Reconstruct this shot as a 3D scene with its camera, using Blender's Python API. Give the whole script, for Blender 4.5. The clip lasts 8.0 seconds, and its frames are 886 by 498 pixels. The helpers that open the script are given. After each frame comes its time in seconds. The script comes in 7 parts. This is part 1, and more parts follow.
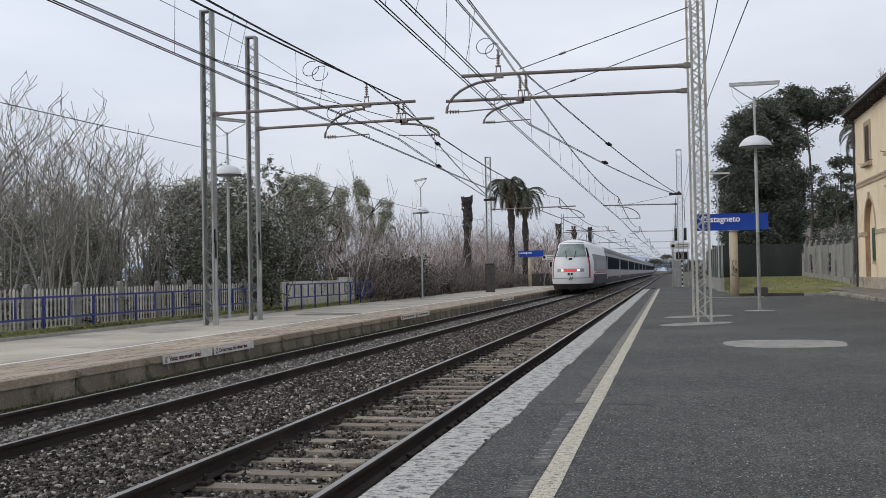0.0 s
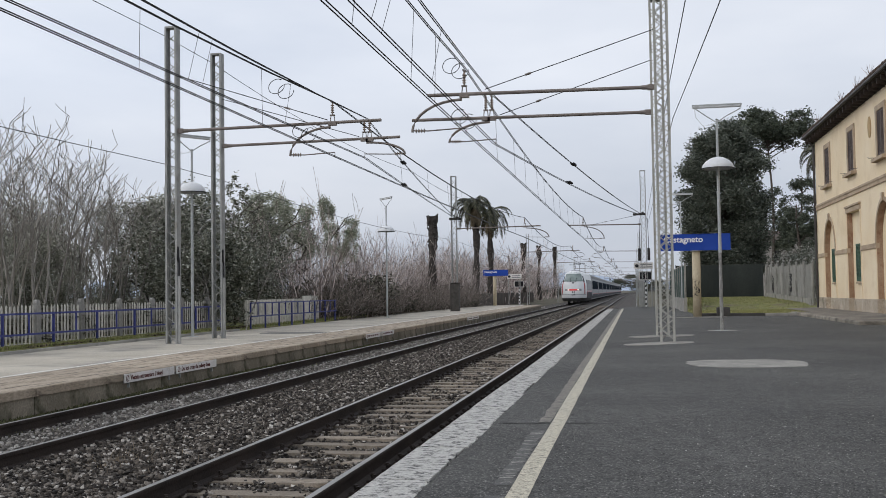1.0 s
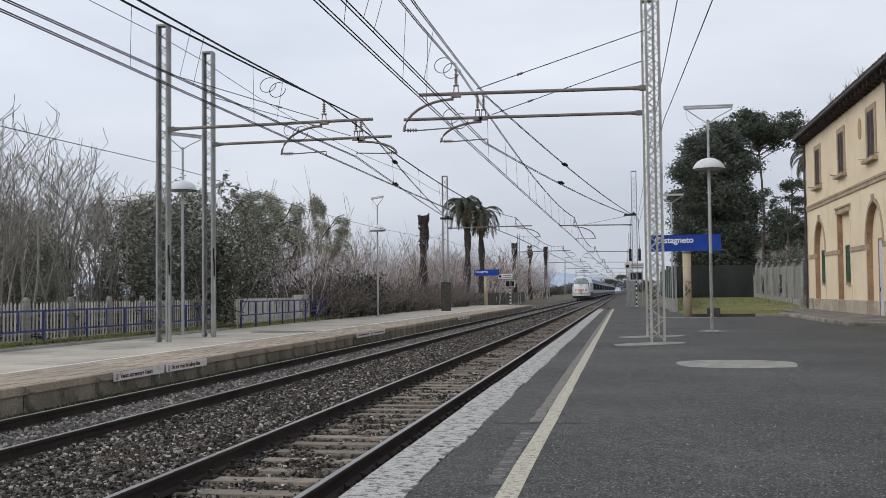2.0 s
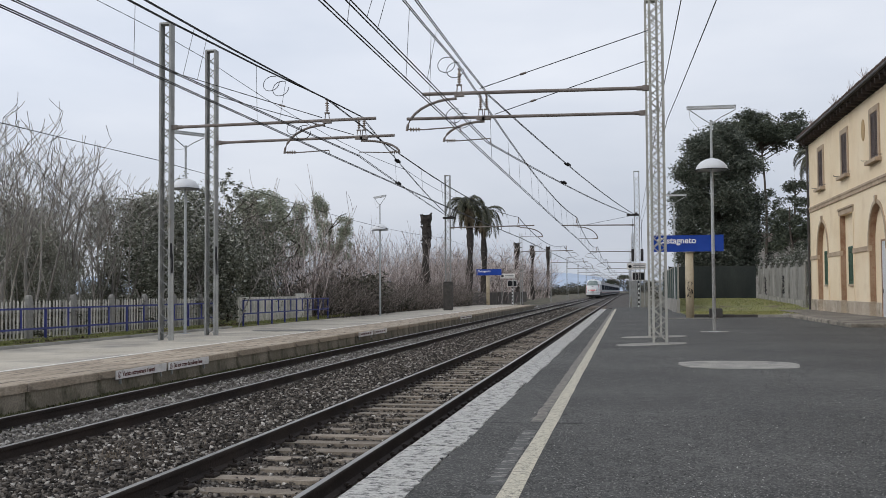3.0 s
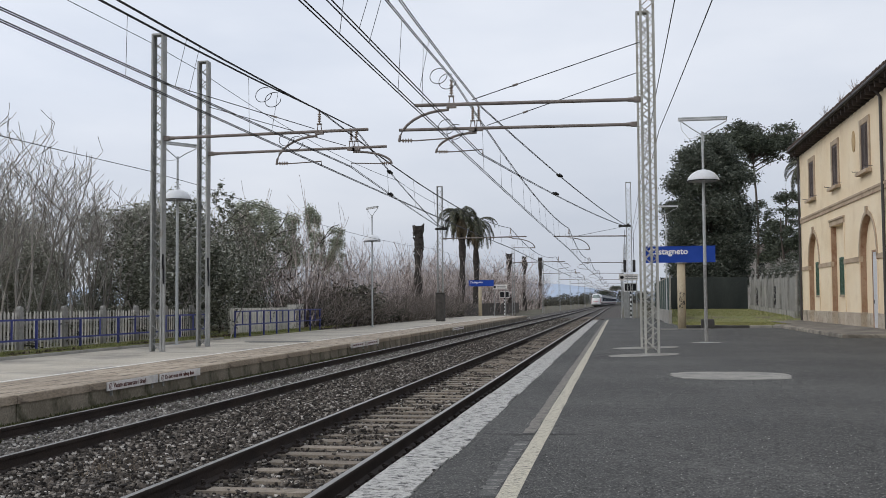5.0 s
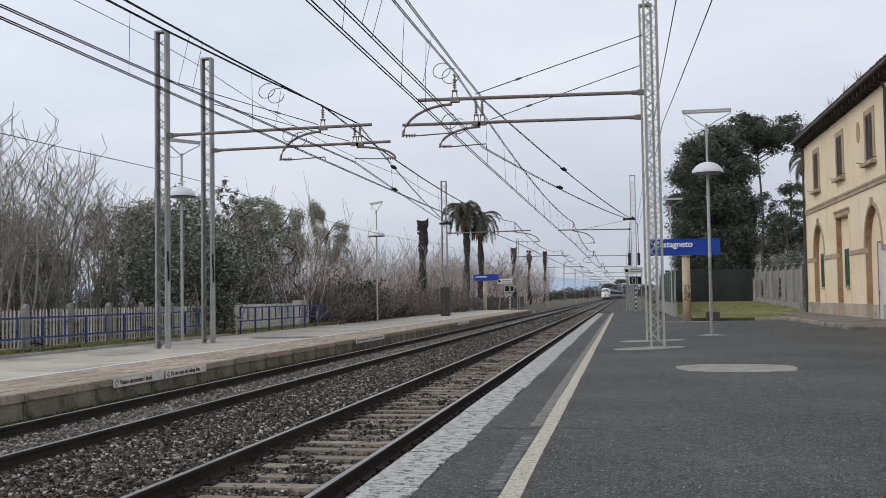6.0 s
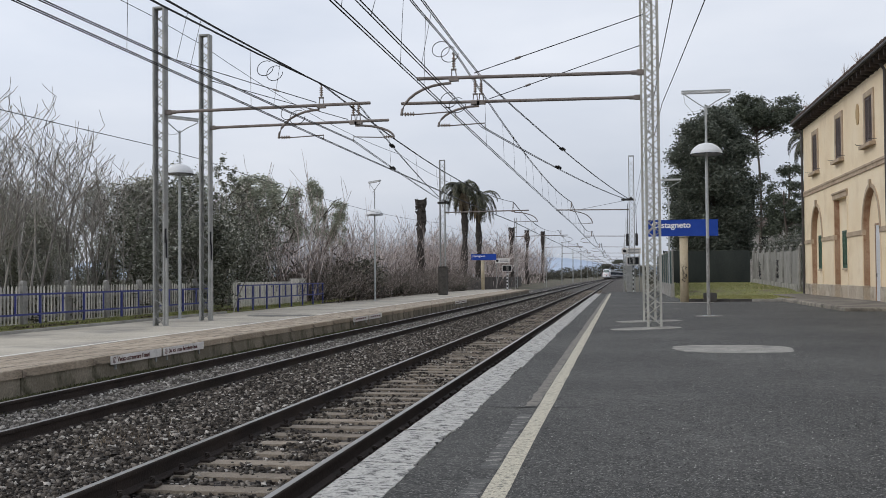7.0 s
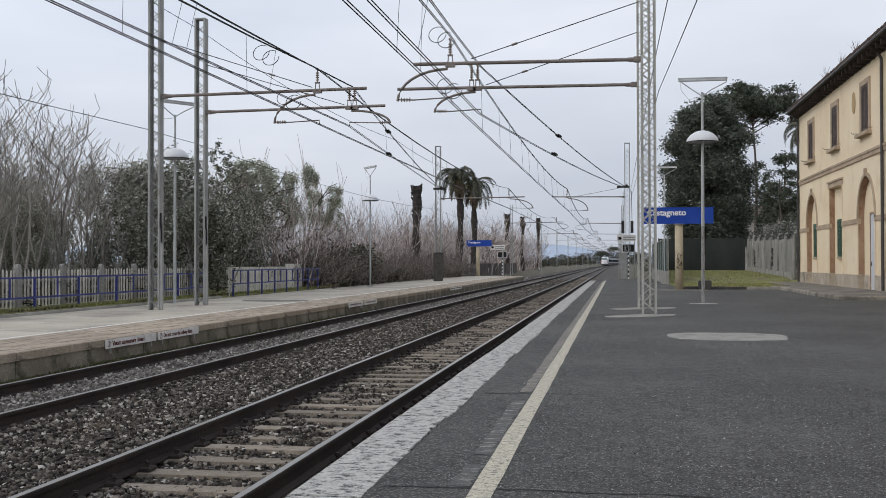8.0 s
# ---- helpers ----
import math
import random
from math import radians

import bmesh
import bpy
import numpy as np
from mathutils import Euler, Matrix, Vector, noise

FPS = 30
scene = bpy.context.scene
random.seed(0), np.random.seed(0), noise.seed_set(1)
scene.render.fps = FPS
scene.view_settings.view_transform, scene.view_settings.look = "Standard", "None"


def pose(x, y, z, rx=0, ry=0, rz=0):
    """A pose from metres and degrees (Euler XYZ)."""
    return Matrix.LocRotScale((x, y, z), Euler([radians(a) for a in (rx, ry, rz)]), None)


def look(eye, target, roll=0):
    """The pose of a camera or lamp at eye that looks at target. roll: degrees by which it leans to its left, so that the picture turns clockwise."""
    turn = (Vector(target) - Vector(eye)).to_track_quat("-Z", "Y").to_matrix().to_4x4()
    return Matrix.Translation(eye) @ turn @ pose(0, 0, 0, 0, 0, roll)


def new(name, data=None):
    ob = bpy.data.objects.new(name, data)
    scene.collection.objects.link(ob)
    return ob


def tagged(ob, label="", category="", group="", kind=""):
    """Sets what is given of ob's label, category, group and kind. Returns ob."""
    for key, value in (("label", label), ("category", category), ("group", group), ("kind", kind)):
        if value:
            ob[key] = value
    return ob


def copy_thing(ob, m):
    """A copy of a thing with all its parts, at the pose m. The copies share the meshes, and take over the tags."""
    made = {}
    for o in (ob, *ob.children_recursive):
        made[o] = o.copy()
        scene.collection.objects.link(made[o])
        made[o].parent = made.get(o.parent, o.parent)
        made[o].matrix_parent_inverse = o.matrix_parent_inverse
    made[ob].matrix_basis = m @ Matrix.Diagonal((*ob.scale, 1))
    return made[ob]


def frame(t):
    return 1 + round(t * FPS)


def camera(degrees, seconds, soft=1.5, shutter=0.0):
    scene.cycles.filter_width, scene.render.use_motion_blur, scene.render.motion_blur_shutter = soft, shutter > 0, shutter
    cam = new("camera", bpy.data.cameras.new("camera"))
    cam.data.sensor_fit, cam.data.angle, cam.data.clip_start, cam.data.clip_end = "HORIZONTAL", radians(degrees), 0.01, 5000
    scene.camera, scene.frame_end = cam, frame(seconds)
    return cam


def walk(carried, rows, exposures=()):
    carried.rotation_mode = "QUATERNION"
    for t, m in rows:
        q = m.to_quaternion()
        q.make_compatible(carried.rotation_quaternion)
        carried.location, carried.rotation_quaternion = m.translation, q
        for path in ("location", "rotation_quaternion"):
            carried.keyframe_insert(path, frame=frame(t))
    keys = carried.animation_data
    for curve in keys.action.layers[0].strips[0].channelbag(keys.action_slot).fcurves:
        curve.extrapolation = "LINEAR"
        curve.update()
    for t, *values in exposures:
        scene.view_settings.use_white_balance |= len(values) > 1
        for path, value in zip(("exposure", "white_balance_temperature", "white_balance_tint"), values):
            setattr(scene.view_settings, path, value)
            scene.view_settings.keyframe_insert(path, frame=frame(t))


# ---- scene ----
cam = camera(45.67, 8.0, soft=0.45)
EYE = (0.0, 0.0, 1.26)
TURNS = [
    # seconds, yaw, pitch, roll
    (0.0, 12.159, 1.392, 1.103), (0.5, 11.360, 1.771, 0.987), (1.0, 10.253, 2.388, 0.860),
    (1.5, 9.769, 2.377, 0.770), (3.0, 9.881, 2.325, 0.370), (3.5, 9.595, 2.352, 0.382),
    (4.0, 9.449, 2.376, 0.354), (4.5, 9.402, 2.431, 0.330), (5.0, 9.459, 2.921, 0.404),
    (6.5, 9.782, 2.189, 0.988), (7.0, 9.599, 1.499, 0.473), (7.5, 9.209, 0.910, 0.138),
    (8.0, 9.342, 0.743, 0.121),
]
walk(cam, [(t, pose(*EYE, 90 + p, r, w)) for t, w, p, r in TURNS])

# ---- world and sun: a bright overcast winter sky ----
SUN_HEIGHT, SUN_TURN = 32.0, 235.0
world = bpy.data.worlds.new("overcast_sky")
scene.world = world
world.use_nodes = True
wn, wl = world.node_tree.nodes, world.node_tree.links
wn.clear()
w_out = wn.new("ShaderNodeOutputWorld")
w_bg = wn.new("ShaderNodeBackground")
w_sky = wn.new("ShaderNodeTexSky")
w_sky.sky_type = "NISHITA"
w_sky.sun_disc = False
w_sky.sun_elevation, w_sky.sun_rotation = radians(SUN_HEIGHT), radians(SUN_TURN)
w_sky.dust_density = 4.0
w_co = wn.new("ShaderNodeTexCoord")
w_map = wn.new("ShaderNodeMapping")
w_map.inputs["Scale"].default_value = (1.0, 1.0, 3.2)
w_noise = wn.new("ShaderNodeTexNoise")
w_noise.inputs["Scale"].default_value = 2.3
w_noise.inputs["Detail"].default_value = 5.0
w_noise.inputs["Roughness"].default_value = 0.5
w_ramp = wn.new("ShaderNodeValToRGB")
w_ramp.color_ramp.elements[0].position, w_ramp.color_ramp.elements[0].color = 0.30, (5.7, 6.25, 7.3, 1)
w_ramp.color_ramp.elements[1].position, w_ramp.color_ramp.elements[1].color = 0.70, (7.7, 8.05, 8.8, 1)
w_mix = wn.new("ShaderNodeMix")
w_mix.data_type = "RGBA"
w_mix.inputs["Factor"].default_value = 0.93
wl.new(w_co.outputs["Generated"], w_map.inputs["Vector"])
wl.new(w_map.outputs["Vector"], w_noise.inputs["Vector"])
wl.new(w_noise.outputs["Fac"], w_ramp.inputs["Fac"])
wl.new(w_sky.outputs["Color"], w_mix.inputs["A"])
wl.new(w_ramp.outputs["Color"], w_mix.inputs["B"])
w_sep = wn.new("ShaderNodeSeparateXYZ")
wl.new(w_co.outputs["Generated"], w_sep.inputs["Vector"])
w_low = wn.new("ShaderNodeMapRange")
w_low.inputs["From Min"].default_value, w_low.inputs["From Max"].default_value = 0.0, 0.20
w_low.inputs["To Min"].default_value, w_low.inputs["To Max"].default_value = 0.78, 1.0
wl.new(w_sep.outputs["Z"], w_low.inputs["Value"])
w_dim = wn.new("ShaderNodeHueSaturation")
w_dot = wn.new("ShaderNodeVectorMath")
w_dot.operation = "DOT_PRODUCT"
w_dot.inputs[1].default_value = (math.sin(radians(SUN_TURN)), math.cos(radians(SUN_TURN)), 0.0)
wl.new(w_co.outputs["Generated"], w_dot.inputs[0])
w_side = wn.new("ShaderNodeMapRange")
w_side.inputs["From Min"].default_value, w_side.inputs["From Max"].default_value = -1.0, 1.0
w_side.inputs["To Min"].default_value, w_side.inputs["To Max"].default_value = 0.86, 1.16
wl.new(w_dot.outputs["Value"], w_side.inputs["Value"])
w_both = wn.new("ShaderNodeMath")
w_both.operation = "MULTIPLY"
wl.new(w_low.outputs["Result"], w_both.inputs[0])
wl.new(w_side.outputs["Result"], w_both.inputs[1])
wl.new(w_both.outputs["Value"], w_dim.inputs["Value"])
wl.new(w_mix.outputs["Result"], w_dim.inputs["Color"])
wl.new(w_dim.outputs["Color"], w_bg.inputs["Color"])
w_bg.inputs["Strength"].default_value = 0.1
wl.new(w_bg.outputs["Background"], w_out.inputs["Surface"])

sun = new("sun", bpy.data.lights.new("sun", "SUN"))
sun.data.energy, sun.data.angle, sun.data.color = 0.7, radians(30), (1.0, 0.96, 0.9)
a, e = radians(SUN_TURN), radians(SUN_HEIGHT)
sun.matrix_world = look((math.sin(a) * math.cos(e) * 80, math.cos(a) * math.cos(e) * 80, math.sin(e) * 80), (0, 0, 0))
scene.view_settings.exposure = 0.26


# ---- materials ----
def mat(name, c1, c2, scale=3.0, rough=0.8, metal=0.0, bump=0.15, fine=60.0, grain=0.25, spec=0.22, vary=0.0,
        stretch=(1, 1, 1), stain=None, stain_at=(0.55, 0.7), stain_scale=1.2):
    """Two tones by a broad noise, a fine grain over it, optional stains, and a fine relief."""
    m = bpy.data.materials.new(name)
    m.use_nodes = True
    n, l = m.node_tree.nodes, m.node_tree.links
    b = n["Principled BSDF"]
    co = n.new("ShaderNodeTexCoord")
    mp = n.new("ShaderNodeMapping")
    mp.inputs["Scale"].default_value = stretch
    l.new(co.outputs["Object"], mp.inputs["Vector"])
    big = n.new("ShaderNodeTexNoise")
    big.inputs["Scale"].default_value, big.inputs["Detail"].default_value = scale, 5.0
    small = n.new("ShaderNodeTexNoise")
    small.inputs["Scale"].default_value, small.inputs["Detail"].default_value = fine, 3.0
    l.new(mp.outputs["Vector"], big.inputs["Vector"])
    l.new(mp.outputs["Vector"], small.inputs["Vector"])
    ramp = n.new("ShaderNodeValToRGB")
    ramp.color_ramp.elements[0].position, ramp.color_ramp.elements[0].color = 0.32, (*c1, 1)
    ramp.color_ramp.elements[1].position, ramp.color_ramp.elements[1].color = 0.68, (*c2, 1)
    l.new(big.outputs["Fac"], ramp.inputs["Fac"])
    rng = n.new("ShaderNodeMapRange")
    rng.inputs["From Min"].default_value, rng.inputs["From Max"].default_value = 0.3, 0.7
    rng.inputs["To Min"].default_value, rng.inputs["To Max"].default_value = 1 - grain, 1 + grain
    l.new(small.outputs["Fac"], rng.inputs["Value"])
    hsv = n.new("ShaderNodeHueSaturation")
    l.new(ramp.outputs["Color"], hsv.inputs["Color"])
    l.new(rng.outputs["Result"], hsv.inputs["Value"])
    col = hsv.outputs["Color"]
    if vary:
        info = n.new("ShaderNodeObjectInfo")
        r2 = n.new("ShaderNodeMapRange")
        r2.inputs["To Min"].default_value, r2.inputs["To Max"].default_value = 1 - vary, 1 + vary
        l.new(info.outputs["Random"], r2.inputs["Value"])
        h2 = n.new("ShaderNodeHueSaturation")
        l.new(col, h2.inputs["Color"])
        l.new(r2.outputs["Result"], h2.inputs["Value"])
        col = h2.outputs["Color"]
    if stain:
        sn = n.new("ShaderNodeTexNoise")
        sn.inputs["Scale"].default_value, sn.inputs["Detail"].default_value = stain_scale, 6.0
        sn.inputs["Roughness"].default_value = 0.65
        l.new(mp.outputs["Vector"], sn.inputs["Vector"])
        sr = n.new("ShaderNodeMapRange")
        sr.inputs["From Min"].default_value, sr.inputs["From Max"].default_value = stain_at
        l.new(sn.outputs["Fac"], sr.inputs["Value"])
        mx = n.new("ShaderNodeMix")
        mx.data_type = "RGBA"
        l.new(sr.outputs["Result"], mx.inputs["Factor"])
        l.new(col, mx.inputs["A"])
        mx.inputs["B"].default_value = (*stain, 1)
        col = mx.outputs["Result"]
    l.new(col, b.inputs["Base Color"])
    b.inputs["Roughness"].default_value, b.inputs["Metallic"].default_value = rough, metal
    b.inputs["Specular IOR Level"].default_value = spec
    if bump:
        bp = n.new("ShaderNodeBump")
        bp.inputs["Strength"].default_value, bp.inputs["Distance"].default_value = bump, 0.02
        l.new(small.outputs["Fac"], bp.inputs["Height"])
        l.new(bp.outputs["Normal"], b.inputs["Normal"])
    return m


def island_mat(name, stops, rough=0.85, spec=0.3, through_light=0.0):
    """Each loose piece of a joined mesh takes its own tone from the stops."""
    m = bpy.data.materials.new(name)
    m.use_nodes = True
    n, l = m.node_tree.nodes, m.node_tree.links
    b = n["Principled BSDF"]
    geo = n.new("ShaderNodeNewGeometry")
    ramp = n.new("ShaderNodeValToRGB")
    while len(ramp.color_ramp.elements) < len(stops):
        ramp.color_ramp.elements.new(0.5)
    for el, (at, c) in zip(ramp.color_ramp.elements, stops):
        el.position, el.color = at, (*c, 1)
    l.new(geo.outputs["Random Per Island"], ramp.inputs["Fac"])
    co = n.new("ShaderNodeTexCoord")
    ns = n.new("ShaderNodeTexNoise")
    ns.inputs["Scale"].default_value = 45.0
    l.new(co.outputs["Object"], ns.inputs["Vector"])
    rng = n.new("ShaderNodeMapRange")
    rng.inputs["From Min"].default_value, rng.inputs["From Max"].default_value = 0.3, 0.7
    rng.inputs["To Min"].default_value, rng.inputs["To Max"].default_value = 0.75, 1.25
    l.new(ns.outputs["Fac"], rng.inputs["Value"])
    hsv = n.new("ShaderNodeHueSaturation")
    l.new(ramp.outputs["Color"], hsv.inputs["Color"])
    l.new(rng.outputs["Result"], hsv.inputs["Value"])
    l.new(hsv.outputs["Color"], b.inputs["Base Color"])
    b.inputs["Roughness"].default_value = rough
    b.inputs["Specular IOR Level"].default_value = spec
    if through_light:
        tr = n.new("ShaderNodeBsdfTranslucent")
        l.new(hsv.outputs["Color"], tr.inputs["Color"])
        mix = n.new("ShaderNodeMixShader")
        mix.inputs["Fac"].default_value = through_light
        out = n["Material Output"]
        l.new(b.outputs["BSDF"], mix.inputs[1])
        l.new(tr.outputs["BSDF"], mix.inputs[2])
        l.new(mix.outputs["Shader"], out.inputs["Surface"])
    return m


def worn_paint(name, paint, under, cover=(0.42, 0.52), scale=9.0, stretch=(1, 1, 1), fine=70.0, rough=0.75):
    """Paint worn through to what lies under it."""
    m = bpy.data.materials.new(name)
    m.use_nodes = True
    n, l = m.node_tree.nodes, m.node_tree.links
    b = n["Principled BSDF"]
    co = n.new("ShaderNodeTexCoord")
    mp = n.new("ShaderNodeMapping")
    mp.inputs["Scale"].default_value = stretch
    l.new(co.outputs["Object"], mp.inputs["Vector"])
    a1 = n.new("ShaderNodeTexNoise")
    a1.inputs["Scale"].default_value, a1.inputs["Detail"].default_value, a1.inputs["Roughness"].default_value = scale, 12.0, 0.82
    l.new(mp.outputs["Vector"], a1.inputs["Vector"])
    r = n.new("ShaderNodeMapRange")
    r.inputs["From Min"].default_value, r.inputs["From Max"].default_value = cover
    l.new(a1.outputs["Fac"], r.inputs["Value"])
    a2 = n.new("ShaderNodeTexNoise")
    a2.inputs["Scale"].default_value = fine
    l.new(co.outputs["Object"], a2.inputs["Vector"])
    g = n.new("ShaderNodeMapRange")
    g.inputs["From Min"].default_value, g.inputs["From Max"].default_value = 0.3, 0.7
    g.inputs["To Min"].default_value, g.inputs["To Max"].default_value = 0.7, 1.2
    l.new(a2.outputs["Fac"], g.inputs["Value"])
    mx = n.new("ShaderNodeMix")
    mx.data_type = "RGBA"
    mx.inputs["A"].default_value, mx.inputs["B"].default_value = (*under, 1), (*paint, 1)
    l.new(r.outputs["Result"], mx.inputs["Factor"])
    hsv = n.new("ShaderNodeHueSaturation")
    l.new(mx.outputs["Result"], hsv.inputs["Color"])
    l.new(g.outputs["Result"], hsv.inputs["Value"])
    l.new(hsv.outputs["Color"], b.inputs["Base Color"])
    b.inputs["Roughness"].default_value = rough
    bp = n.new("ShaderNodeBump")
    bp.inputs["Strength"].default_value, bp.inputs["Distance"].default_value = 0.4, 0.01
    l.new(a1.outputs["Fac"], bp.inputs["Height"])
    l.new(bp.outputs["Normal"], b.inputs["Normal"])
    return m


def asphalt_mat():
    """Old dark asphalt: grains of stone in a dark binder, broad worn and damp areas, dark blotches."""
    m = mat("old_asphalt", (0.028, 0.0275, 0.0255), (0.072, 0.070, 0.065), scale=0.35, rough=0.8, bump=0.0, fine=95.0, grain=0.1, spec=0.28,
            stain=(0.034, 0.034, 0.033), stain_at=(0.56, 0.66), stain_scale=0.25)
    n, l = m.node_tree.nodes, m.node_tree.links
    b = n["Principled BSDF"]
    base = b.inputs["Base Color"].links[0].from_socket
    co = n.new("ShaderNodeTexCoord")
    mp = n.new("ShaderNodeMapping")
    mp.inputs["Rotation"].default_value = (0.61, 0.43, 0.52)
    l.new(co.outputs["Object"], mp.inputs["Vector"])

    def noise(scale, detail, roughness, lo, hi, to_lo, to_hi):
        t = n.new("ShaderNodeTexNoise")
        t.inputs["Scale"].default_value, t.inputs["Detail"].default_value, t.inputs["Roughness"].default_value = scale, detail, roughness
        l.new(mp.outputs["Vector"], t.inputs["Vector"])
        r = n.new("ShaderNodeMapRange")
        r.inputs["From Min"].default_value, r.inputs["From Max"].default_value = lo, hi
        r.inputs["To Min"].default_value, r.inputs["To Max"].default_value = to_lo, to_hi
        l.new(t.outputs["Fac"], r.inputs["Value"])
        return t, r.outputs["Result"]

    grain_tex, grain = noise(7.0, 9.0, 0.88, 0.38, 0.62, 0.42, 1.7)
    hsv = n.new("ShaderNodeHueSaturation")
    l.new(base, hsv.inputs["Color"])
    l.new(grain, hsv.inputs["Value"])
    col = hsv.outputs["Color"]
    # pale stone grains, then dark oily spots
    for (scale, detail, rough, lo, hi), colour, most in (((30.0, 3.0, 0.75, 0.54, 0.64), (0.14, 0.137, 0.125), 0.7), ((58.0, 2.0, 0.6, 0.56, 0.66), (0.27, 0.26, 0.24), 0.8), ((36.0, 3.0, 0.7, 0.46, 0.36), (0.012, 0.012, 0.011), 0.6), ((2.6, 7.0, 0.75, 0.62, 0.74), (0.022, 0.022, 0.02), 0.6)):
        t, fac = noise(scale, detail, rough, lo, hi, 0.0, most)
        mx = n.new("ShaderNodeMix")
        mx.data_type = "RGBA"
        l.new(fac, mx.inputs["Factor"])
        l.new(col, mx.inputs["A"])
        mx.inputs["B"].default_value = (*colour, 1)
        col = mx.outputs["Result"]
    l.new(col, b.inputs["Base Color"])
    bp = n.new("ShaderNodeBump")
    bp.inputs["Strength"].default_value, bp.inputs["Distance"].default_value = 0.5, 0.012
    l.new(grain_tex.outputs["Fac"], bp.inputs["Height"])
    l.new(bp.outputs["Normal"], b.inputs["Normal"])
    return m


def glow_mat(name, color, strength):
    m = bpy.data.materials.new(name)
    m.use_nodes = True
    b = m.node_tree.nodes["Principled BSDF"]
    b.inputs["Base Color"].default_value = (*color, 1)
    b.inputs["Emission Color"].default_value = (*color, 1)
    b.inputs["Emission Strength"].default_value = strength
    return m


ASPHALT = asphalt_mat()
CONCRETE = mat("weathered_concrete", (0.24, 0.23, 0.21), (0.36, 0.35, 0.32), scale=1.6, fine=40, stain=(0.12, 0.12, 0.10), stain_at=(0.55, 0.75))
PALE_CONCRETE = mat("pale_concrete_patch", (0.235, 0.225, 0.20), (0.34, 0.325, 0.29), scale=2.5, fine=60, stain=(0.16, 0.16, 0.155), stain_at=(0.52, 0.7), stain_scale=3.0)
PLATFORM_PAVING = mat("worn_platform_paving", (0.40, 0.36, 0.295), (0.52, 0.475, 0.395), scale=0.5, fine=30, stain=(0.19, 0.18, 0.17), stain_at=(0.5, 0.75), stain_scale=0.4)
COPING = mat("brownish_coping_stone", (0.29, 0.235, 0.175), (0.43, 0.36, 0.28), scale=1.6, fine=35, vary=0.12, stretch=(2.4, 0.32, 1), stain=(0.09, 0.072, 0.055), stain_at=(0.53, 0.64), stain_scale=2.4)
MOSSY_WALL = mat("mossy_platform_wall", (0.15, 0.13, 0.098), (0.27, 0.235, 0.185), scale=0.9, fine=30, vary=0.18, stain=(0.062, 0.060, 0.036), stain_at=(0.48, 0.66), stain_scale=1.6)
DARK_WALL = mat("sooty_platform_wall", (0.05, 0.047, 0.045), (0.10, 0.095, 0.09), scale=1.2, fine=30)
WHITE_EDGE = worn_paint("worn_white_edge_paint", (0.47, 0.455, 0.42), (0.055, 0.052, 0.048), cover=(0.435, 0.50), scale=9.0, stretch=(1.0, 1.5, 1))
CREAM_LINE = worn_paint("worn_cream_line_paint", (0.53, 0.485, 0.375), (0.12, 0.11, 0.095), cover=(0.40, 0.50), scale=20.0)
GHOST_LINE = worn_paint("faded_old_line_paint", (0.31, 0.295, 0.26), (0.068, 0.066, 0.061), cover=(0.52, 0.57), scale=7.0, stretch=(0.7, 2.6, 1))
GHOST_FAR = worn_paint("faded_beige_line_paint", (0.25, 0.225, 0.185), (0.075, 0.07, 0.062), cover=(0.42, 0.56), scale=7.0, stretch=(0.8, 1.6, 1))
LEFT_LINE = worn_paint("worn_pale_line_paint", (0.74, 0.71, 0.65), (0.30, 0.28, 0.25), cover=(0.30, 0.46), scale=8.0)
RAIL_TOP = mat("polished_rail_head", (0.26, 0.24, 0.22), (0.36, 0.34, 0.315), scale=0.8, rough=0.32, metal=1.0, bump=0.03, fine=20, grain=0.08, stretch=(6, 0.3, 6))
RAIL_SIDE = mat("rusty_rail_side", (0.022, 0.017, 0.015), (0.042, 0.031, 0.026), scale=1.5, rough=0.8, bump=0.3, fine=50)
CLIP = mat("rusty_clip_iron", (0.025, 0.02, 0.018), (0.05, 0.038, 0.03), scale=6, rough=0.75)
SLEEPER = mat("weathered_sleeper_concrete", (0.19, 0.158, 0.122), (0.31, 0.265, 0.212), scale=2.2, fine=50, vary=0.18, stain=(0.13, 0.10, 0.075), stain_at=(0.5, 0.72), stain_scale=3.0)
STONE = island_mat("crushed_ballast_stone", [(0.0, (0.011, 0.009, 0.0075)), (0.38, (0.044, 0.0365, 0.030)), (0.72, (0.120, 0.102, 0.085)), (0.91, (0.26, 0.232, 0.20)), (1.0, (0.54, 0.505, 0.46))])
PALE_STONE = island_mat("paler_ballast_stone", [(0.0, (0.06, 0.054, 0.048)), (0.4, (0.145, 0.133, 0.118)), (0.8, (0.25, 0.232, 0.21)), (1.0, (0.45, 0.43, 0.395))])


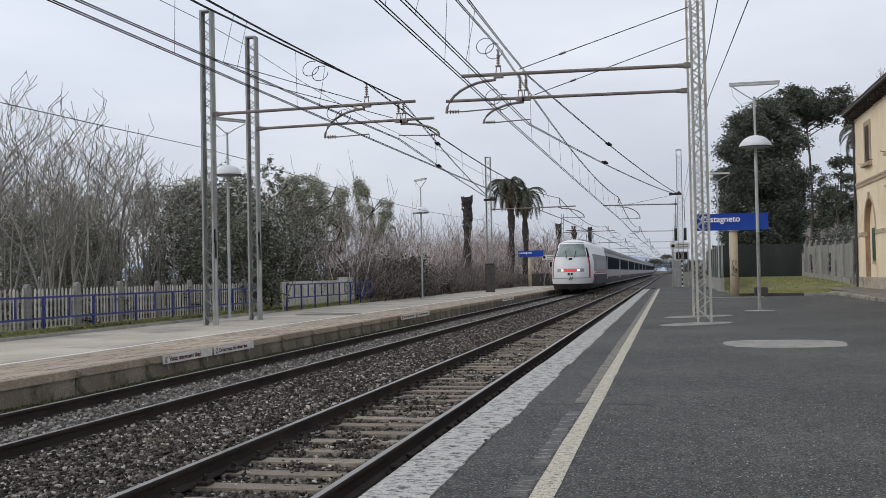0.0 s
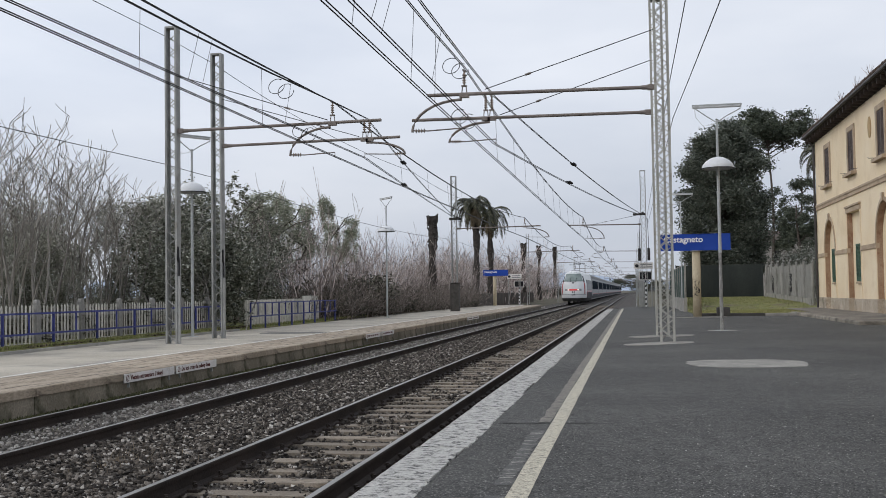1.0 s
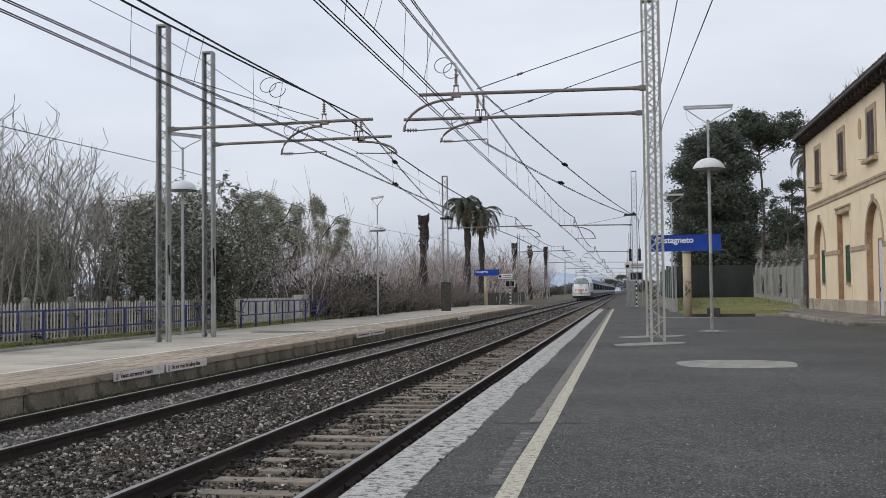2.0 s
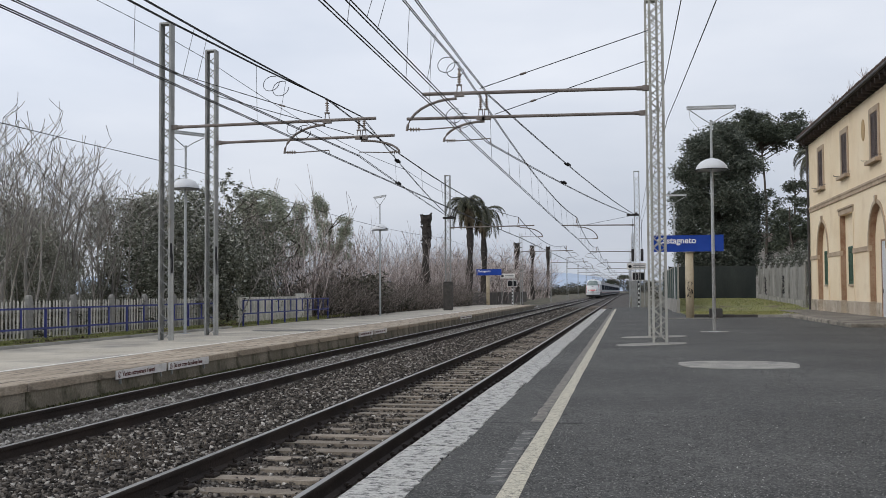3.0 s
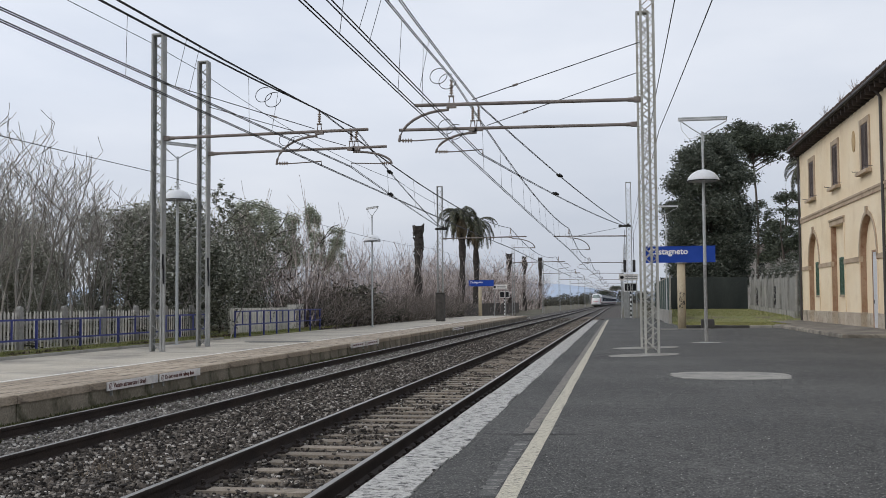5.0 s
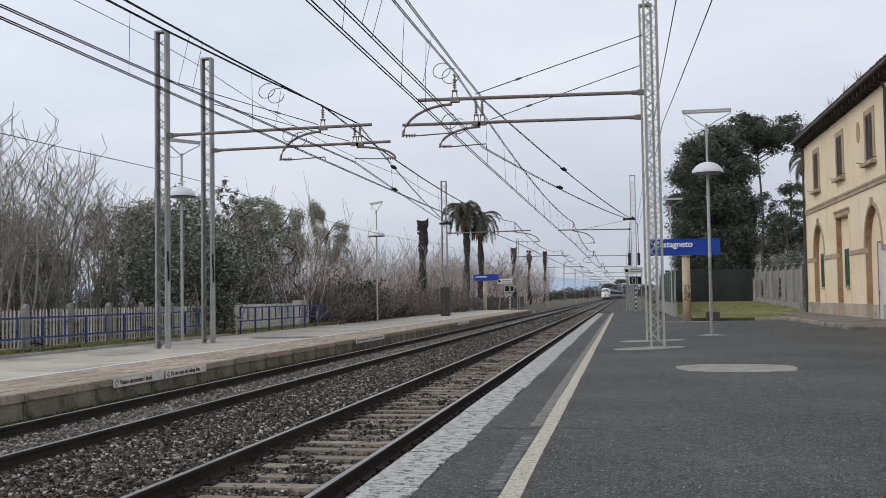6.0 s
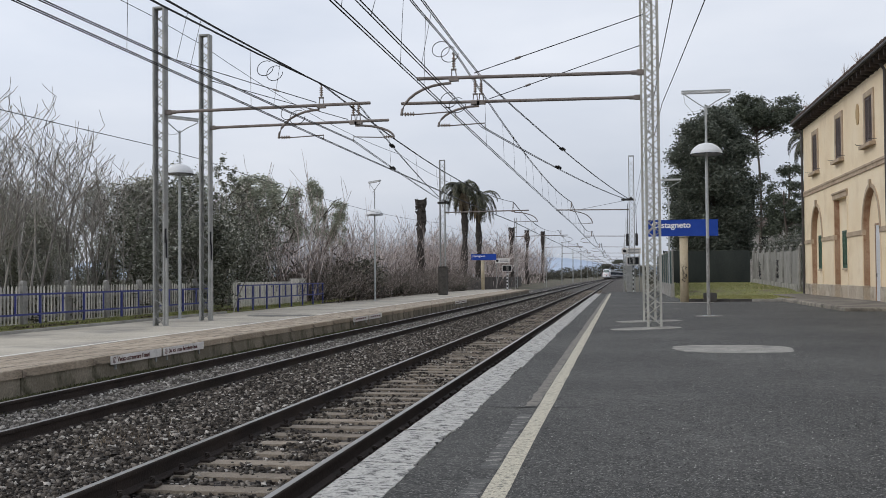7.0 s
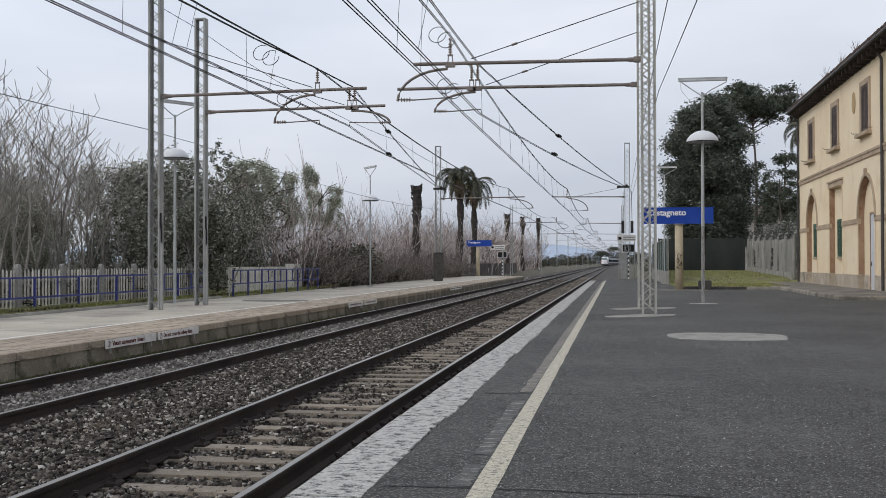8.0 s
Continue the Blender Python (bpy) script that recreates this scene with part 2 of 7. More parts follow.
def ballast_bed_mat():
    m = mat("ballast_bed", (0.045, 0.039, 0.034), (0.088, 0.078, 0.069), scale=0.7, fine=16, grain=0.5, bump=0.8)
    n, l = m.node_tree.nodes, m.node_tree.links
    b = n["Principled BSDF"]
    co = n.new("ShaderNodeTexCoord")
    v = n.new("ShaderNodeTexVoronoi")
    v.inputs["Scale"].default_value = 15.0
    l.new(co.outputs["Object"], v.inputs["Vector"])
    base = b.inputs["Base Color"].links[0].from_socket
    sep = n.new("ShaderNodeSeparateColor")
    l.new(v.outputs["Color"], sep.inputs["Color"])
    r = n.new("ShaderNodeMapRange")
    r.inputs["To Min"].default_value, r.inputs["To Max"].default_value = 0.45, 2.2
    l.new(sep.outputs["Red"], r.inputs["Value"])
    h = n.new("ShaderNodeHueSaturation")
    l.new(base, h.inputs["Color"])
    l.new(r.outputs["Result"], h.inputs["Value"])
    l.new(h.outputs["Color"], b.inputs["Base Color"])
    bp = n.new("ShaderNodeBump")
    bp.inputs["Strength"].default_value, bp.inputs["Distance"].default_value = 1.0, 0.05
    bp.invert = True
    l.new(v.outputs["Distance"], bp.inputs["Height"])
    l.new(bp.outputs["Normal"], b.inputs["Normal"])
    return m


BED = ballast_bed_mat()
SOIL = mat("rough_soil_and_grass", (0.075, 0.065, 0.045), (0.13, 0.11, 0.08), scale=0.15, fine=9, grain=0.4, bump=0.6, stain=(0.07, 0.075, 0.035), stain_at=(0.50, 0.64), stain_scale=0.5)
TURF = mat("short_winter_grass", (0.16, 0.175, 0.06), (0.25, 0.25, 0.10), scale=0.8, fine=25, grain=0.4, bump=0.7, stain=(0.16, 0.13, 0.09), stain_at=(0.5, 0.62), stain_scale=0.9)
GALVANISED = mat("dull_galvanised_steel", (0.27, 0.275, 0.265), (0.37, 0.37, 0.355), scale=2.5, rough=0.6, metal=0.25, bump=0.08, fine=45, grain=0.12, stain=(0.20, 0.18, 0.15), stain_at=(0.58, 0.75), stain_scale=2.0)
PAINTED_STEEL = mat("weathered_beige_grey_steel", (0.33, 0.325, 0.29), (0.42, 0.41, 0.37), scale=2.0, rough=0.65, bump=0.08, fine=40, grain=0.12, stain=(0.22, 0.18, 0.13), stain_at=(0.57, 0.75), stain_scale=2.5)
ARM_STEEL = mat("brownish_cantilever_tube", (0.16, 0.135, 0.12), (0.24, 0.21, 0.19), scale=3.0, rough=0.6, metal=0.2, fine=40)
INSULATOR = mat("brown_glazed_porcelain", (0.20, 0.15, 0.12), (0.30, 0.25, 0.21), scale=6, rough=0.25, bump=0, spec=0.6)
WIRE = mat("oxidised_copper_wire", (0.022, 0.021, 0.022), (0.04, 0.038, 0.038), scale=5, rough=0.6, metal=0.4, bump=0)
LAMP_WHITE = mat("white_lamp_enamel", (0.62, 0.63, 0.64), (0.70, 0.71, 0.72), scale=2, rough=0.4, bump=0.02, fine=30, grain=0.05)
LAMP_POLE = mat("grey_lamp_pole_paint", (0.36, 0.38, 0.38), (0.46, 0.47, 0.47), scale=2, rough=0.5, bump=0.04, fine=30, grain=0.1)
BLUE_PAINT = mat("blue_railing_paint", (0.042, 0.05, 0.175), (0.068, 0.08, 0.245), scale=3, rough=0.5, bump=0.06, fine=50, grain=0.15)
SIGN_BLUE = mat("blue_sign_enamel", (0.012, 0.05, 0.30), (0.018, 0.065, 0.36), scale=2, rough=0.35, bump=0.0, grain=0.06)
SIGN_WHITE = mat("white_lettering", (0.78, 0.78, 0.78), (0.82, 0.82, 0.82), scale=2, rough=0.5, bump=0, grain=0.03)
PLATE = mat("dirty_white_plate", (0.66, 0.63, 0.60), (0.76, 0.73, 0.70), scale=4, rough=0.5, bump=0.02, grain=0.1, stain=(0.35, 0.32, 0.28), stain_at=(0.55, 0.8), stain_scale=3)
DARK_LETTER = mat("dark_red_brown_lettering", (0.10, 0.035, 0.03), (0.13, 0.05, 0.045), scale=4, bump=0)
BLACK = mat("matt_black", (0.012, 0.012, 0.014), (0.02, 0.02, 0.022), scale=3, rough=0.6, bump=0.02)
SIGN_POST = mat("cream_sign_column_paint", (0.42, 0.35, 0.24), (0.52, 0.45, 0.33), scale=1.5, rough=0.7, bump=0.05, stain=(0.28, 0.22, 0.15), stain_at=(0.55, 0.72), stain_scale=1.5)
FENCE_CONCRETE = mat("grey_precast_fence_concrete", (0.45, 0.435, 0.39), (0.64, 0.62, 0.56), scale=2.2, fine=35, vary=0.28, stain=(0.13, 0.12, 0.095), stain_at=(0.52, 0.70), stain_scale=2.2)
PLASTER = mat("cream_yellow_plaster", (0.75, 0.61, 0.42), (0.80, 0.68, 0.50), scale=0.5, fine=30, rough=0.9, bump=0.08, grain=0.08, stain=(0.64, 0.50, 0.33), stain_at=(0.52, 0.8), stain_scale=0.6)
TRIM_STONE = mat("weathered_beige_trim", (0.37, 0.285, 0.20), (0.47, 0.37, 0.27), scale=1.2, fine=30, rough=0.85, bump=0.08, grain=0.12, stain=(0.25, 0.19, 0.14), stain_at=(0.52, 0.72), stain_scale=1.4)
REVEAL = mat("peeling_brown_reveal_paint", (0.29, 0.185, 0.12), (0.38, 0.265, 0.185), scale=1.4, fine=25, rough=0.9, bump=0.12, grain=0.15, stain=(0.24, 0.13, 0.08), stain_at=(0.5, 0.66), stain_scale=2.2)
PLINTH = mat("grey_brown_plinth", (0.38, 0.32, 0.25), (0.48, 0.42, 0.34), scale=0.9, fine=30, stain=(0.20, 0.17, 0.13), stain_at=(0.5, 0.7))
SHUTTER_BROWN = mat("dark_brown_shutter", (0.075, 0.055, 0.05), (0.12, 0.092, 0.082), scale=2, rough=0.6)
SHUTTER_GREEN = mat("green_shutter_paint", (0.04, 0.085, 0.052), (0.06, 0.115, 0.075), scale=2, rough=0.55)
DOOR_PALE = mat("pale_grey_door_paint", (0.50, 0.51, 0.53), (0.58, 0.59, 0.61), scale=1, rough=0.5, bump=0.02)
ROOF_TILE = mat("old_dark_roof_tile", (0.06, 0.045, 0.038), (0.12, 0.085, 0.07), scale=2.0, fine=20, vary=0.2, stain=(0.07, 0.075, 0.05), stain_at=(0.5, 0.7))
EAVES = mat("dark_eaves_timber", (0.026, 0.02, 0.017), (0.048, 0.036, 0.03), scale=2, fine=20)
PIPE = mat("dark_downpipe", (0.05, 0.045, 0.045), (0.075, 0.07, 0.068), scale=2, rough=0.5)
NETTING = mat("dark_green_shade_netting", (0.022, 0.026, 0.024), (0.04, 0.045, 0.04), scale=0.8, fine=40, stretch=(1, 1, 0.3))
BARK_PALE = island_mat("pale_grey_bark", [(0.0, (0.15, 0.138, 0.125)), (0.6, (0.30, 0.28, 0.255)), (1.0, (0.54, 0.51, 0.47))])
BARK_BROWN = island_mat("reddish_twig_bark", [(0.0, (0.10, 0.078, 0.068)), (0.42, (0.31, 0.255, 0.232)), (0.8, (0.58, 0.50, 0.465)), (1.0, (0.78, 0.70, 0.665))])
BARK_LOW = island_mat("dull_brown_bramble_bark", [(0.0, (0.065, 0.054, 0.046)), (0.6, (0.19, 0.162, 0.142)), (1.0, (0.46, 0.40, 0.36))])
BARK_ASH = island_mat("grey_fan_tree_bark", [(0.0, (0.14, 0.128, 0.115)), (0.5, (0.28, 0.26, 0.237)), (0.85, (0.44, 0.41, 0.375)), (1.0, (0.58, 0.55, 0.51))])
DARK_SOIL = mat("dark_leafy_soil", (0.045, 0.037, 0.03), (0.10, 0.082, 0.064), scale=1.1, fine=14, grain=0.5, bump=0.7)
LITTER = island_mat("fallen_leaf_litter", [(0.0, (0.035, 0.027, 0.02)), (0.6, (0.10, 0.078, 0.055)), (1.0, (0.26, 0.21, 0.15))])
BARK_DARK = mat("dark_bark", (0.06, 0.05, 0.042), (0.11, 0.09, 0.075), scale=3, fine=25, bump=0.4)
POLE_FOOT = mat("streaked_dark_pole_paint", (0.17, 0.165, 0.155), (0.36, 0.355, 0.34), scale=7, fine=30, stretch=(3, 3, 0.6), grain=0.4)
CHIP = island_mat("asphalt_stone_chip", [(0.0, (0.038, 0.038, 0.036)), (0.5, (0.07, 0.069, 0.065)), (0.8, (0.15, 0.147, 0.138)), (1.0, (0.42, 0.41, 0.38))])
PALM_BARK = mat("palm_trunk_bark", (0.032, 0.028, 0.025), (0.065, 0.056, 0.049), scale=4, fine=18, bump=0.8, grain=0.4)
LEAF_DARK = island_mat("dark_evergreen_leaf", [(0.0, (0.05, 0.055, 0.037)), (0.55, (0.14, 0.148, 0.105)), (0.85, (0.29, 0.295, 0.235)), (1.0, (0.62, 0.62, 0.55))], rough=0.45, spec=0.5, through_light=0.18)
LEAF_MID = island_mat("grey_green_shrub_leaf", [(0.0, (0.15, 0.15, 0.115)), (0.6, (0.30, 0.30, 0.24)), (1.0, (0.60, 0.59, 0.52))], rough=0.55, through_light=0.25)
LEAF_FAR = island_mat("dark_bramble_leaf", [(0.0, (0.035, 0.036, 0.025)), (0.6, (0.085, 0.083, 0.062)), (1.0, (0.22, 0.20, 0.155))], rough=0.6, spec=0.2, through_light=0.15)
LEAF_IVY = island_mat("ivy_tree_leaf", [(0.0, (0.05, 0.06, 0.045)), (0.6, (0.105, 0.12, 0.092)), (1.0, (0.20, 0.21, 0.168))], rough=0.55, spec=0.3, through_light=0.25)
LEAF_OLIVE = island_mat("grey_green_olive_leaf", [(0.0, (0.19, 0.205, 0.15)), (0.6, (0.36, 0.38, 0.29)), (1.0, (0.58, 0.59, 0.49))], rough=0.6, through_light=0.42)
LEAF_PINE = island_mat("pine_needle_tuft", [(0.0, (0.05, 0.06, 0.043)), (0.7, (0.09, 0.105, 0.075)), (1.0, (0.17, 0.185, 0.13))], rough=0.6, through_light=0.2)
LEAF_PALM = island_mat("palm_leaflet", [(0.0, (0.022, 0.026, 0.014)), (0.6, (0.052, 0.055, 0.03)), (1.0, (0.13, 0.12, 0.075))], rough=0.5, through_light=0.15)
FROND_DEAD = island_mat("dead_palm_leaflet", [(0.0, (0.06, 0.048, 0.03)), (1.0, (0.15, 0.12, 0.08))], through_light=0.1)
VERGE_BLADE = island_mat("verge_grass_blade", [(0.0, (0.11, 0.135, 0.04)), (0.6, (0.25, 0.27, 0.095)), (1.0, (0.46, 0.42, 0.22))], through_light=0.25)
PLOT_BLADE = island_mat("plot_grass_blade", [(0.0, (0.13, 0.13, 0.05)), (0.3, (0.22, 0.235, 0.085)), (0.7, (0.33, 0.33, 0.13)), (1.0, (0.52, 0.46, 0.27))], through_light=0.25)
MOSS = island_mat("dark_moss_tuft", [(0.0, (0.03, 0.034, 0.014)), (0.6, (0.075, 0.08, 0.033)), (1.0, (0.17, 0.165, 0.08))])
DRY_STEM = island_mat("dry_weed_stem", [(0.0, (0.10, 0.075, 0.055)), (1.0, (0.25, 0.20, 0.14))])
TRAIN_WHITE = mat("glossy_white_train_paint", (0.70, 0.71, 0.71), (0.76, 0.77, 0.77), scale=0.6, rough=0.3, bump=0, grain=0.03, stain=(0.52, 0.51, 0.49), stain_at=(0.6, 0.85), stain_scale=0.7)
TRAIN_GREY = mat("light_grey_train_paint", (0.27, 0.275, 0.285), (0.33, 0.335, 0.345), scale=0.6, rough=0.4, bump=0, grain=0.05, stain=(0.24, 0.23, 0.22), stain_at=(0.55, 0.8), stain_scale=0.7)
TRAIN_RED = mat("red_train_stripe", (0.35, 0.035, 0.035), (0.42, 0.05, 0.045), scale=1, rough=0.4, bump=0, grain=0.05)
TRAIN_DARK = mat("sooty_underframe", (0.025, 0.024, 0.024), (0.05, 0.047, 0.045), scale=2, rough=0.8, fine=20)
TRAIN_ROOF = mat("dusty_grey_train_roof", (0.20, 0.20, 0.20), (0.27, 0.27, 0.265), scale=0.8, rough=0.7, fine=20)
TRAIN_GLASS = mat("dark_train_glass", (0.02, 0.025, 0.032), (0.035, 0.042, 0.052), scale=0.5, rough=0.7, bump=0, spec=0.0, grain=0.03)
LAMP_HOT = glow_mat("lit_tail_lamp", (1.0, 0.62, 0.52), 0.9)
LAMP_RED = glow_mat("lit_red_lamp_bar", (0.62, 0.05, 0.05), 0.4)
HILL = mat("hazy_blue_hills", (0.37, 0.435, 0.54), (0.42, 0.485, 0.58), scale=0.002, fine=0.02, grain=0.05, bump=0, rough=1.0, spec=0.0)


# ---- mesh helpers ----
class Bag:
    """Collects faces for one mesh."""

    def __init__(self):
        self.v, self.f = [], []

    def quad(self, a, b, c, d):
        i = len(self.v)
        self.v += [a, b, c, d]
        self.f.append((i, i + 1, i + 2, i + 3))

    def box(self, x0, x1, y0, y1, z0, z1, ch=0.0):
        """A box; ch chamfers its top edges."""
        i = len(self.v)
        if ch:
            self.v += [(x0, y0, z0), (x1, y0, z0), (x1, y1, z0), (x0, y1, z0),
                       (x0, y0, z1 - ch), (x1, y0, z1 - ch), (x1, y1, z1 - ch), (x0, y1, z1 - ch),
                       (x0 + ch, y0 + ch, z1), (x1 - ch, y0 + ch, z1), (x1 - ch, y1 - ch, z1), (x0 + ch, y1 - ch, z1)]
            rings = 3
        else:
            self.v += [(x0, y0, z0), (x1, y0, z0), (x1, y1, z0), (x0, y1, z0), (x0, y0, z1), (x1, y0, z1), (x1, y1, z1), (x0, y1, z1)]
            rings = 2
        self.f.append((i + 3, i + 2, i + 1, i))
        for r in range(rings - 1):
            for k in range(4):
                a, b = i + r * 4 + k, i + r * 4 + (k + 1) % 4
                self.f.append((a, b, b + 4, a + 4))
        t = i + (rings - 1) * 4
        self.f.append((t, t + 1, t + 2, t + 3))
        return self

    def tube(self, points, radii, n=6, cap=True):
        """A round bar through the points, radius by point."""
        pts = [Vector(p) for p in points]
        if not hasattr(radii, "__len__"):
            radii = [radii] * len(pts)
        first = len(self.v)
        for k, p in enumerate(pts):
            d = (pts[min(k + 1, len(pts) - 1)] - pts[max(k - 1, 0)]).normalized()
            s = d.cross(Vector((0, 0, 1)) if abs(d.z) < 0.9 else Vector((1, 0, 0))).normalized()
            u = s.cross(d)
            for j in range(n):
                t = 2 * math.pi * j / n
                self.v.append(tuple(p + (s * math.cos(t) + u * math.sin(t)) * radii[k]))
        for k in range(len(pts) - 1):
            for j in range(n):
                a, b = first + k * n + j, first + k * n + (j + 1) % n
                self.f.append((a, b, b + n, a + n))
        if cap:
            self.f.append(tuple(first + j for j in reversed(range(n))))
            self.f.append(tuple(first + (len(pts) - 1) * n + j for j in range(n)))
        return self

    def lathe(self, centre, profile, n=20):
        """Turns (radius, height) pairs about a vertical axis."""
        i = len(self.v)
        for r, z in profile:
            for j in range(n):
                t = 2 * math.pi * j / n
                self.v.append((centre[0] + r * math.cos(t), centre[1] + r * math.sin(t), centre[2] + z))
        for k in range(len(profile) - 1):
            for j in range(n):
                a, b = i + k * n + j, i + k * n + (j + 1) % n
                self.f.append((a, b, b + n, a + n))
        return self

    def prism(self, outline, y0, y1, axis="y"):
        """Extrudes an outline of (a, z) pairs along y or along x, or of (x, y) pairs along z."""
        i, n = len(self.v), len(outline)
        for s in (y0, y1):
            for p, q in outline:
                self.v.append((p, s, q) if axis == "y" else (s, p, q) if axis == "x" else (p, q, s))
        for k in range(n):
            a, b = i + k, i + (k + 1) % n
            self.f.append((a, b, b + n, a + n))
        self.f.append(tuple(i + k for k in reversed(range(n))))
        self.f.append(tuple(i + n + k for k in range(n)))
        return self

    def mesh(self, name, material, smooth=False):
        me = bpy.data.meshes.new(name)
        me.from_pydata(self.v, [], self.f)
        me.materials.append(material)
        if smooth:
            me.shade_smooth()
        bm = bmesh.new()
        bm.from_mesh(me)
        if len(bm.faces) < 3000:
            bmesh.ops.recalc_face_normals(bm, faces=bm.faces)
            bm.to_mesh(me)
        bm.free()
        return me


def thing(name, label="", category="", group="", kind="", at=None):
    ob = new(name)
    if at is not None:
        ob.matrix_basis = at
    return tagged(ob, label, category, group, kind)


def part(name, bag, material, parent, label="", smooth=False):
    ob = new(name, bag.mesh(name, material, smooth))
    ob.parent = parent
    return tagged(ob, label)


def solid(name, bag, material, label="", category="", group="", kind="", smooth=False):
    return tagged(new(name, bag.mesh(name, material, smooth)), label, category, group, kind)


def bulk_mesh(name, verts, faces, material):
    """A large mesh from arrays: faces is (count, 3) or (count, 4)."""
    me = bpy.data.meshes.new(name)
    verts, faces = np.asarray(verts, np.float32), np.asarray(faces, np.int32)
    k = faces.shape[1]
    me.vertices.add(len(verts))
    me.vertices.foreach_set("co", verts.ravel())
    me.loops.add(faces.size)
    me.loops.foreach_set("vertex_index", faces.ravel())
    me.polygons.add(len(faces))
    me.polygons.foreach_set("loop_start", np.arange(0, faces.size, k, dtype=np.int32))
    me.update(calc_edges=True)
    me.validate()
    me.materials.append(material)
    return me


def text_mesh(name, words, size, material, m, parent, thick=0.004):
    """Lettering in the built-in font as a mesh."""
    cu = bpy.data.curves.new(name, "FONT")
    cu.body, cu.size, cu.extrude = words, size, thick
    cu.offset = size * 0.022
    tmp = bpy.data.objects.new(name, cu)
    scene.collection.objects.link(tmp)
    me = bpy.data.meshes.new_from_object(tmp.evaluated_get(bpy.context.evaluated_depsgraph_get()))
    bpy.data.objects.remove(tmp)
    me.materials.clear()
    me.materials.append(material)
    ob = new(name, me)
    ob.parent, ob.matrix_basis = parent, m
    return ob


# ---- the plan ----
RAIL_Z = -0.33          # rail heads below the near platform
NEAR, FAR = -3.30, -7.20  # track axes
EDGE, FAR_EDGE = -1.76, -9.02
FAR_Z = -0.10           # the far platform
GAUGE = 0.7535
END = 900.0


def bend(y):
    """How far the line has swung aside at y: a very wide curve beyond the station."""
    return 2.0 * ((y - 220) / 262) ** 2 if y > 220 else 0.0


def stations(y0, y1):
    ys = [y0]
    while ys[-1] < y1:
        ys.append(min(y1, ys[-1] + (25 if ys[-1] > 200 else 60)))
    return ys


def along(bag, outline, y0, y1):
    """Sweeps an outline of (x, z) along the line."""
    ys, n = stations(y0, y1), len(outline)
    i = len(bag.v)
    for y in ys:
        bag.v += [(x + bend(y), y, z) for x, z in outline]
    for k in range(len(ys) - 1):
        for j in range(n):
            a, b = i + k * n + j, i + k * n + (j + 1) % n
            bag.f.append((a, b, b + n, a + n))
    bag.f.append(tuple(i + j for j in range(n)))
    bag.f.append(tuple(i + (len(ys) - 1) * n + j for j in reversed(range(n))))
    return bag


# ---- ground ----
g = Bag()
xs = [-3000, -400, -60, -17, -12, -9.5, 14, 60, 400, 3000]
ys = [-300, -40, 0, 60, 125, 300, 800, 3600]
for j in range(len(ys)):
    for i in range(len(xs)):
        g.v.append((xs[i], ys[j], -0.62 if -12 <= xs[i] <= 14 else -0.16))
for j in range(len(ys) - 1):
    for i in range(len(xs) - 1):
        k = j * len(xs) + i
        g.f.append((k, k + 1, k + 1 + len(xs), k + len(xs)))
solid("ground", g, SOIL, "rough ground of soil and winter grass beside the railway", "ground", kind="structure")

# ---- ballast bed ----
bed = Bag()
along(bed, [(FAR_EDGE + 0.02, -0.62), (FAR_EDGE + 0.02, -0.535), (-8.15, -0.50), (-6.3, -0.50), (-5.7, -0.50), (-4.9, -0.49), (-4.2, -0.535),
            (-2.4, -0.535), (EDGE - 0.02, -0.56), (EDGE - 0.02, -0.62)], -30, 110)
along(bed, [(-11.5, -0.62), (-9.6, -0.535), (-8.15, -0.50), (-6.3, -0.50), (-4.9, -0.49), (-4.2, -0.535),
            (-2.4, -0.535), (-1.5, -0.55), (0.5, -0.615)], 110, END)
solid("ballast_bed", bed, BED, "bed of grey-brown crushed stone under the tracks", "ballast", kind="structure")

# ---- tracks ----
RAIL_SECTION = [(-0.075, -0.165), (0.075, -0.165), (0.07, -0.150), (0.012, -0.135), (0.010, -0.045), (0.035, -0.036), (0.036, -0.008),
                (0.030, 0.0), (-0.030, 0.0), (-0.036, -0.008), (-0.035, -0.036), (-0.010, -0.045), (-0.012, -0.135), (-0.07, -0.150)]


def track(name, axis, label):
    t = thing(name, label, "railway track", kind="structure")
    for s in (-GAUGE, GAUGE):
        part("rail", along(Bag(), [(axis + s + x, RAIL_Z + z) for x, z in RAIL_SECTION], -20, END), RAIL_SIDE, t, "steel rail with rusty sides")
        part("running_surface", along(Bag(), [(axis + s - 0.031, RAIL_Z - 0.006), (axis + s + 0.031, RAIL_Z - 0.006),
                                              (axis + s + 0.027, RAIL_Z + 0.002), (axis + s - 0.027, RAIL_Z + 0.002)], -20, END), RAIL_TOP, t, "polished rail head")
    return t


near_track = track("near_track", NEAR, "railway track on concrete sleepers beside the asphalt platform")
far_track = track("far_track", FAR, "railway track with sleepers buried in ballast beside the far platform")

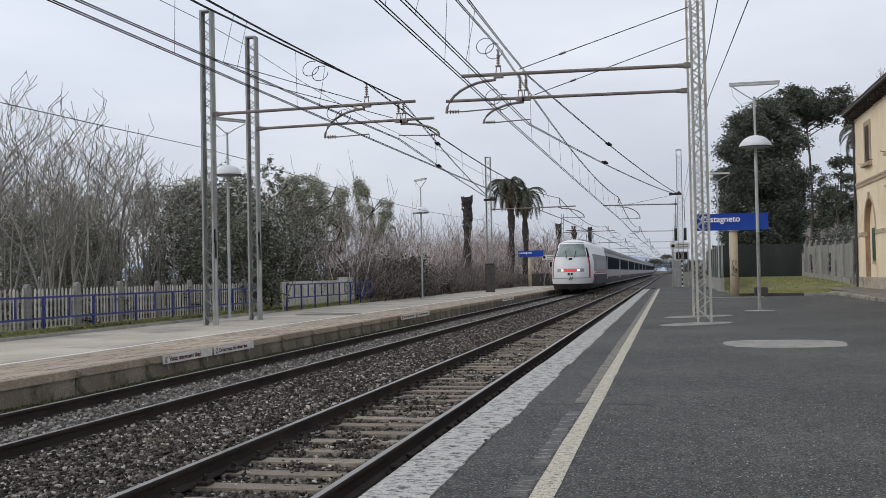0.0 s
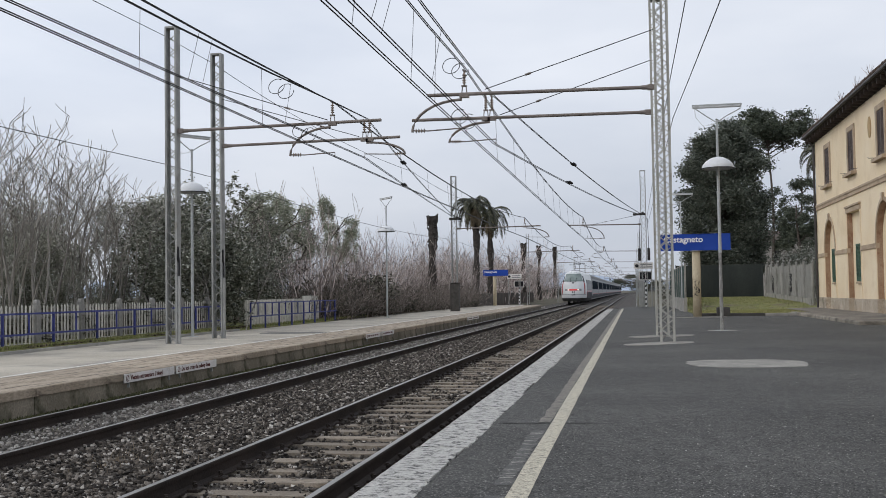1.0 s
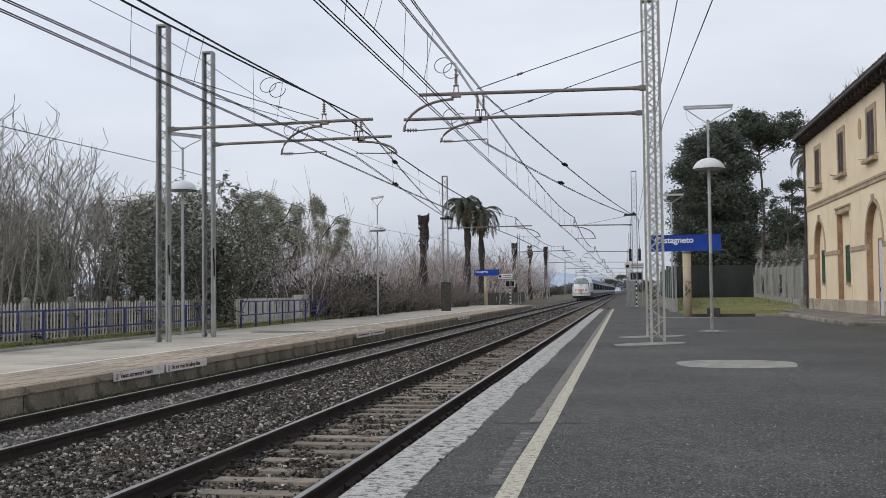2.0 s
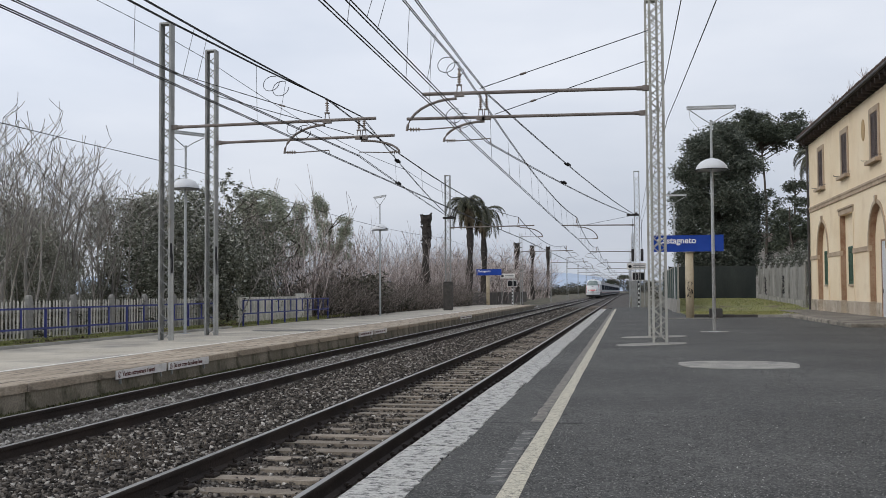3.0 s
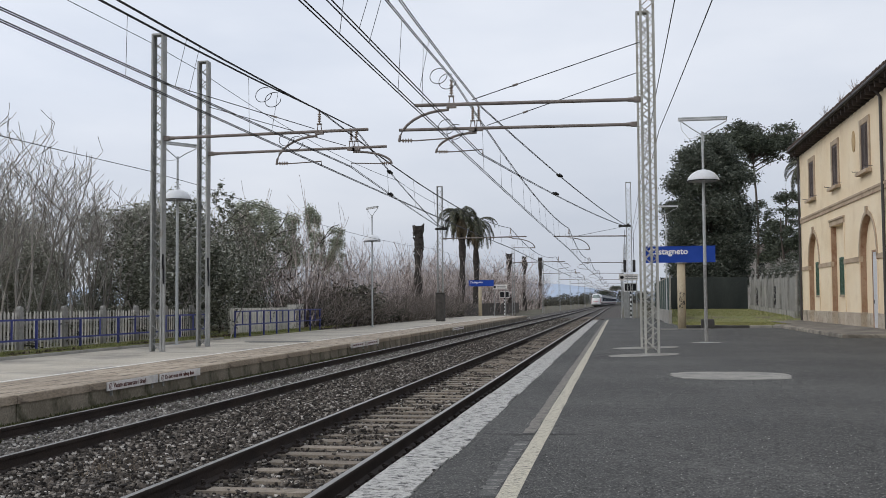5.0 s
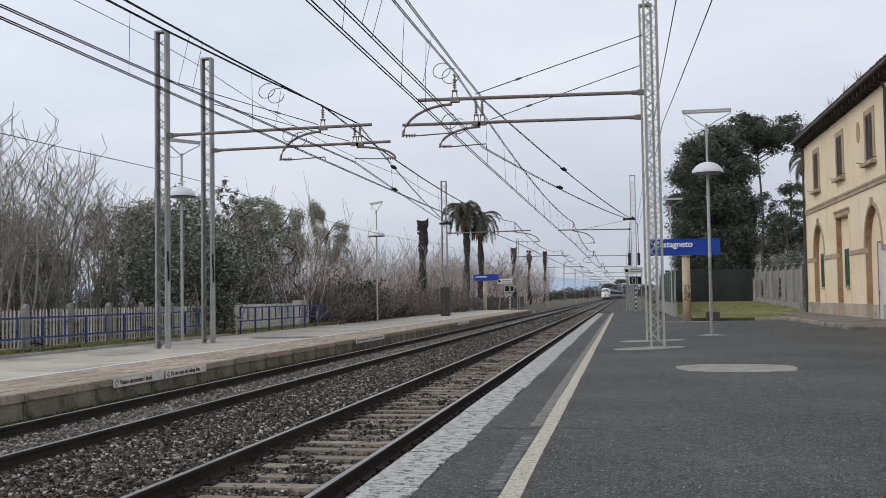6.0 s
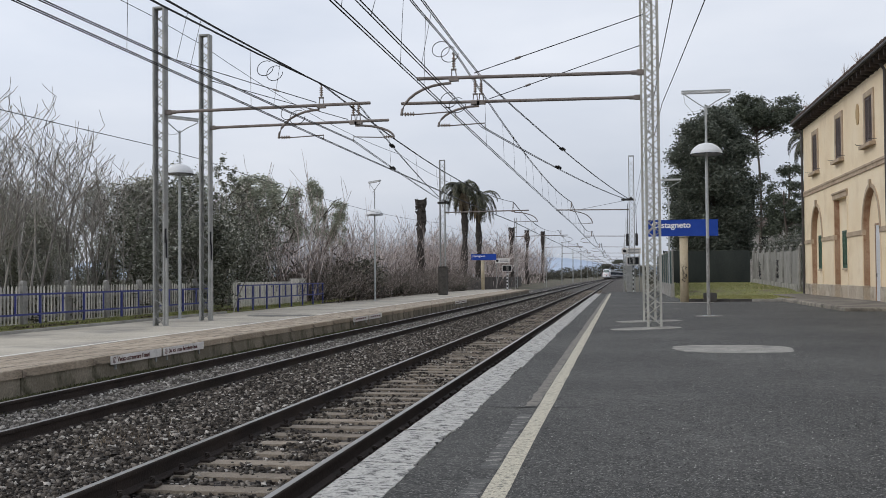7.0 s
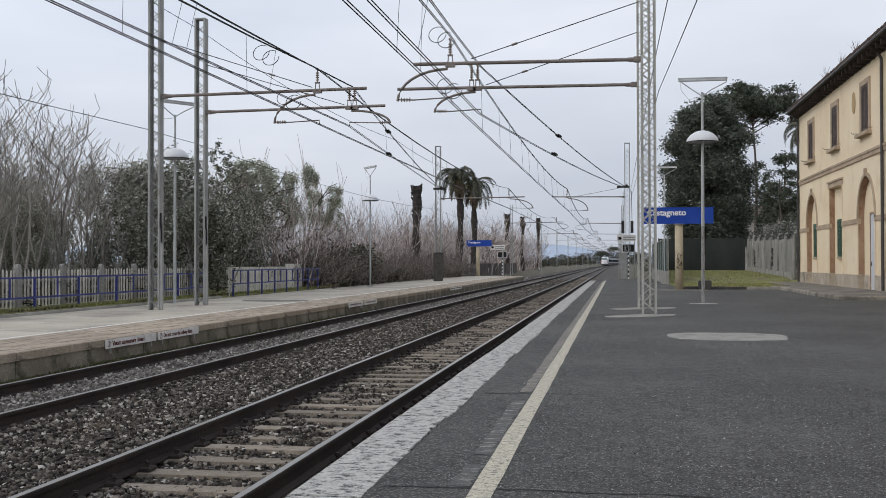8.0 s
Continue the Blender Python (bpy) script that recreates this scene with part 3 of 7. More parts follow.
# ---- near platform: asphalt, coping, wall, lines ----
p = Bag()
p.box(EDGE + 0.40, 60, -40, 73.5, -0.62, 0.0)
p.box(-1.0, 8.2, 73.5, 80.5, -0.62, -0.004)
solid("platform_near", p, ASPHALT, "dark worn asphalt platform with pale chips", "platform", kind="structure")
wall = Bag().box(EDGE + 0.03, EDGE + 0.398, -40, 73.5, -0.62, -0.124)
solid("platform_wall_near", wall, DARK_WALL, "dark platform wall under the coping", "wall", kind="structure")
edge = thing("platform_edge_near", "worn white painted coping slabs along the platform edge", "platform edge", kind="structure")
rng = random.Random(4)
y = -14.0
slab_meshes = []
for k in range(6):
    w = rng.uniform(-0.03, 0.03)
    b = Bag()
    zt = 0.004 + rng.uniform(0, 0.004)
    rim = [(0.40 + w + rng.uniform(-0.006, 0.006) - (0.03 if rng.random() < 0.10 else 0.0), 0.013 + 1.474 * j / 24) for j in range(25)]
    ring = [(0.0, 0.013), *rim, (0.0, 1.487)]
    m = len(ring)
    b.v = [(x, q, zt) for x, q in ring] + [(x, q, -0.12) for x, q in ring]
    b.f = [tuple(range(m))] + [(j, j + m, (j + 1) % m + m, (j + 1) % m) for j in range(m)]
    slab_meshes.append(b.mesh("coping_slab", WHITE_EDGE))
k = 0
while y < 73.0:
    ob = new("coping_slab", slab_meshes[k % 6])
    ob.parent, ob.location = edge, (EDGE + rng.uniform(-0.008, 0.008), y, 0)
    y += 1.5
    k += 1


def strip(name, x, width, z, y0, y1, material, label, wobble=0.006, step=0.7, seed=1, holes=()):
    """A painted line as a thin skin with uneven edges."""
    r = random.Random(seed)
    b = Bag()
    y, last = y0, None
    while y < y1:
        a = (x - width / 2 + r.uniform(-wobble, wobble), y, z)
        c = (x + width / 2 + r.uniform(-wobble, wobble), y, z)
        if last and not any(h0 < y < h1 for h0, h1 in holes):
            b.quad(last[0], last[1], c, a)
        last = (a, c)
        y += step
    return solid(name, b, material, label, "painted line", kind="structure")


strip("safety_line_near", -0.735, 0.138, 0.004, -14, 73.4, CREAM_LINE, "worn cream safety line on asphalt", seed=2)
strip("old_safety_line", -0.875, 0.115, 0.003, 5.88, 9.6, GHOST_LINE, "faded older safety line on asphalt", 0.016, step=0.07, seed=3, holes=((6.55, 6.9),))
strip("old_safety_line", -0.865, 0.115, 0.003, 10.2, 70, GHOST_FAR, "faded older beige safety line beside the new one", 0.014, step=0.16, seed=4)


def blot(name, cx, cy, rx, ry, z, material, label, seed, rough=0.12, n=44, power=2.0, slant=0.0):
    """A flat patch with an uneven rim."""
    r = random.Random(seed)
    b = Bag()
    ring = []
    for k in range(n):
        t = 2 * math.pi * k / n
        q = 1 + r.uniform(-rough, rough) * 0.5
        ct, st = math.cos(t), math.sin(t)
        ring.append((cx + rx * q * math.copysign(abs(ct) ** (2 / power), ct), cy + ry * q * math.copysign(abs(st) ** (2 / power), st)))
    ring = [(x, y + slant * (x - cx)) for x, y in ring]
    top = [(x, y, z) for x, y in ring]
    b.v = top + [(x * 1.0, y, z - 0.02) for x, y in ring]
    b.f = [tuple(range(n))] + [(k, k + n, (k + 1) % n + n, (k + 1) % n) for k in range(n)]
    return solid(name, b, material, label, "patch", kind="structure")


blot("concrete_patch", 1.84, 18.35, 0.98, 0.95, 0.005, PALE_CONCRETE, "pale concrete repair patch in the asphalt", 5, 0.08, power=2.8)
blot("mast_pad", 0.565, 25.2, 0.80, 0.62, 0.006, PALE_CONCRETE, "pale concrete pad round a mast foot", 6, 0.12, power=2.6, slant=0.7)
blot("mast_pad", 0.75, 29.2, 0.88, 0.62, 0.006, PALE_CONCRETE, "pale concrete pad round a mast foot", 7, 0.14, power=2.6, slant=0.6)
blot("lamp_pad", 2.6, 32.75, 0.42, 0.40, 0.005, PALE_CONCRETE, "small concrete pad round a lamp foot", 8, 0.1)
blot("sign_pad", 2.8, 48.2, 1.25, 0.35, 0.02, PALE_CONCRETE, "concrete pad at the sign column", 9, 0.03, power=6)

# cracks and seams in the asphalt
r = random.Random(12)
for x0, x1, yc in ((-1.3, 14.0, 5.82), (-1.3, -0.2, 10.1), (4.5, 9.5, 23.0), (5.4, 11.0, 36.8)):
    b = Bag()
    x, y = x0, yc
    last = None
    while x < x1:
        w = r.uniform(0.006, 0.018)
        a, c = (x, y - w, 0.003), (x, y + w, 0.003)
        if last:
            b.quad(last[0], a, c, last[1])
        last = (a, c)
        x += r.uniform(0.08, 0.2)
        y += r.uniform(-0.03, 0.03)
    solid("asphalt_seam", b, mat("seam_tar", (0.018, 0.018, 0.018), (0.03, 0.03, 0.03), bump=0.1), "dark tarred seam across the asphalt", "seam", kind="structure")

# a wandering crack from the repair patch
r = random.Random(31)
b, last = Bag(), None
for k in range(18):
    q = k / 25
    x, y = 2.30 - 0.10 * q + 0.08 * math.sin(q * 9) + r.uniform(-.03, .03), 17.4 - 5.2 * q
    w = r.uniform(0.002, 0.007)
    if last:
        b.quad(last[0], last[1], (x + w, y, 0.003), (x - w, y, 0.003))
    last = ((x - w, y, 0.003), (x + w, y, 0.003))
solid("asphalt_crack", b, bpy.data.materials["seam_tar"], "fine dark crack wandering through the asphalt", "crack", kind="structure")

# ---- grass plot, kerb and pavement by the building ----
b = Bag().box(2.95, 10.4, 50.0, 60.0, -0.5, 0.06)
b.prism([(60.0, -0.5), (60.0, 0.06), (64.0, 0.35), (84.0, 0.62), (84.0, -0.5)], 2.95, 10.6, "x")
solid("grass_plot", b, TURF, "short winter grass plot behind a low kerb", "grass", kind="structure")
kerb = thing("kerb", "low dark stone kerb round the grass plot", "kerb", kind="structure")
x = 2.9
while x < 7.3:
    ob = part("kerb_stone", Bag().box(x, x + 0.98, 49.75, 49.99, -0.1, 0.13 + random.uniform(-.015, .015), 0.02), DARK_WALL if x < 5 else CONCRETE, kerb)
    x += 1.0
pav = thing("pavement", "raised concrete pavement along the building", "pavement", kind="structure")
b = Bag()
b.prism([(7.55, -0.3), (10.0, -0.3), (10.0, 0.15), (7.55, 0.12)], 36.7, 52.0)
b.prism([(8.3, -0.3), (10.0, -0.3), (10.0, 0.15), (8.3, 0.12)], 52.0, 61.5)
PAVING = mat("dull_pavement_concrete", (0.15, 0.135, 0.115), (0.24, 0.215, 0.185), scale=0.8, fine=30, stain=(0.10, 0.095, 0.085), stain_at=(0.5, 0.7))
part("slab", b, PAVING, pav, "concrete pavement slab")
KERB_PALE = mat("worn_pale_kerb", (0.20, 0.18, 0.15), (0.32, 0.29, 0.24), scale=1.5, fine=30, vary=0.2, stain=(0.11, 0.10, 0.085), stain_at=(0.5, 0.66), stain_scale=2.0)
part("end_kerb", Bag().box(7.25, 12.0, 36.40, 36.69, -0.3, 0.125, 0.03), KERB_PALE, pav)
y = 36.7
while y < 51.5:
    part("kerb_stone", Bag().box(7.25, 7.545, y, y + 0.99, -0.3, 0.13 + random.uniform(-.012, .012), 0.03), KERB_PALE, pav)
    y += 1.0

# ---- far platform ----
b = Bag().box(FAR_EDGE - 6.2, FAR_EDGE - 1.78, -40, 106.5, -0.6, FAR_Z)
solid("platform_far", b, PLATFORM_PAVING, "pale grey worn far platform", "platform", kind="structure")
fe = thing("platform_edge_far", "brownish coping stones and mossy wall of the far platform", "platform edge", kind="structure")
rng = random.Random(8)
blocks = []
for k in range(5):
    blocks.append((Bag().box(-1.77, 0.0, 0.006, 2.194, -0.13, 0.003 + rng.uniform(-0.003, 0.004), 0.012).mesh("coping_stone", COPING),
                   Bag().box(-0.30, -0.03 + rng.uniform(-0.006, 0.01), 0.008, 2.192, -0.55, -0.132).mesh("wall_block", MOSSY_WALL)))
y, k = 6.0, 0
while y < 104.5:
    for nm, me in zip(("coping_stone", "wall_block"), blocks[k % 5]):
        ob = new(nm, me)
        ob.parent, ob.location = fe, (FAR_EDGE + rng.uniform(-0.008, 0.008), y, FAR_Z)
    y, k = y + 2.2, k + 1
solid("platform_core_far", Bag().box(FAR_EDGE - 1.77, FAR_EDGE - 0.31, -40, 106.5, -0.62, FAR_Z - 0.14), MOSSY_WALL, "mossy core of the far platform", "wall", kind="structure")
strip("safety_line_far", -10.90, 0.13, FAR_Z + 0.004, 4, 106, LEFT_LINE, "worn pale safety line on the far platform", 0.012, seed=9)
blot("worn_patch", -12.1, 36.5, 1.3, 0.9, FAR_Z + 0.004, mat("dark_worn_patch", (0.15, 0.145, 0.13), (0.20, 0.19, 0.175)), "darker worn patch on the far platform", 15, 0.2)

# verge between the far platform and the fence
b = Bag()
b.prism([(-15.22, -0.5), (-15.22, 0.0), (-15.9, 0.05), (-18.5, 0.02), (-18.5, -0.5)], 4, 39)
b.prism([(-15.22, -0.5), (-15.22, -0.05), (-15.9, 0.0), (-18.5, 0.02), (-18.5, -0.5)], 39.0, 52.9)
solid("bare_verge", Bag().prism([(-15.22, -0.5), (-15.22, -0.09), (-15.9, -0.01), (-23.0, 0.02), (-23.0, -0.5)], 52.9, 110), DARK_SOIL, "dark leaf-strewn soil under bare shrubs", "soil", kind="structure")
solid("verge", b, TURF, "strip of grass along the far fence", "grass", kind="structure")
b = Bag().box(-15.22, -15.12, 4, 39, -0.4, -0.02, 0.01)
solid("verge_kerb", b, CONCRETE, "thin concrete kerb beside the verge", "kerb", kind="structure")


# ---- plates on the far platform's edge ----
def edge_plate(y0, y1, words, tilt):
    t = thing("warning_plate", "white warning plate fixed to the far platform edge", "sign", "warning plates")
    z1 = FAR_Z - 0.015
    x = FAR_EDGE + 0.028
    part("plate", Bag().box(x - 0.018, x, y0, y1, z1 - 0.155, z1), PLATE, t)
    b = Bag()
    disc = lambda q: [(y0 + 0.12 + q * math.cos(a * math.pi / 8), z1 - 0.078 + q * math.sin(a * math.pi / 8)) for a in range(16)]
    sign_ring = part("pictogram", Bag().prism(disc(0.058), x, x + 0.002, "x"), DARK_LETTER, t, "round no-crossing pictogram")
    part("field", Bag().prism(disc(0.043), x + 0.002, x + 0.003, "x"), PLATE, sign_ring)
    part("figure", Bag().prism([(y0 + 0.095, z1 - 0.11), (y0 + 0.115, z1 - 0.11), (y0 + 0.145, z1 - 0.045), (y0 + 0.125, z1 - 0.045)], x + 0.003, x + 0.004, "x"), DARK_LETTER, sign_ring)
    for k in range(2):
        part("bracket", Bag().box(x - 0.06, x - 0.018, y0 + 0.2 + k * (y1 - y0 - 0.4), y0 + 0.24 + k * (y1 - y0 - 0.4), z1 - 0.25, z1 - 0.12), GALVANISED, t)
    if words:
        at = y0 + 0.24
        for word in words.split():
            ob = text_mesh("word", word, 0.115, DARK_LETTER, pose(x + 0.002, at, z1 - 0.112, 90, 0, 90), t, 0.002)
            at += max(v.co.x for v in ob.data.vertices) + 0.04
    return t


edge_plate(17.58, 19.66, "Vietato attraversare i binari", 0)
edge_plate(19.76, 21.80, "Do not cross the railway lines", 0)
for y0 in (34.9, 57.2):
    for k in range(2):
        t = edge_plate(y0 + k * 2.2, y0 + 2.05 + k * 2.2, "", 0)
        for j in range(5):
            part("word_bar", Bag().box(FAR_EDGE + 0.028, FAR_EDGE + 0.031, y0 + k * 2.2 + 0.3 + j * 0.3, y0 + k * 2.2 + 0.5 + j * 0.3, FAR_Z - 0.11, FAR_Z - 0.06), DARK_LETTER, t)


# ---- overhead line masts ----
def lattice(t, x, y, z0, z1, w, d, step=0.25, material=GALVANISED, label=""):
    """Two channels facing each other across w, laced on both open faces."""
    c = 0.055
    for s in (-1, 1):
        xo, xi = x + s * w / 2, x + s * (w / 2 - c)
        h, q = d / 2, 0.009
        b = Bag().prism([(xo, y - h), (xi, y - h), (xi, y - h + q), (xo - s * 0.008, y - h + q), (xo - s * 0.008, y + h - q), (xi, y + h - q), (xi, y + h), (xo, y + h)], z0, z1, "z")
        part("channel", b, material, t)
    e = w / 2 - 0.03
    bars = [Bag().tube([(-k * e, 0, 0), (k * e, 0, step)], 0.013, 4).mesh("lacing_bar", material) for k in (-1, 1)]
    for q in (-1, 1):
        z, k = z0 + 0.05, q > 0
        while z + step < z1 - 0.05:
            ob = new("lacing_bar", bars[int(k)])
            ob.parent, ob.location = t, (x, y + q * (d / 2 - 0.012), z)
            z, k = z + step, not k
    b = Bag().box(x - w / 2 + 0.01, x + w / 2 - 0.01, y - d / 2 + 0.01, y + d / 2 - 0.01, z1 - 0.04, z1 + 0.012)
    part("cap", b, material, t)


def insulator(parent, x, y, z0, z1, r=0.055, n=4):
    b = Bag()
    prof = [(0.018, 0)]
    h = (z1 - z0)
    for k in range(n):
        z = h * (0.12 + 0.76 * k / n)
        prof += [(0.022, z), (r, z + h * 0.05), (r * 0.9, z + h * 0.09), (0.024, z + h * 0.14)]
    prof += [(0.018, h)]
    b.lathe((x, y, z0), prof, 10)
    return part("insulator", b, INSULATOR, parent, "ribbed brown porcelain insulator", smooth=True)


def cantilever(t, side, mx, y, z, tip, hang, reg_from, reg_to, reg_z, stays=(), twin=False, detail=True):
    """A tube from the mast out over the track: insulators on it, and a curved arm that steadies the contact wire."""
    arm = part("cantilever_arm", Bag().tube([(mx, y, z), (tip, y, z + 0.06)], 0.045, 10), ARM_STEEL, t, "brownish steel tube arm")
    b = Bag()
    b.box(min(mx, mx + side * 0.16), max(mx, mx + side * 0.16), y - 0.07, y + 0.07, z - 0.065, z + 0.065)
    b.tube([(mx + side * 0.16, y, z), (mx + side * 0.30, y, z)], 0.056, 10)
    part("clamp", b, ARM_STEEL, arm)
    for h in ((hang,) if not twin else (hang, hang + side * 0.17)):
        b = Bag()
        b.tube([(h - 0.07, y, z + 0.03), (h - 0.045, y, z + 0.26)], 0.014, 5)
        b.tube([(h + 0.07, y, z + 0.03), (h + 0.045, y, z + 0.26)], 0.014, 5)
        b.box(h - 0.07, h + 0.07, y - 0.04, y + 0.04, z + 0.24, z + 0.275)
        b.box(h - 0.12, h + 0.12, y - 0.06, y + 0.06, z - 0.04, z + 0.05)
        part("bracket", b, ARM_STEEL, arm)
        insulator(arm, h, y, z + 0.275, z + 0.62)
        part("clip", Bag().tube([(h, y - 0.12, z + 0.64), (h, y + 0.12, z + 0.64)], 0.03, 6), ARM_STEEL, arm)
    # curved drop arm and insulated steady arm
    d = 1 if reg_from > hang else -1
    curve = []
    for k in range(9):
        s = k / 8
        curve.append((hang + (reg_from - hang) * (0.05 + 0.95 * math.sin(s * math.pi / 2)), y, z - 0.08 + (reg_z + 0.14 - z) * (1 - math.cos(s * math.pi / 2)) * 1.0))
    part("drop_arm", Bag().tube(curve, 0.035, 8), ARM_STEEL, arm)
    e = reg_from - d * 0.42
    b = Bag()
    for k in range(4):
        xx = reg_from - d * (0.10 + 0.07 * k)
        b.tube([(xx - 0.02, y, reg_z + 0.09), (xx, y, reg_z + 0.09), (xx + 0.02, y, reg_z + 0.09)], [0.03, 0.06, 0.03], 8)
    part("insulator", b, INSULATOR, arm, "ribbed brown porcelain insulator")
    part("steady_arm", Bag().tube([(reg_from, y, reg_z + 0.10), (e, y, reg_z + 0.08), (reg_to, y, reg_z + 0.02 + 0.10), (reg_to + (0.0 if d < 0 else 0.0), y, reg_z)], 0.018, 6), ARM_STEEL, arm)
    for (x0, z0, x1, z1) in stays:
        s = part("stay_wire", Bag().tube([(x0, y, z0), (x1, y, z1)], 0.012, 5), WIRE, arm)
        q = 0.72
        part("turnbuckle", Bag().tube([(x0 + (x1 - x0) * q, y, z0 + (z1 - z0) * q), (x0 + (x1 - x0) * (q + 0.035), y, z0 + (z1 - z0) * (q + 0.035))], 0.03, 6), ARM_STEEL, s)
    return arm


def plate_on_mast(t, x, y, z):
    part("number_plate", Bag().box(x - 0.02, x + 0.09, y - 0.12, y - 0.10, z, z + 0.42), BLACK, t, "small dark plate")


DARK_HOUSING = mat("dark_weathered_housing", (0.05, 0.046, 0.042), (0.09, 0.083, 0.075), scale=3.5, fine=30, grain=0.4, stain=(0.05, 0.046, 0.04), stain_at=(0.55, 0.72), stain_scale=2.0)
LABEL_MAST = "grey lattice steel mast carrying the overhead line"
m1 = thing("catenary_mast", LABEL_MAST + " on the far platform", "mast", "overhead line masts")
lattice(m1, -13.22, 28.85, FAR_Z, 9.2, 0.36, 0.28)
cantilever(m1, 1, -13.04, 28.85, 6.12, -6.92, -8.35, -9.62, -8.29, 5.19, stays=((-13.04, 7.75, -8.5, 6.25),))
plate_on_mast(m1, -13.08, 28.85, 2.3)
m2 = thing("catenary_mast", LABEL_MAST + " on the far platform", "mast", "overhead line masts")
lattice(m2, -13.28, 32.4, FAR_Z, 9.2, 0.36, 0.28)
cantilever(m2, 1, -13.10, 32.4, 6.16, -7.17, -8.33, -7.01, -8.33, 5.60, stays=((-13.10, 7.7, -8.5, 6.28),), twin=True)
plate_on_mast(m2, -13.14, 32.4, 2.35)
for mast, mx, my in ((m1, -13.22, 28.85), (m2, -13.28, 32.4)):
    part("cable_guard", Bag().box(mx + 0.182, mx + 0.262, my - 0.12, my - 0.04, FAR_Z, 1.86, 0.01), GALVANISED, mast, "grey steel cable guard")
    part("cable", Bag().tube([(mx + 0.222, my - 0.08, 1.85), (mx + 0.222, my - 0.08, 2.2), (mx + 0.19, my - 0.02, 2.4)], 0.022, 6), BLACK, mast)
m3 = thing("catenary_mast", LABEL_MAST + " on the near platform", "mast", "overhead line masts")
lattice(m3, 0.79, 26.0, 0.0, 9.25, 0.36, 0.30, material=PAINTED_STEEL)
cantilever(m3, -1, 0.61, 26.0, 6.20, -5.02, -4.08, -5.43, -4.05, 5.28, stays=((0.61, 7.62, -3.56, 6.35),))
m4 = thing("catenary_mast", LABEL_MAST + " on the near platform", "mast", "overhead line masts")
lattice(m4, 0.76, 29.3, 0.0, 9.25, 0.36, 0.30, material=PAINTED_STEEL)
cantilever(m4, -1, 0.58, 29.3, 6.14, -6.12, -3.82, -5.05, -3.72, 5.45, stays=((0.58, 7.57, -3.59, 6.25),), twin=True)

m5 = thing("catenary_mast", "distant lattice steel mast on the far platform", "mast", "overhead line masts")
lattice(m5, -12.85, 76, FAR_Z, 9.8, 0.42, 0.34, 0.42)
housing = part("weight_housing", Bag().box(-13.16, -12.54, 75.70, 76.30, FAR_Z, 1.95, 0.04), DARK_HOUSING, m5, "dark weathered housing round the mast foot")
part("lid", Bag().box(-13.19, -12.51, 75.67, 76.33, 1.952, 2.0, 0.01), DARK_HOUSING, housing)
cantilever(m5, 1, -12.64, 76, 5.95, -6.5, -7.65, -5.9, -7.5, 5.1)
m6 = thing("catenary_mast", "distant lattice steel mast at the platform end", "mast", "overhead line masts")
lattice(m6, 0.85, 80, -0.3, 10.2, 0.42, 0.34, 0.42)
cantilever(m6, -1, 0.64, 80, 6.17, -4.78, -3.63, -2.07, -3.5, 5.1, stays=((0.64, 6.9, -2.9, 6.25),))
for mx, y, z in ((-12.64, 76, 6.6), (0.64, 80, 6.85)):
    b = Bag().box(mx - 0.55, mx + 0.35, y - 0.2, y + 0.2, z, z + 0.14)
    b.tube([(mx + 0.15, y - 0.25, z + 0.1), (mx + 0.15, y - 0.9, z + 0.1)], 0.10, 8)
    part("anchor_bracket", b, TRAIN_DARK, m5 if mx < 0 else m6, "dark tensioning gear")

LATER = [130 + 50 * k for k in range(9)]


def far_mast(side, y):
    ax = (FAR if side < 0 else NEAR) + bend(y)
    x = (ax - 5.2) if side < 0 else (ax + 4.1)
    t = thing("catenary_mast", "slim distant mast carrying the overhead line", "mast", "overhead line masts")
    d = -side
    for s in (-1, 1):
        part("leg", Bag().box(x + s * 0.13 - 0.03, x + s * 0.13 + 0.03, y - 0.09, y + 0.09, -0.6, 8.2), GALVANISED, t)
    for k in range(14):
        part("batten", Bag().box(x - 0.13, x + 0.13, y - 0.03, y + 0.03, 0.2 + k * 0.57, 0.27 + k * 0.57), GALVANISED, t)
    part("cantilever_arm", Bag().tube([(x, y, 6.0), (ax - side * -1.0 * -1, y, 6.08)], 0.05, 6), ARM_STEEL, t)
    q = ax + side * -0.2
    arm = Bag().tube([(q, y, 5.95), (q + d * 1.1, y, 5.8), (q + d * 1.45, y, 5.5), (q + d * 1.1, y, 5.32), (q, y, 5.2)], 0.03, 6)
    part("drop_arm", arm, ARM_STEEL, t)
    part("insulator", Bag().tube([(q, y, 6.05), (q, y, 6.65)], 0.05, 6), INSULATOR, t)


for y in LATER:
    far_mast(-1, y - 4)
    far_mast(1, y)


for mx, y, t in ((0.85, 80, m6),):
    for s in ((-0.27, 0.27) if mx < 0 else (-0.34, 0.34)):
        stack = part("tension_weight", Bag().lathe((mx + s, y - 0.1, 3.45), [(0.0, 0.0)] + [(r, 0.07 * k + q) for k in range(13) for r, q in ((0.11, 0.0), (0.11, 0.05), (0.09, 0.055), (0.09, 0.069))] + [(0.0, 0.91)], 12), TRAIN_DARK, t, "dark stack of tension weights")
        part("rod", Bag().tube([(mx + s, y - 0.1, 4.3), (mx + s * 0.9, y - 0.1, 6.6)], 0.02, 5), WIRE, stack)


# ---- overhead wires ----
def sag_line(p, q, sag, n=10):
    return [tuple(Vector(p).lerp(Vector(q), k / n) - Vector((0, 0, 4 * sag * (k / n) * (1 - k / n)))) for k in range(n + 1)]


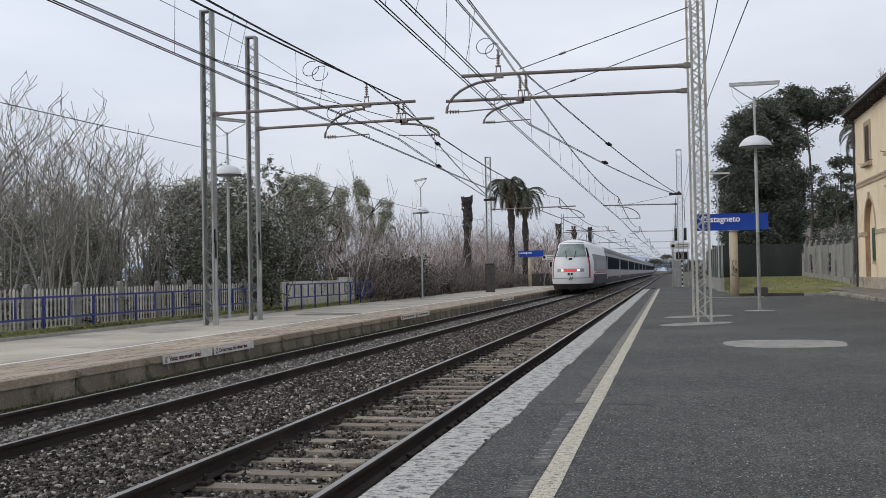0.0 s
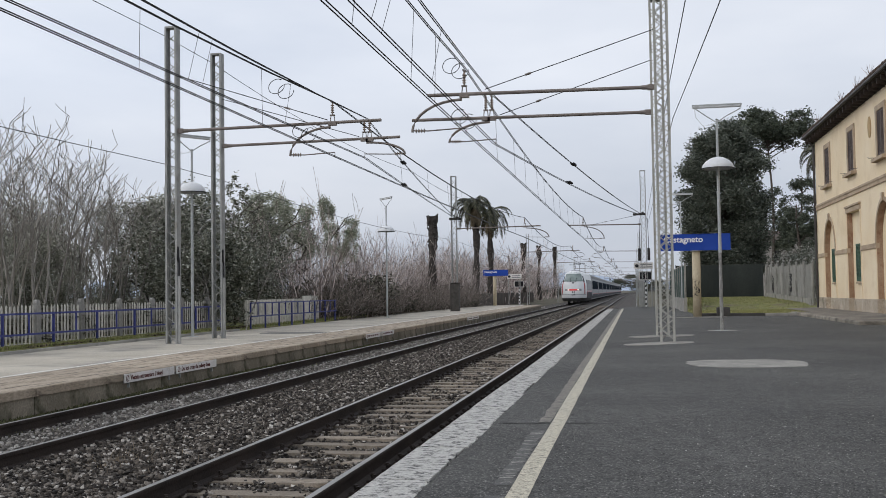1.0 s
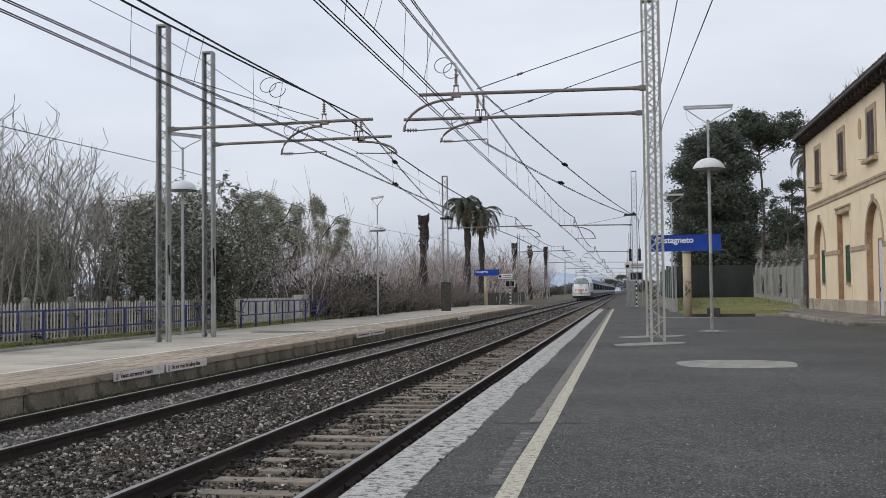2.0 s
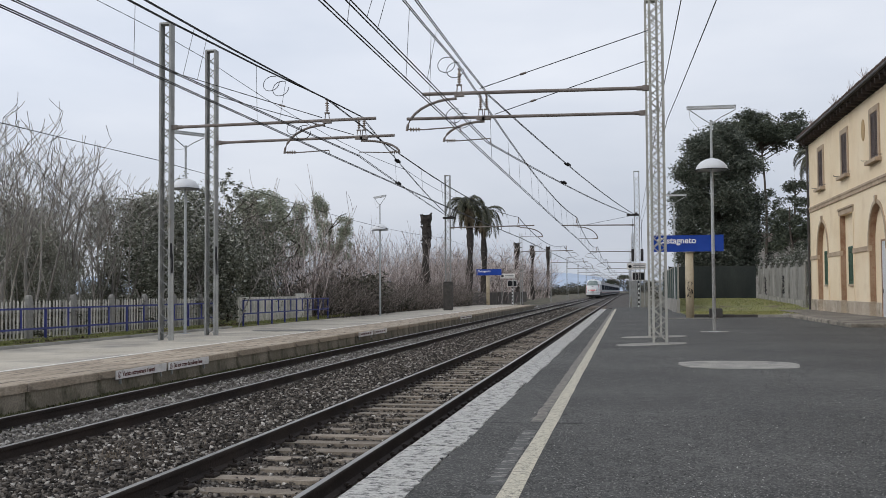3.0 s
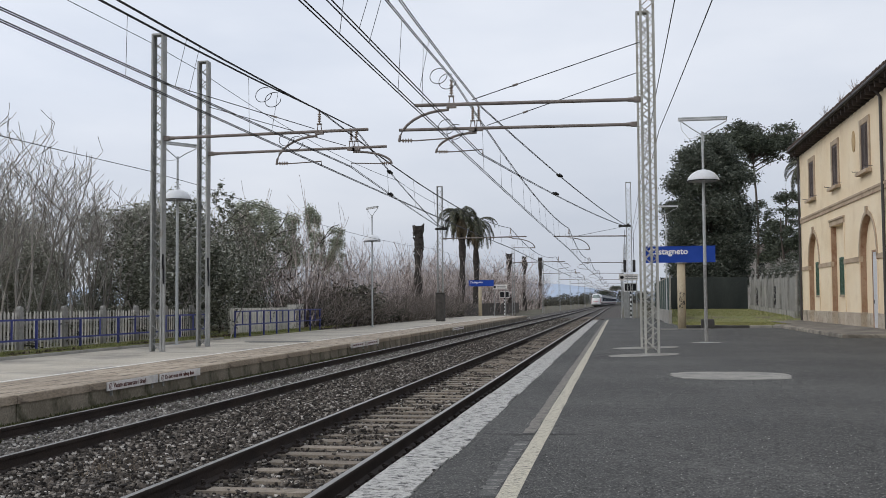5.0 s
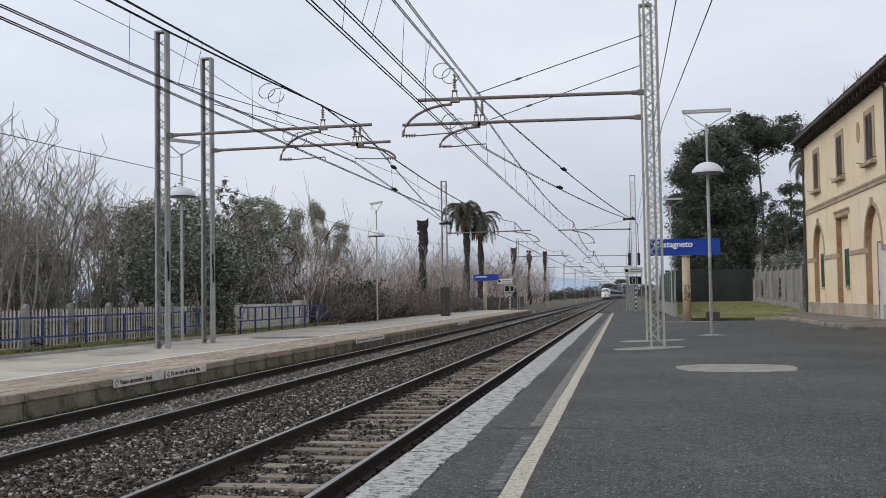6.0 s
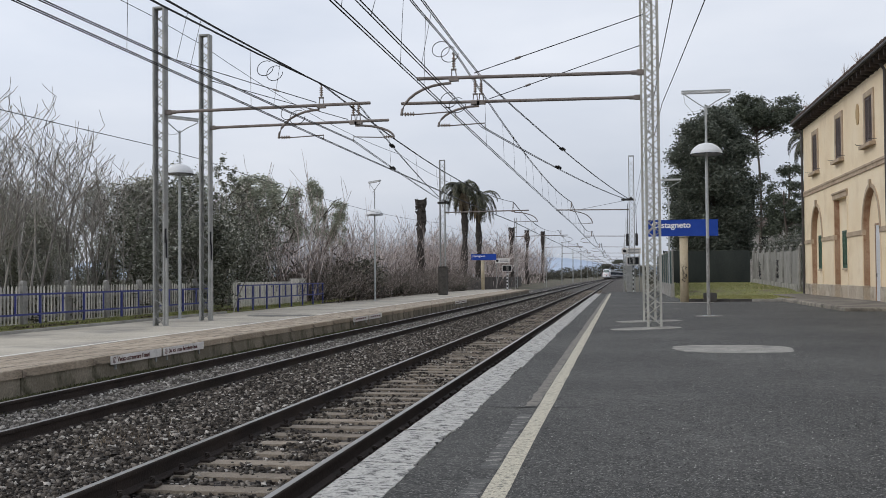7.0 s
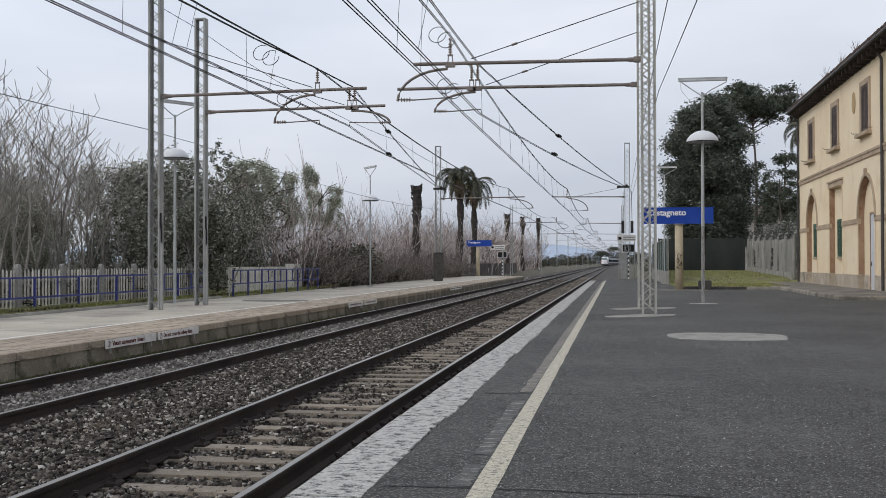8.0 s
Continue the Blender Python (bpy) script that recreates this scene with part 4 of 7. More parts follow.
def run(nodes, sags):
    pts = []
    for k in range(len(nodes) - 1):
        s = sag_line(nodes[k], nodes[k + 1], sags[k] if k < len(sags) else sags[-1])
        pts += s if not pts else s[1:]
    return pts


def at_y(pts, y):
    for a, b in zip(pts, pts[1:]):
        if a[1] <= y <= b[1]:
            s = (y - a[1]) / (b[1] - a[1])
            return tuple(a[k] + (b[k] - a[k]) * s for k in range(3))


def overhead(contact, messenger, c_sag, m_sag, label, twin=0.033, drops=(), y_from=-25):
    """A contact wire pair and a messenger pair with droppers between them."""
    t = thing("overhead_wire", label, "overhead wire", "overhead wires")
    cp, mp = run(contact, c_sag), run(messenger, m_sag)
    for pts, nm, r, gap in ((cp, "contact_wire", 0.0105, twin), (mp, "messenger_wire", 0.0105, twin * 0.6)):
        for s in (-1, 1):
            part(nm, Bag().tube([(x + s * gap, y, z) for x, y, z in pts], [r + 0.000035 * max(0, y) for x, y, z in pts], 5), WIRE, t)
    for k, y in enumerate(drops):
        a, b = at_y(mp, y), at_y(cp, y)
        if a and b:
            s = twin if k % 2 else -twin
            part("dropper", Bag().tube([(a[0] + s, a[1], a[2]), (b[0] + s, b[1], b[2])], 0.005, 4), WIRE, t)
    return t, cp, mp


def regular(axis, ys, off, z):
    return [(axis + bend(y) + (off if k % 2 else -off), y, z) for k, y in enumerate(ys)]


fy, ny = [y - 4 for y in LATER], list(LATER)
# far track: one pair runs out to the anchor, the other carries on
overhead([(-8.3, -25, 5.05), (-8.33, 32.4, 5.60), (-12.75, 76, 6.72)], [(-7.6, -25, 6.8), (-8.24, 32.4, 6.85), (-12.75, 76, 6.80)],
         [0.08, 0.05], [0.69, 0.2], "pair of overhead wires running out to an anchor mast", drops=[10.5, 18.8, 19.6, 24.5])
overhead([(-8.3, -25, 5.1), (-8.29, 28.85, 5.19), (-7.5, 76, 5.12)] + regular(FAR, fy, 0.2, 5.15),
         [(-8.0, -25, 6.75), (-8.35, 28.85, 6.78), (-7.65, 76, 6.62)] + regular(FAR, fy, 0.1, 6.65), [0.0, 0.05, 0.02], [0.75, 0.6, 0.8],
         "overhead wires above the far track", drops=[10.5, 16.7, 23] + [37, 42, 46, 50, 54, 59, 64, 70] + [80 + 5 * k for k in range(9)] + [130 + 6 * k for k in range(18)])
# near track
overhead([(-4.1, -25, 5.2), (-4.05, 26.0, 5.28), (-3.5, 80, 5.12)] + regular(NEAR, ny, 0.2, 5.15),
         [(-3.3, -25, 6.8), (-4.08, 26.0, 6.95), (-3.63, 80, 6.82)] + regular(NEAR, ny, 0.1, 6.65), [0.0, 0.03, 0.02], [0.62, 0.55, 0.8],
         "overhead wires above the near track", drops=[11.5, 15, 19.5, 21.6] + [32, 36, 40, 44, 48, 52, 57, 62, 68, 74] + [86 + 5 * k for k in range(8)] + [136 + 6 * k for k in range(18)])
overhead([(-3.9, -25, 5.2), (-3.78, 29.3, 5.45), (0.6, 80, 6.9)], [(-2.9, -25, 6.8), (-3.74, 29.3, 6.78), (0.6, 80, 7.0)],
         [0.0, 0.2], [0.62, 0.25], "pair of overhead wires running out to an anchor mast", drops=[13.5, 15.2, 16.1, 20])
# strain insulators on the wires that run out
for px, py, pz in ((-9.45, 43.4, 5.86), (-9.30, 42.6, 6.70), (-2.52, 44.0, 5.78), (-2.40, 45.0, 6.66)):
    t = thing("strain_insulator", "dark strain insulator in an overhead wire", "insulator", "strain insulators")
    for s in (-0.05, 0.05):
        d = 0.095 * (-1 if px < -5 else 1)
        part("rod", Bag().tube([(px + s - d * 0.45, py - 0.45, pz - 0.012), (px + s - d * 0.35, py - 0.35, pz), (px + s + d * 0.35, py + 0.35, pz), (px + s + d * 0.45, py + 0.45, pz + 0.012)], [0.02, 0.05, 0.05, 0.02], 6), BLACK, t)


def jumper(x, y, z, r, n=2, gap=0.35):
    """Loops of cable hanging from the messenger."""
    t = thing("jumper_cable", "loops of black jumper cable hanging from the messenger wire", "cable", "jumper cables")
    for k in range(n):
        pts = []
        for j in range(15):
            a = -0.35 * math.pi + (2 * math.pi * 0.85) * j / 14 + math.pi / 2 + 0.6
            pts.append((x + k * gap + r * math.cos(a), y + 0.05 * k + 0.1 * math.sin(a), z - 0.12 * k - r + r * math.sin(a)))
        part("cable", Bag().tube(pts, 0.009, 5), WIRE, t)


jumper(-8.40, 24.2, 6.52, 0.20, 2, 0.22)
jumper(-8.40, 26.0, 5.72, 0.20, 2, 0.22)
jumper(-4.0, 23.6, 6.66, 0.20, 2, 0.2)
jumper(-4.05, 25.0, 5.72, 0.20, 2, 0.2)

# earth wires from mast to mast
for pts in ([(-13.45, -25, 5.2), (-13.45, 28.85, 5.16), (-13.5, 32.4, 5.16), (-13.1, 76, 5.2), (-12.5, 126, 5.2)],
            [(-13.43, -25, 9.0), (-13.43, 28.85, 8.95), (-13.5, 32.4, 8.95), (-10.5, 50, 7.2), (-8.2, 62, 6.3)],
            [(1.0, -25, 6.5), (1.0, 26.0, 6.42), (1.05, 80, 6.4)],
            [(2.3, -25, 6.0), (1.17, 29.3, 5.95), (1.1, 80, 5.9)]):
    t = solid("earth_wire", Bag().tube(run(pts, [0.3, 0.01, 0.35, 0.3]), 0.010, 5), WIRE, "thin earth wire strung between masts", "wire", "earth wires")


solid("concrete_block", Bag().box(3.72, 4.28, 49.2, 49.72, 0.0, 0.42, 0.03), DARK_WALL, "small dark weathered concrete block beside the sign", "block")


# ---- platform lamps ----
def platform_lamp(x, y, z0, turn, label, dome=True, top=6.4):
    t = thing("platform_lamp", label, "lamp", "platform lamps", at=pose(x, y, z0, 0, 0, turn))
    pole = Bag().tube([(0, 0, 0), (0, 0, 4.9), (0, 0, 4.9), (0, 0, top)], [0.052, 0.046, 0.036, 0.036], 12)
    part("pole", pole, LAMP_POLE, t)
    part("foot", Bag().lathe((0, 0, 0), [(0.0, 0.012), (0.20, 0.012), (0.20, 0.0)], 12), LAMP_POLE, t)
    if dome:
        part("shade", Bag().lathe((0, 0, 4.92), [(0.48, -0.02), (0.485, 0.0), (0.44, 0.12), (0.34, 0.23), (0.2, 0.31), (0.06, 0.345), (0.0, 0.35)], 28), LAMP_WHITE, t, "white dome shade", smooth=True)
        part("rim", Bag().lathe((0, 0, 4.9), [(0.46, 0.0), (0.49, -0.0), (0.49, 0.025), (0.46, 0.025)], 28), TRAIN_DARK, t)
    # fork and tube light
    b = Bag()
    b.tube([(0, 0, top - 0.08), (-0.30, 0, top + 0.12), (-0.62, 0, top + 0.36)], 0.018, 6)
    b.tube([(0, 0, top - 0.08), (0.30, 0, top + 0.12), (0.58, 0, top + 0.26), (0.72, 0, top + 0.34), (0.74, 0, top + 0.48)], 0.018, 6)
    part("fork", b, LAMP_POLE, t)
    part("cable", Bag().tube([(-0.66, 0, top + 0.46), (-0.62, 0, top + 0.1), (-0.4, 0, top - 0.18), (-0.15, 0, top - 0.14), (0, 0, top - 0.05)], 0.010, 5), LAMP_WHITE, t)
    tube = part("tube_light", Bag().tube([(-0.72, 0, top + 0.42), (-0.70, 0, top + 0.42), (0.70, 0, top + 0.42), (0.72, 0, top + 0.42)], [0.03, 0.055, 0.055, 0.03], 10), LAMP_WHITE, t, "grey fluorescent tube housing")
    part("cover", Bag().box(-0.72, 0.72, -0.06, 0.06, top + 0.44, top + 0.48), LAMP_POLE, tube)
    return t


lamp = platform_lamp(2.61, 32.85, 0.0, 0, "grey platform lamp with white dome shade and tube light")
part("sleeve", Bag().tube([(0, 0, 0.012), (0, 0, 2.35)], [0.0545, 0.051], 12), POLE_FOOT, lamp, "streaked darker lower length of the pole")
platform_lamp(2.80, 62.9, 0.0, 0, "slim grey platform lamp with a tube light", dome=False)
platform_lamp(-14.75, 33.7, FAR_Z, 55, "grey platform lamp with white dome shade beside two masts")
platform_lamp(-13.87, 58.7, FAR_Z, -50, "grey platform lamp with white dome shade before bare shrubs")


# ---- station name signs ----
def name_sign(x0, x1, y, z0, z1, px, zf, words, tx, size, label):
    t = thing("station_sign", label, "sign", "station signs")
    board = part("board", Bag().box(x0, x1, y - 0.03, y + 0.03, z0, z1), SIGN_BLUE, t, "blue board with white lettering")
    b = Bag()
    b.box(x0 - 0.02, x1 + 0.02, y - 0.04, y + 0.04, z1, z1 + 0.02)
    b.box(x0 - 0.02, x1 + 0.02, y - 0.04, y + 0.04, z0 - 0.02, z0)
    part("frame", b, SIGN_BLUE, t)
    part("post", Bag().tube([(px, y + 0.02, zf), (px, y + 0.02, z0 - 0.06)], 0.185, 20), SIGN_POST, t, "cream cylindrical column", smooth=True)
    part("cap", Bag().tube([(px, y + 0.02, z0 - 0.06), (px, y + 0.02, z0 - 0.021)], 0.25, 20), CONCRETE, t)
    if words:
        text_mesh("lettering", words, size, SIGN_WHITE, pose(tx, y - 0.032, z1 - 0.345, 90, 0, 0), t)
    return t


sign = name_sign(1.15, 4.34, 48.8, 3.02, 3.73, 2.82, 0.0, "Castagneto", 1.40, 0.38, "blue station name sign on a cream column")
# scrawl on the column
r = random.Random(77)
b = Bag()
for k in range(12):
    a0, z = -math.pi / 2 + r.uniform(-0.5, 0.6), 0.95 + k * 0.06 + r.uniform(-.04, .04)
    pts = []
    for j in range(6):
        a0 += r.uniform(-0.3, 0.3)
        a0 = max(-math.pi / 2 - 0.6, min(-math.pi / 2 + 0.7, a0))
        pts.append((2.82 + 0.188 * math.cos(a0), 48.82 + 0.188 * math.sin(a0), z + r.uniform(-.09, .09)))
    b.tube(pts, 0.011, 4)
part("scrawl", b, BLACK, sign, "black spray-paint scrawl")
far_sign = name_sign(-14.85, -12.32, 105, 2.90, 3.48, -13.70, -0.3, "", 0, 0, "distant blue station name sign on a column")
text_mesh("lettering", "Castagneto", 0.28, SIGN_WHITE, pose(-14.72, 104.965, 3.20, 90, 0, 0), far_sign)


# ---- crossing signals ----
def crossing_signal(x, y, z0, label, board_x):
    t = thing("crossing_signal", label, "signal", "crossing signals")
    for k in range(12):
        part("pole_band", Bag().tube([(x, y, z0 + k * 0.17), (x, y, z0 + (k + 1) * 0.17)], 0.055, 10), BLACK if k % 2 else SIGN_WHITE, t, "black band of a striped pole" if k % 2 else "white band of a striped pole")
    part("frame", Bag().box(x - 0.50, x + 0.50, y - 0.03, y + 0.03, z0 + 2.05, z0 + 2.72), PLATE, t)
    for s in (-1, 1):
        part("dark_panel", Bag().box(x + s * 0.23 - 0.20, x + s * 0.23 + 0.20, y - 0.09, y - 0.031, z0 + 2.12, z0 + 2.65), BLACK, t)
    u = thing("notice_board", "white notice board on two posts beside the crossing signal", "sign", "notice boards")
    part("board", Bag().box(board_x - 0.15, board_x + 1.30, y - 0.42, y - 0.38, z0 + 2.90, z0 + 3.38), PLATE, u)
    part("pictogram", Bag().lathe((board_x + 0.07, y - 0.43, z0 + 3.14), [(0.0, -0.13), (0.11, -0.08), (0.14, 0.0), (0.11, 0.08), (0.0, 0.13)], 12), BLACK, u, "round dark pictogram")
    for k in range(2):
        part("word_bar", Bag().box(board_x + 0.32, board_x + 1.2, y - 0.424, y - 0.42, z0 + 3.0 + k * 0.17, z0 + 3.08 + k * 0.17), TRAIN_ROOF, u, "grey line of small writing")
    for s in (0.0, 1.15):
        part("post", Bag().tube([(board_x + s, y - 0.36, z0 - 0.2), (board_x + s, y - 0.36, z0 + 3.38)], 0.035, 8), GALVANISED, u)


crossing_signal(0.93, 81.5, -0.05, "crossing signal with two dark panels on a striped pole", 0.22)
crossing_signal(-11.3, 105.5, -0.35, "distant crossing signal with two dark panels on a striped pole", -12.3)
t = thing("relay_cabinet", "grey metal cabinet beside the crossing signal", "cabinet")
part("body", Bag().box(0.45, 0.85, 83.0, 83.4, -0.3, 2.0, 0.02), GALVANISED, t)
part("door", Bag().box(0.49, 0.81, 82.975, 82.998, 0.1, 1.9), GALVANISED, t)
# ---- station building ----
WX = 10.0      # its platform face
house = thing("station_building", "two-storey cream plastered station building with brown trim and shutters", "building")
Y0, Y1, HT = 22.9, 60.4, 9.34


def pierced_wall(x0, x1, holes):
    """A wall along y between Y0 and Y1 with rectangular openings (y0, y1, z0, z1) cut through."""
    b = Bag()
    cuts = sorted({Y0, Y1, *[h[0] for h in holes], *[h[1] for h in holes]})
    for a, c in zip(cuts, cuts[1:]):
        here = sorted((h[2], h[3]) for h in holes if h[0] <= a and h[1] >= c)
        z = 0.0
        for h0, h1 in here:
            if h0 > z:
                b.box(x0, x1, a, c, z, h0)
            z = h1
        b.box(x0, x1, a, c, z, HT)
    return b


BAYS = [56.7, 50.72, 44.74, 38.76, 32.78, 26.8]
UP = (6.55, 8.40)
BAY, DEEP = 1.45, 0.23      # half width and depth of the ground-floor recesses
holes = []
for k, c in enumerate(BAYS):
    holes.append((c - 0.62, c + 0.62, *UP))
    holes.append((c - BAY, c + BAY, 0.12, 4.72))
part("wall", pierced_wall(WX, WX + 0.35, holes), PLASTER, house)
b = Bag()
b.box(WX + 0.35, WX + 12, Y1 - 0.35, Y1, 0, HT)
b.box(WX + 0.35, WX + 12, Y0, Y0 + 0.35, 0, HT)
b.box(WX + 11.6, WX + 12, Y0 + 0.35, Y1 - 0.35, 0, HT)
part("wall", b, PLASTER, house)


def arch(bag, c, x0, x1, half, inner, z0, rise_in, rise_out, n=12):
    """A pointed-round arch ring between two half-widths, standing proud between x0 and x1."""
    outer, inside = [], []
    for k in range(n + 1):
        t = math.pi * k / n
        outer.append((c - half * math.cos(t), z0 + rise_out * math.sin(t)))
        inside.append((c - inner * math.cos(t), z0 + rise_in * math.sin(t)))
    bag.prism(outer + inside[::-1], x0, x1, "x")



def louvres(x0, x1, a0, a1, lo, hi, count):
    """A shutter leaf: two stiles and one panel of sloping slats between top and bottom rails."""
    b = Bag()
    b.box(x0, x1, a0, a0 + 0.07, lo, hi)
    b.box(x0, x1, a1 - 0.07, a1, lo, hi)
    front, step = [(x0 + 0.003, lo), (x0 + 0.003, lo + 0.09)], (hi - lo - 0.18) / count
    for j in range(count):
        z = lo + 0.09 + j * step
        front += [(x0 + 0.004, z + 0.002), (x0 + 0.004, z + 0.014), (x1 - 0.012, z + step - 0.004)]
    front += [(x0 + 0.003, hi - 0.09), (x0 + 0.003, hi), (x1 - 0.004, hi), (x1 - 0.004, lo)]
    return b.prism(front, a0 + 0.0702, a1 - 0.0702)


for k, c in enumerate(BAYS):
    # upper window with frame, sill and shutters
    w = part("window", Bag().box(WX + 0.06, WX + 0.10, c - 0.6, c + 0.6, UP[0], UP[1]), BLACK, house, "dark brown shuttered window")
    for a0, a1, z0, z1 in ((c - 0.86, c - 0.62, UP[0] - 0.05, UP[1] + 0.02), (c + 0.62, c + 0.86, UP[0] - 0.05, UP[1] + 0.02), (c - 0.86, c + 0.86, UP[1] + 0.021, UP[1] + 0.25)):
        part("window_frame", Bag().box(WX - 0.06, WX + 0.02, a0, a1, z0, z1), TRIM_STONE, w)
    part("sill", Bag().box(WX - 0.24, WX + 0.05, c - 1.0, c + 1.0, UP[0] - 0.20, UP[0] - 0.052, 0.02), TRIM_STONE, w)
    for s in (-1, 1):
        part("shutter_stay", Bag().tube([(WX, c + s * 1.12, UP[0] + 0.02), (WX - 0.30, c + s * 1.12, UP[0] + 0.02), (WX - 0.32, c + s * 1.12, UP[0] + 0.07)], 0.014, 5), PIPE, w, "thin iron shutter stay")
    for s in (-1, 1):
        b = louvres(WX - 0.035, WX + 0.015, *sorted((c + s * 0.02, c + s * 0.60)), UP[0], UP[1], 24)
        part("shutter", b, SHUTTER_BROWN, w, "dark brown louvred shutter")
    # ground floor bay: a deep recess with brown reveals under an arch or a square head
    arched = k % 2 == 0
    spring, rise = 3.0, 1.72
    back = WX + DEEP
    bay = part("bay", Bag().box(back, back + 0.049, c - BAY, c + BAY, 0.12, 4.72), PLASTER, house, "recessed plaster bay with brown reveals")
    for s in (-1, 1):
        a0, a1 = sorted((c + s * (BAY - 0.025), c + s * (BAY + 0.003)))
        part("reveal", Bag().box(WX - 0.004, back - 0.002, a0, a1, 0.74, spring if arched else 4.70), REVEAL, bay, "peeling reddish-brown reveal")
        a0, a1 = sorted((c + s * (BAY - 0.035), c + s * (BAY + 0.004)))
        part("reveal_base", Bag().box(WX - 0.004, back - 0.002, a0, a1, 0.12, 0.739), PLINTH, bay)
        a0, a1 = sorted((c + s * (BAY + 0.004), c + s * (BAY + 0.13)))
        part("jamb", Bag().box(WX - 0.035, WX + 0.01, a0, a1, 0.74, spring if arched else 4.72), PLASTER, bay)
        part("impost", Bag().box(WX - 0.05, WX + 0.10, *sorted((c + s * (BAY - 0.03), c + s * (BAY + 0.14))), 2.84, 3.07), TRIM_STONE, bay)
    part("plinth", Bag().box(back - 0.04, back - 0.002, c - BAY + 0.04, c + BAY - 0.04, 0.12, 0.70, 0.01), PLINTH, bay)
    if arched:
        fill = Bag()
        n = 16
        for j in range(n):
            q0, q1 = math.pi * j / n, math.pi * (j + 1) / n
            fill.prism([(c - BAY * math.cos(q0), spring + rise * math.sin(q0)), (c - BAY * math.cos(q1), spring + rise * math.sin(q1)),
                        (c - BAY * math.cos(q1), 4.73), (c - BAY * math.cos(q0), 4.73)], WX, WX + 0.349, "x")
        part("spandrel", fill, PLASTER, bay)
        b = Bag()
        arch(b, c, WX - 0.003, back - 0.002, BAY + 0.002, BAY - 0.025, spring + 0.001, rise - 0.025, rise + 0.002, 20)
        part("soffit", b, REVEAL, bay, "peeling reddish-brown soffit")
        b = Bag()
        arch(b, c, WX - 0.05, WX + 0.01, BAY + 0.15, BAY + 0.003, spring + 0.001, rise + 0.003, rise + 0.16, 20)
        part("head", b, TRIM_STONE, bay)
        part("keystone", Bag().box(WX - 0.09, WX + 0.02, c - 0.12, c + 0.12, spring + rise + 0.005, spring + rise + 0.32), TRIM_STONE, bay)
    else:
        part("head", Bag().box(WX - 0.05, back - 0.004, c - BAY - 0.16, c + BAY + 0.16, 4.721, 4.95), TRIM_STONE, bay)
        part("cornice", Bag().box(WX - 0.10, WX + 0.02, c - BAY - 0.20, c + BAY + 0.20, 4.951, 5.03), TRIM_STONE, bay)
    if k == 2 or k == 4:
        d = part("door_leaf", Bag().box(back - 0.045, back - 0.005, c - 1.12, c + 0.10, 0.13, 3.18), DOOR_PALE, bay, "pale grey metal door")
        for a0, a1, z0, z1 in ((c + 0.101, c + 0.18, 0.13, 3.26), (c - 1.20, c - 1.121, 0.13, 3.26), (c - 1.12, c + 0.10, 3.181, 3.26)):
            part("door_frame", Bag().box(back - 0.07, back - 0.003, a0, a1, z0, z1), REVEAL, d)
        part("handle", Bag().box(back - 0.075, back - 0.046, c - 0.02, c + 0.02, 1.1, 1.26), PIPE, d)
    else:
        lo, hi, o = 1.50, 3.22, -0.18
        for s in (-1, 1):
            b = louvres(back - 0.085, back - 0.03, *sorted((c + o + s * 0.012, c + o + s * 0.64)), lo, hi, 26)
            part("shutter", b, SHUTTER_GREEN, bay, "green louvred shutter")
        # a black sheet paints the shade behind the leaves; the plaster has no opening
        part("shadow_gap", Bag().box(back - 0.029, back - 0.004, c + o - 0.63, c + o + 0.63, lo + 0.01, hi - 0.01), BLACK, bay, "black sheet standing in for the shade behind the shutters")
        part("sill", Bag().box(back - 0.10, back - 0.004, c + o - 0.72, c + o + 0.72, lo - 0.10, lo - 0.01, 0.01), TRIM_STONE, bay)
# string courses, plinth, oval, eaves, roof, pipe
b = Bag()
spans = [Y1] + [e for c in BAYS for e in (c + BAY + 0.14, c - BAY - 0.14)] + [Y0]
for a, c in zip(spans[0::2], spans[1::2]):
    part("impost_band", Bag().box(WX - 0.05, WX + 0.01, c, a, 2.86, 3.06), TRIM_STONE, house)
b = Bag()
b.box(WX - 0.06, WX + 0.01, Y0, Y1 + 0.06, 5.45, 5.62)
b.box(WX - 0.09, WX + 0.01, Y0, Y1 + 0.09, 5.621, 5.72)
part("string_course", b, TRIM_STONE, house)
b = Bag()
spans = [Y1 + 0.05] + [e for c in BAYS for e in (c + BAY + 0.006, c - BAY - 0.006)] + [Y0]
for a, c in zip(spans[0::2], spans[1::2]):
    part("plinth", Bag().box(WX - 0.05, WX + 0.01, c, a, 0.1, 0.72, 0.01), PLINTH, house)
b = Bag()
n = 20
ring = [(46.85 + 0.30 * math.cos(2 * math.pi * k / n), 8.0 + 0.46 * math.sin(2 * math.pi * k / n)) for k in range(n)]
b.prism(ring, WX - 0.03, WX + 0.01, "x")
part("oval_plaque", b, mat("ochre_plaque", (0.40, 0.28, 0.14), (0.48, 0.34, 0.18)), house, "ochre oval plaque")
OV = 0.52
b = Bag()
b.prism([(WX - OV, HT + 0.08), (WX - OV, HT + 0.24), (WX + 0.01, HT + 0.24), (WX + 0.01, HT - 0.14)], Y0 - 0.9, Y1 + 0.45)
part("eave", b, EAVES, house, "dark timber eaves")
b = Bag()
y = Y0
while y < Y1 + 0.3:
    part("rafter_end", Bag().box(WX - OV + 0.04, WX - 0.002, y, y + 0.10, HT - 0.17, HT + 0.06), EAVES, house)
    y += 0.75
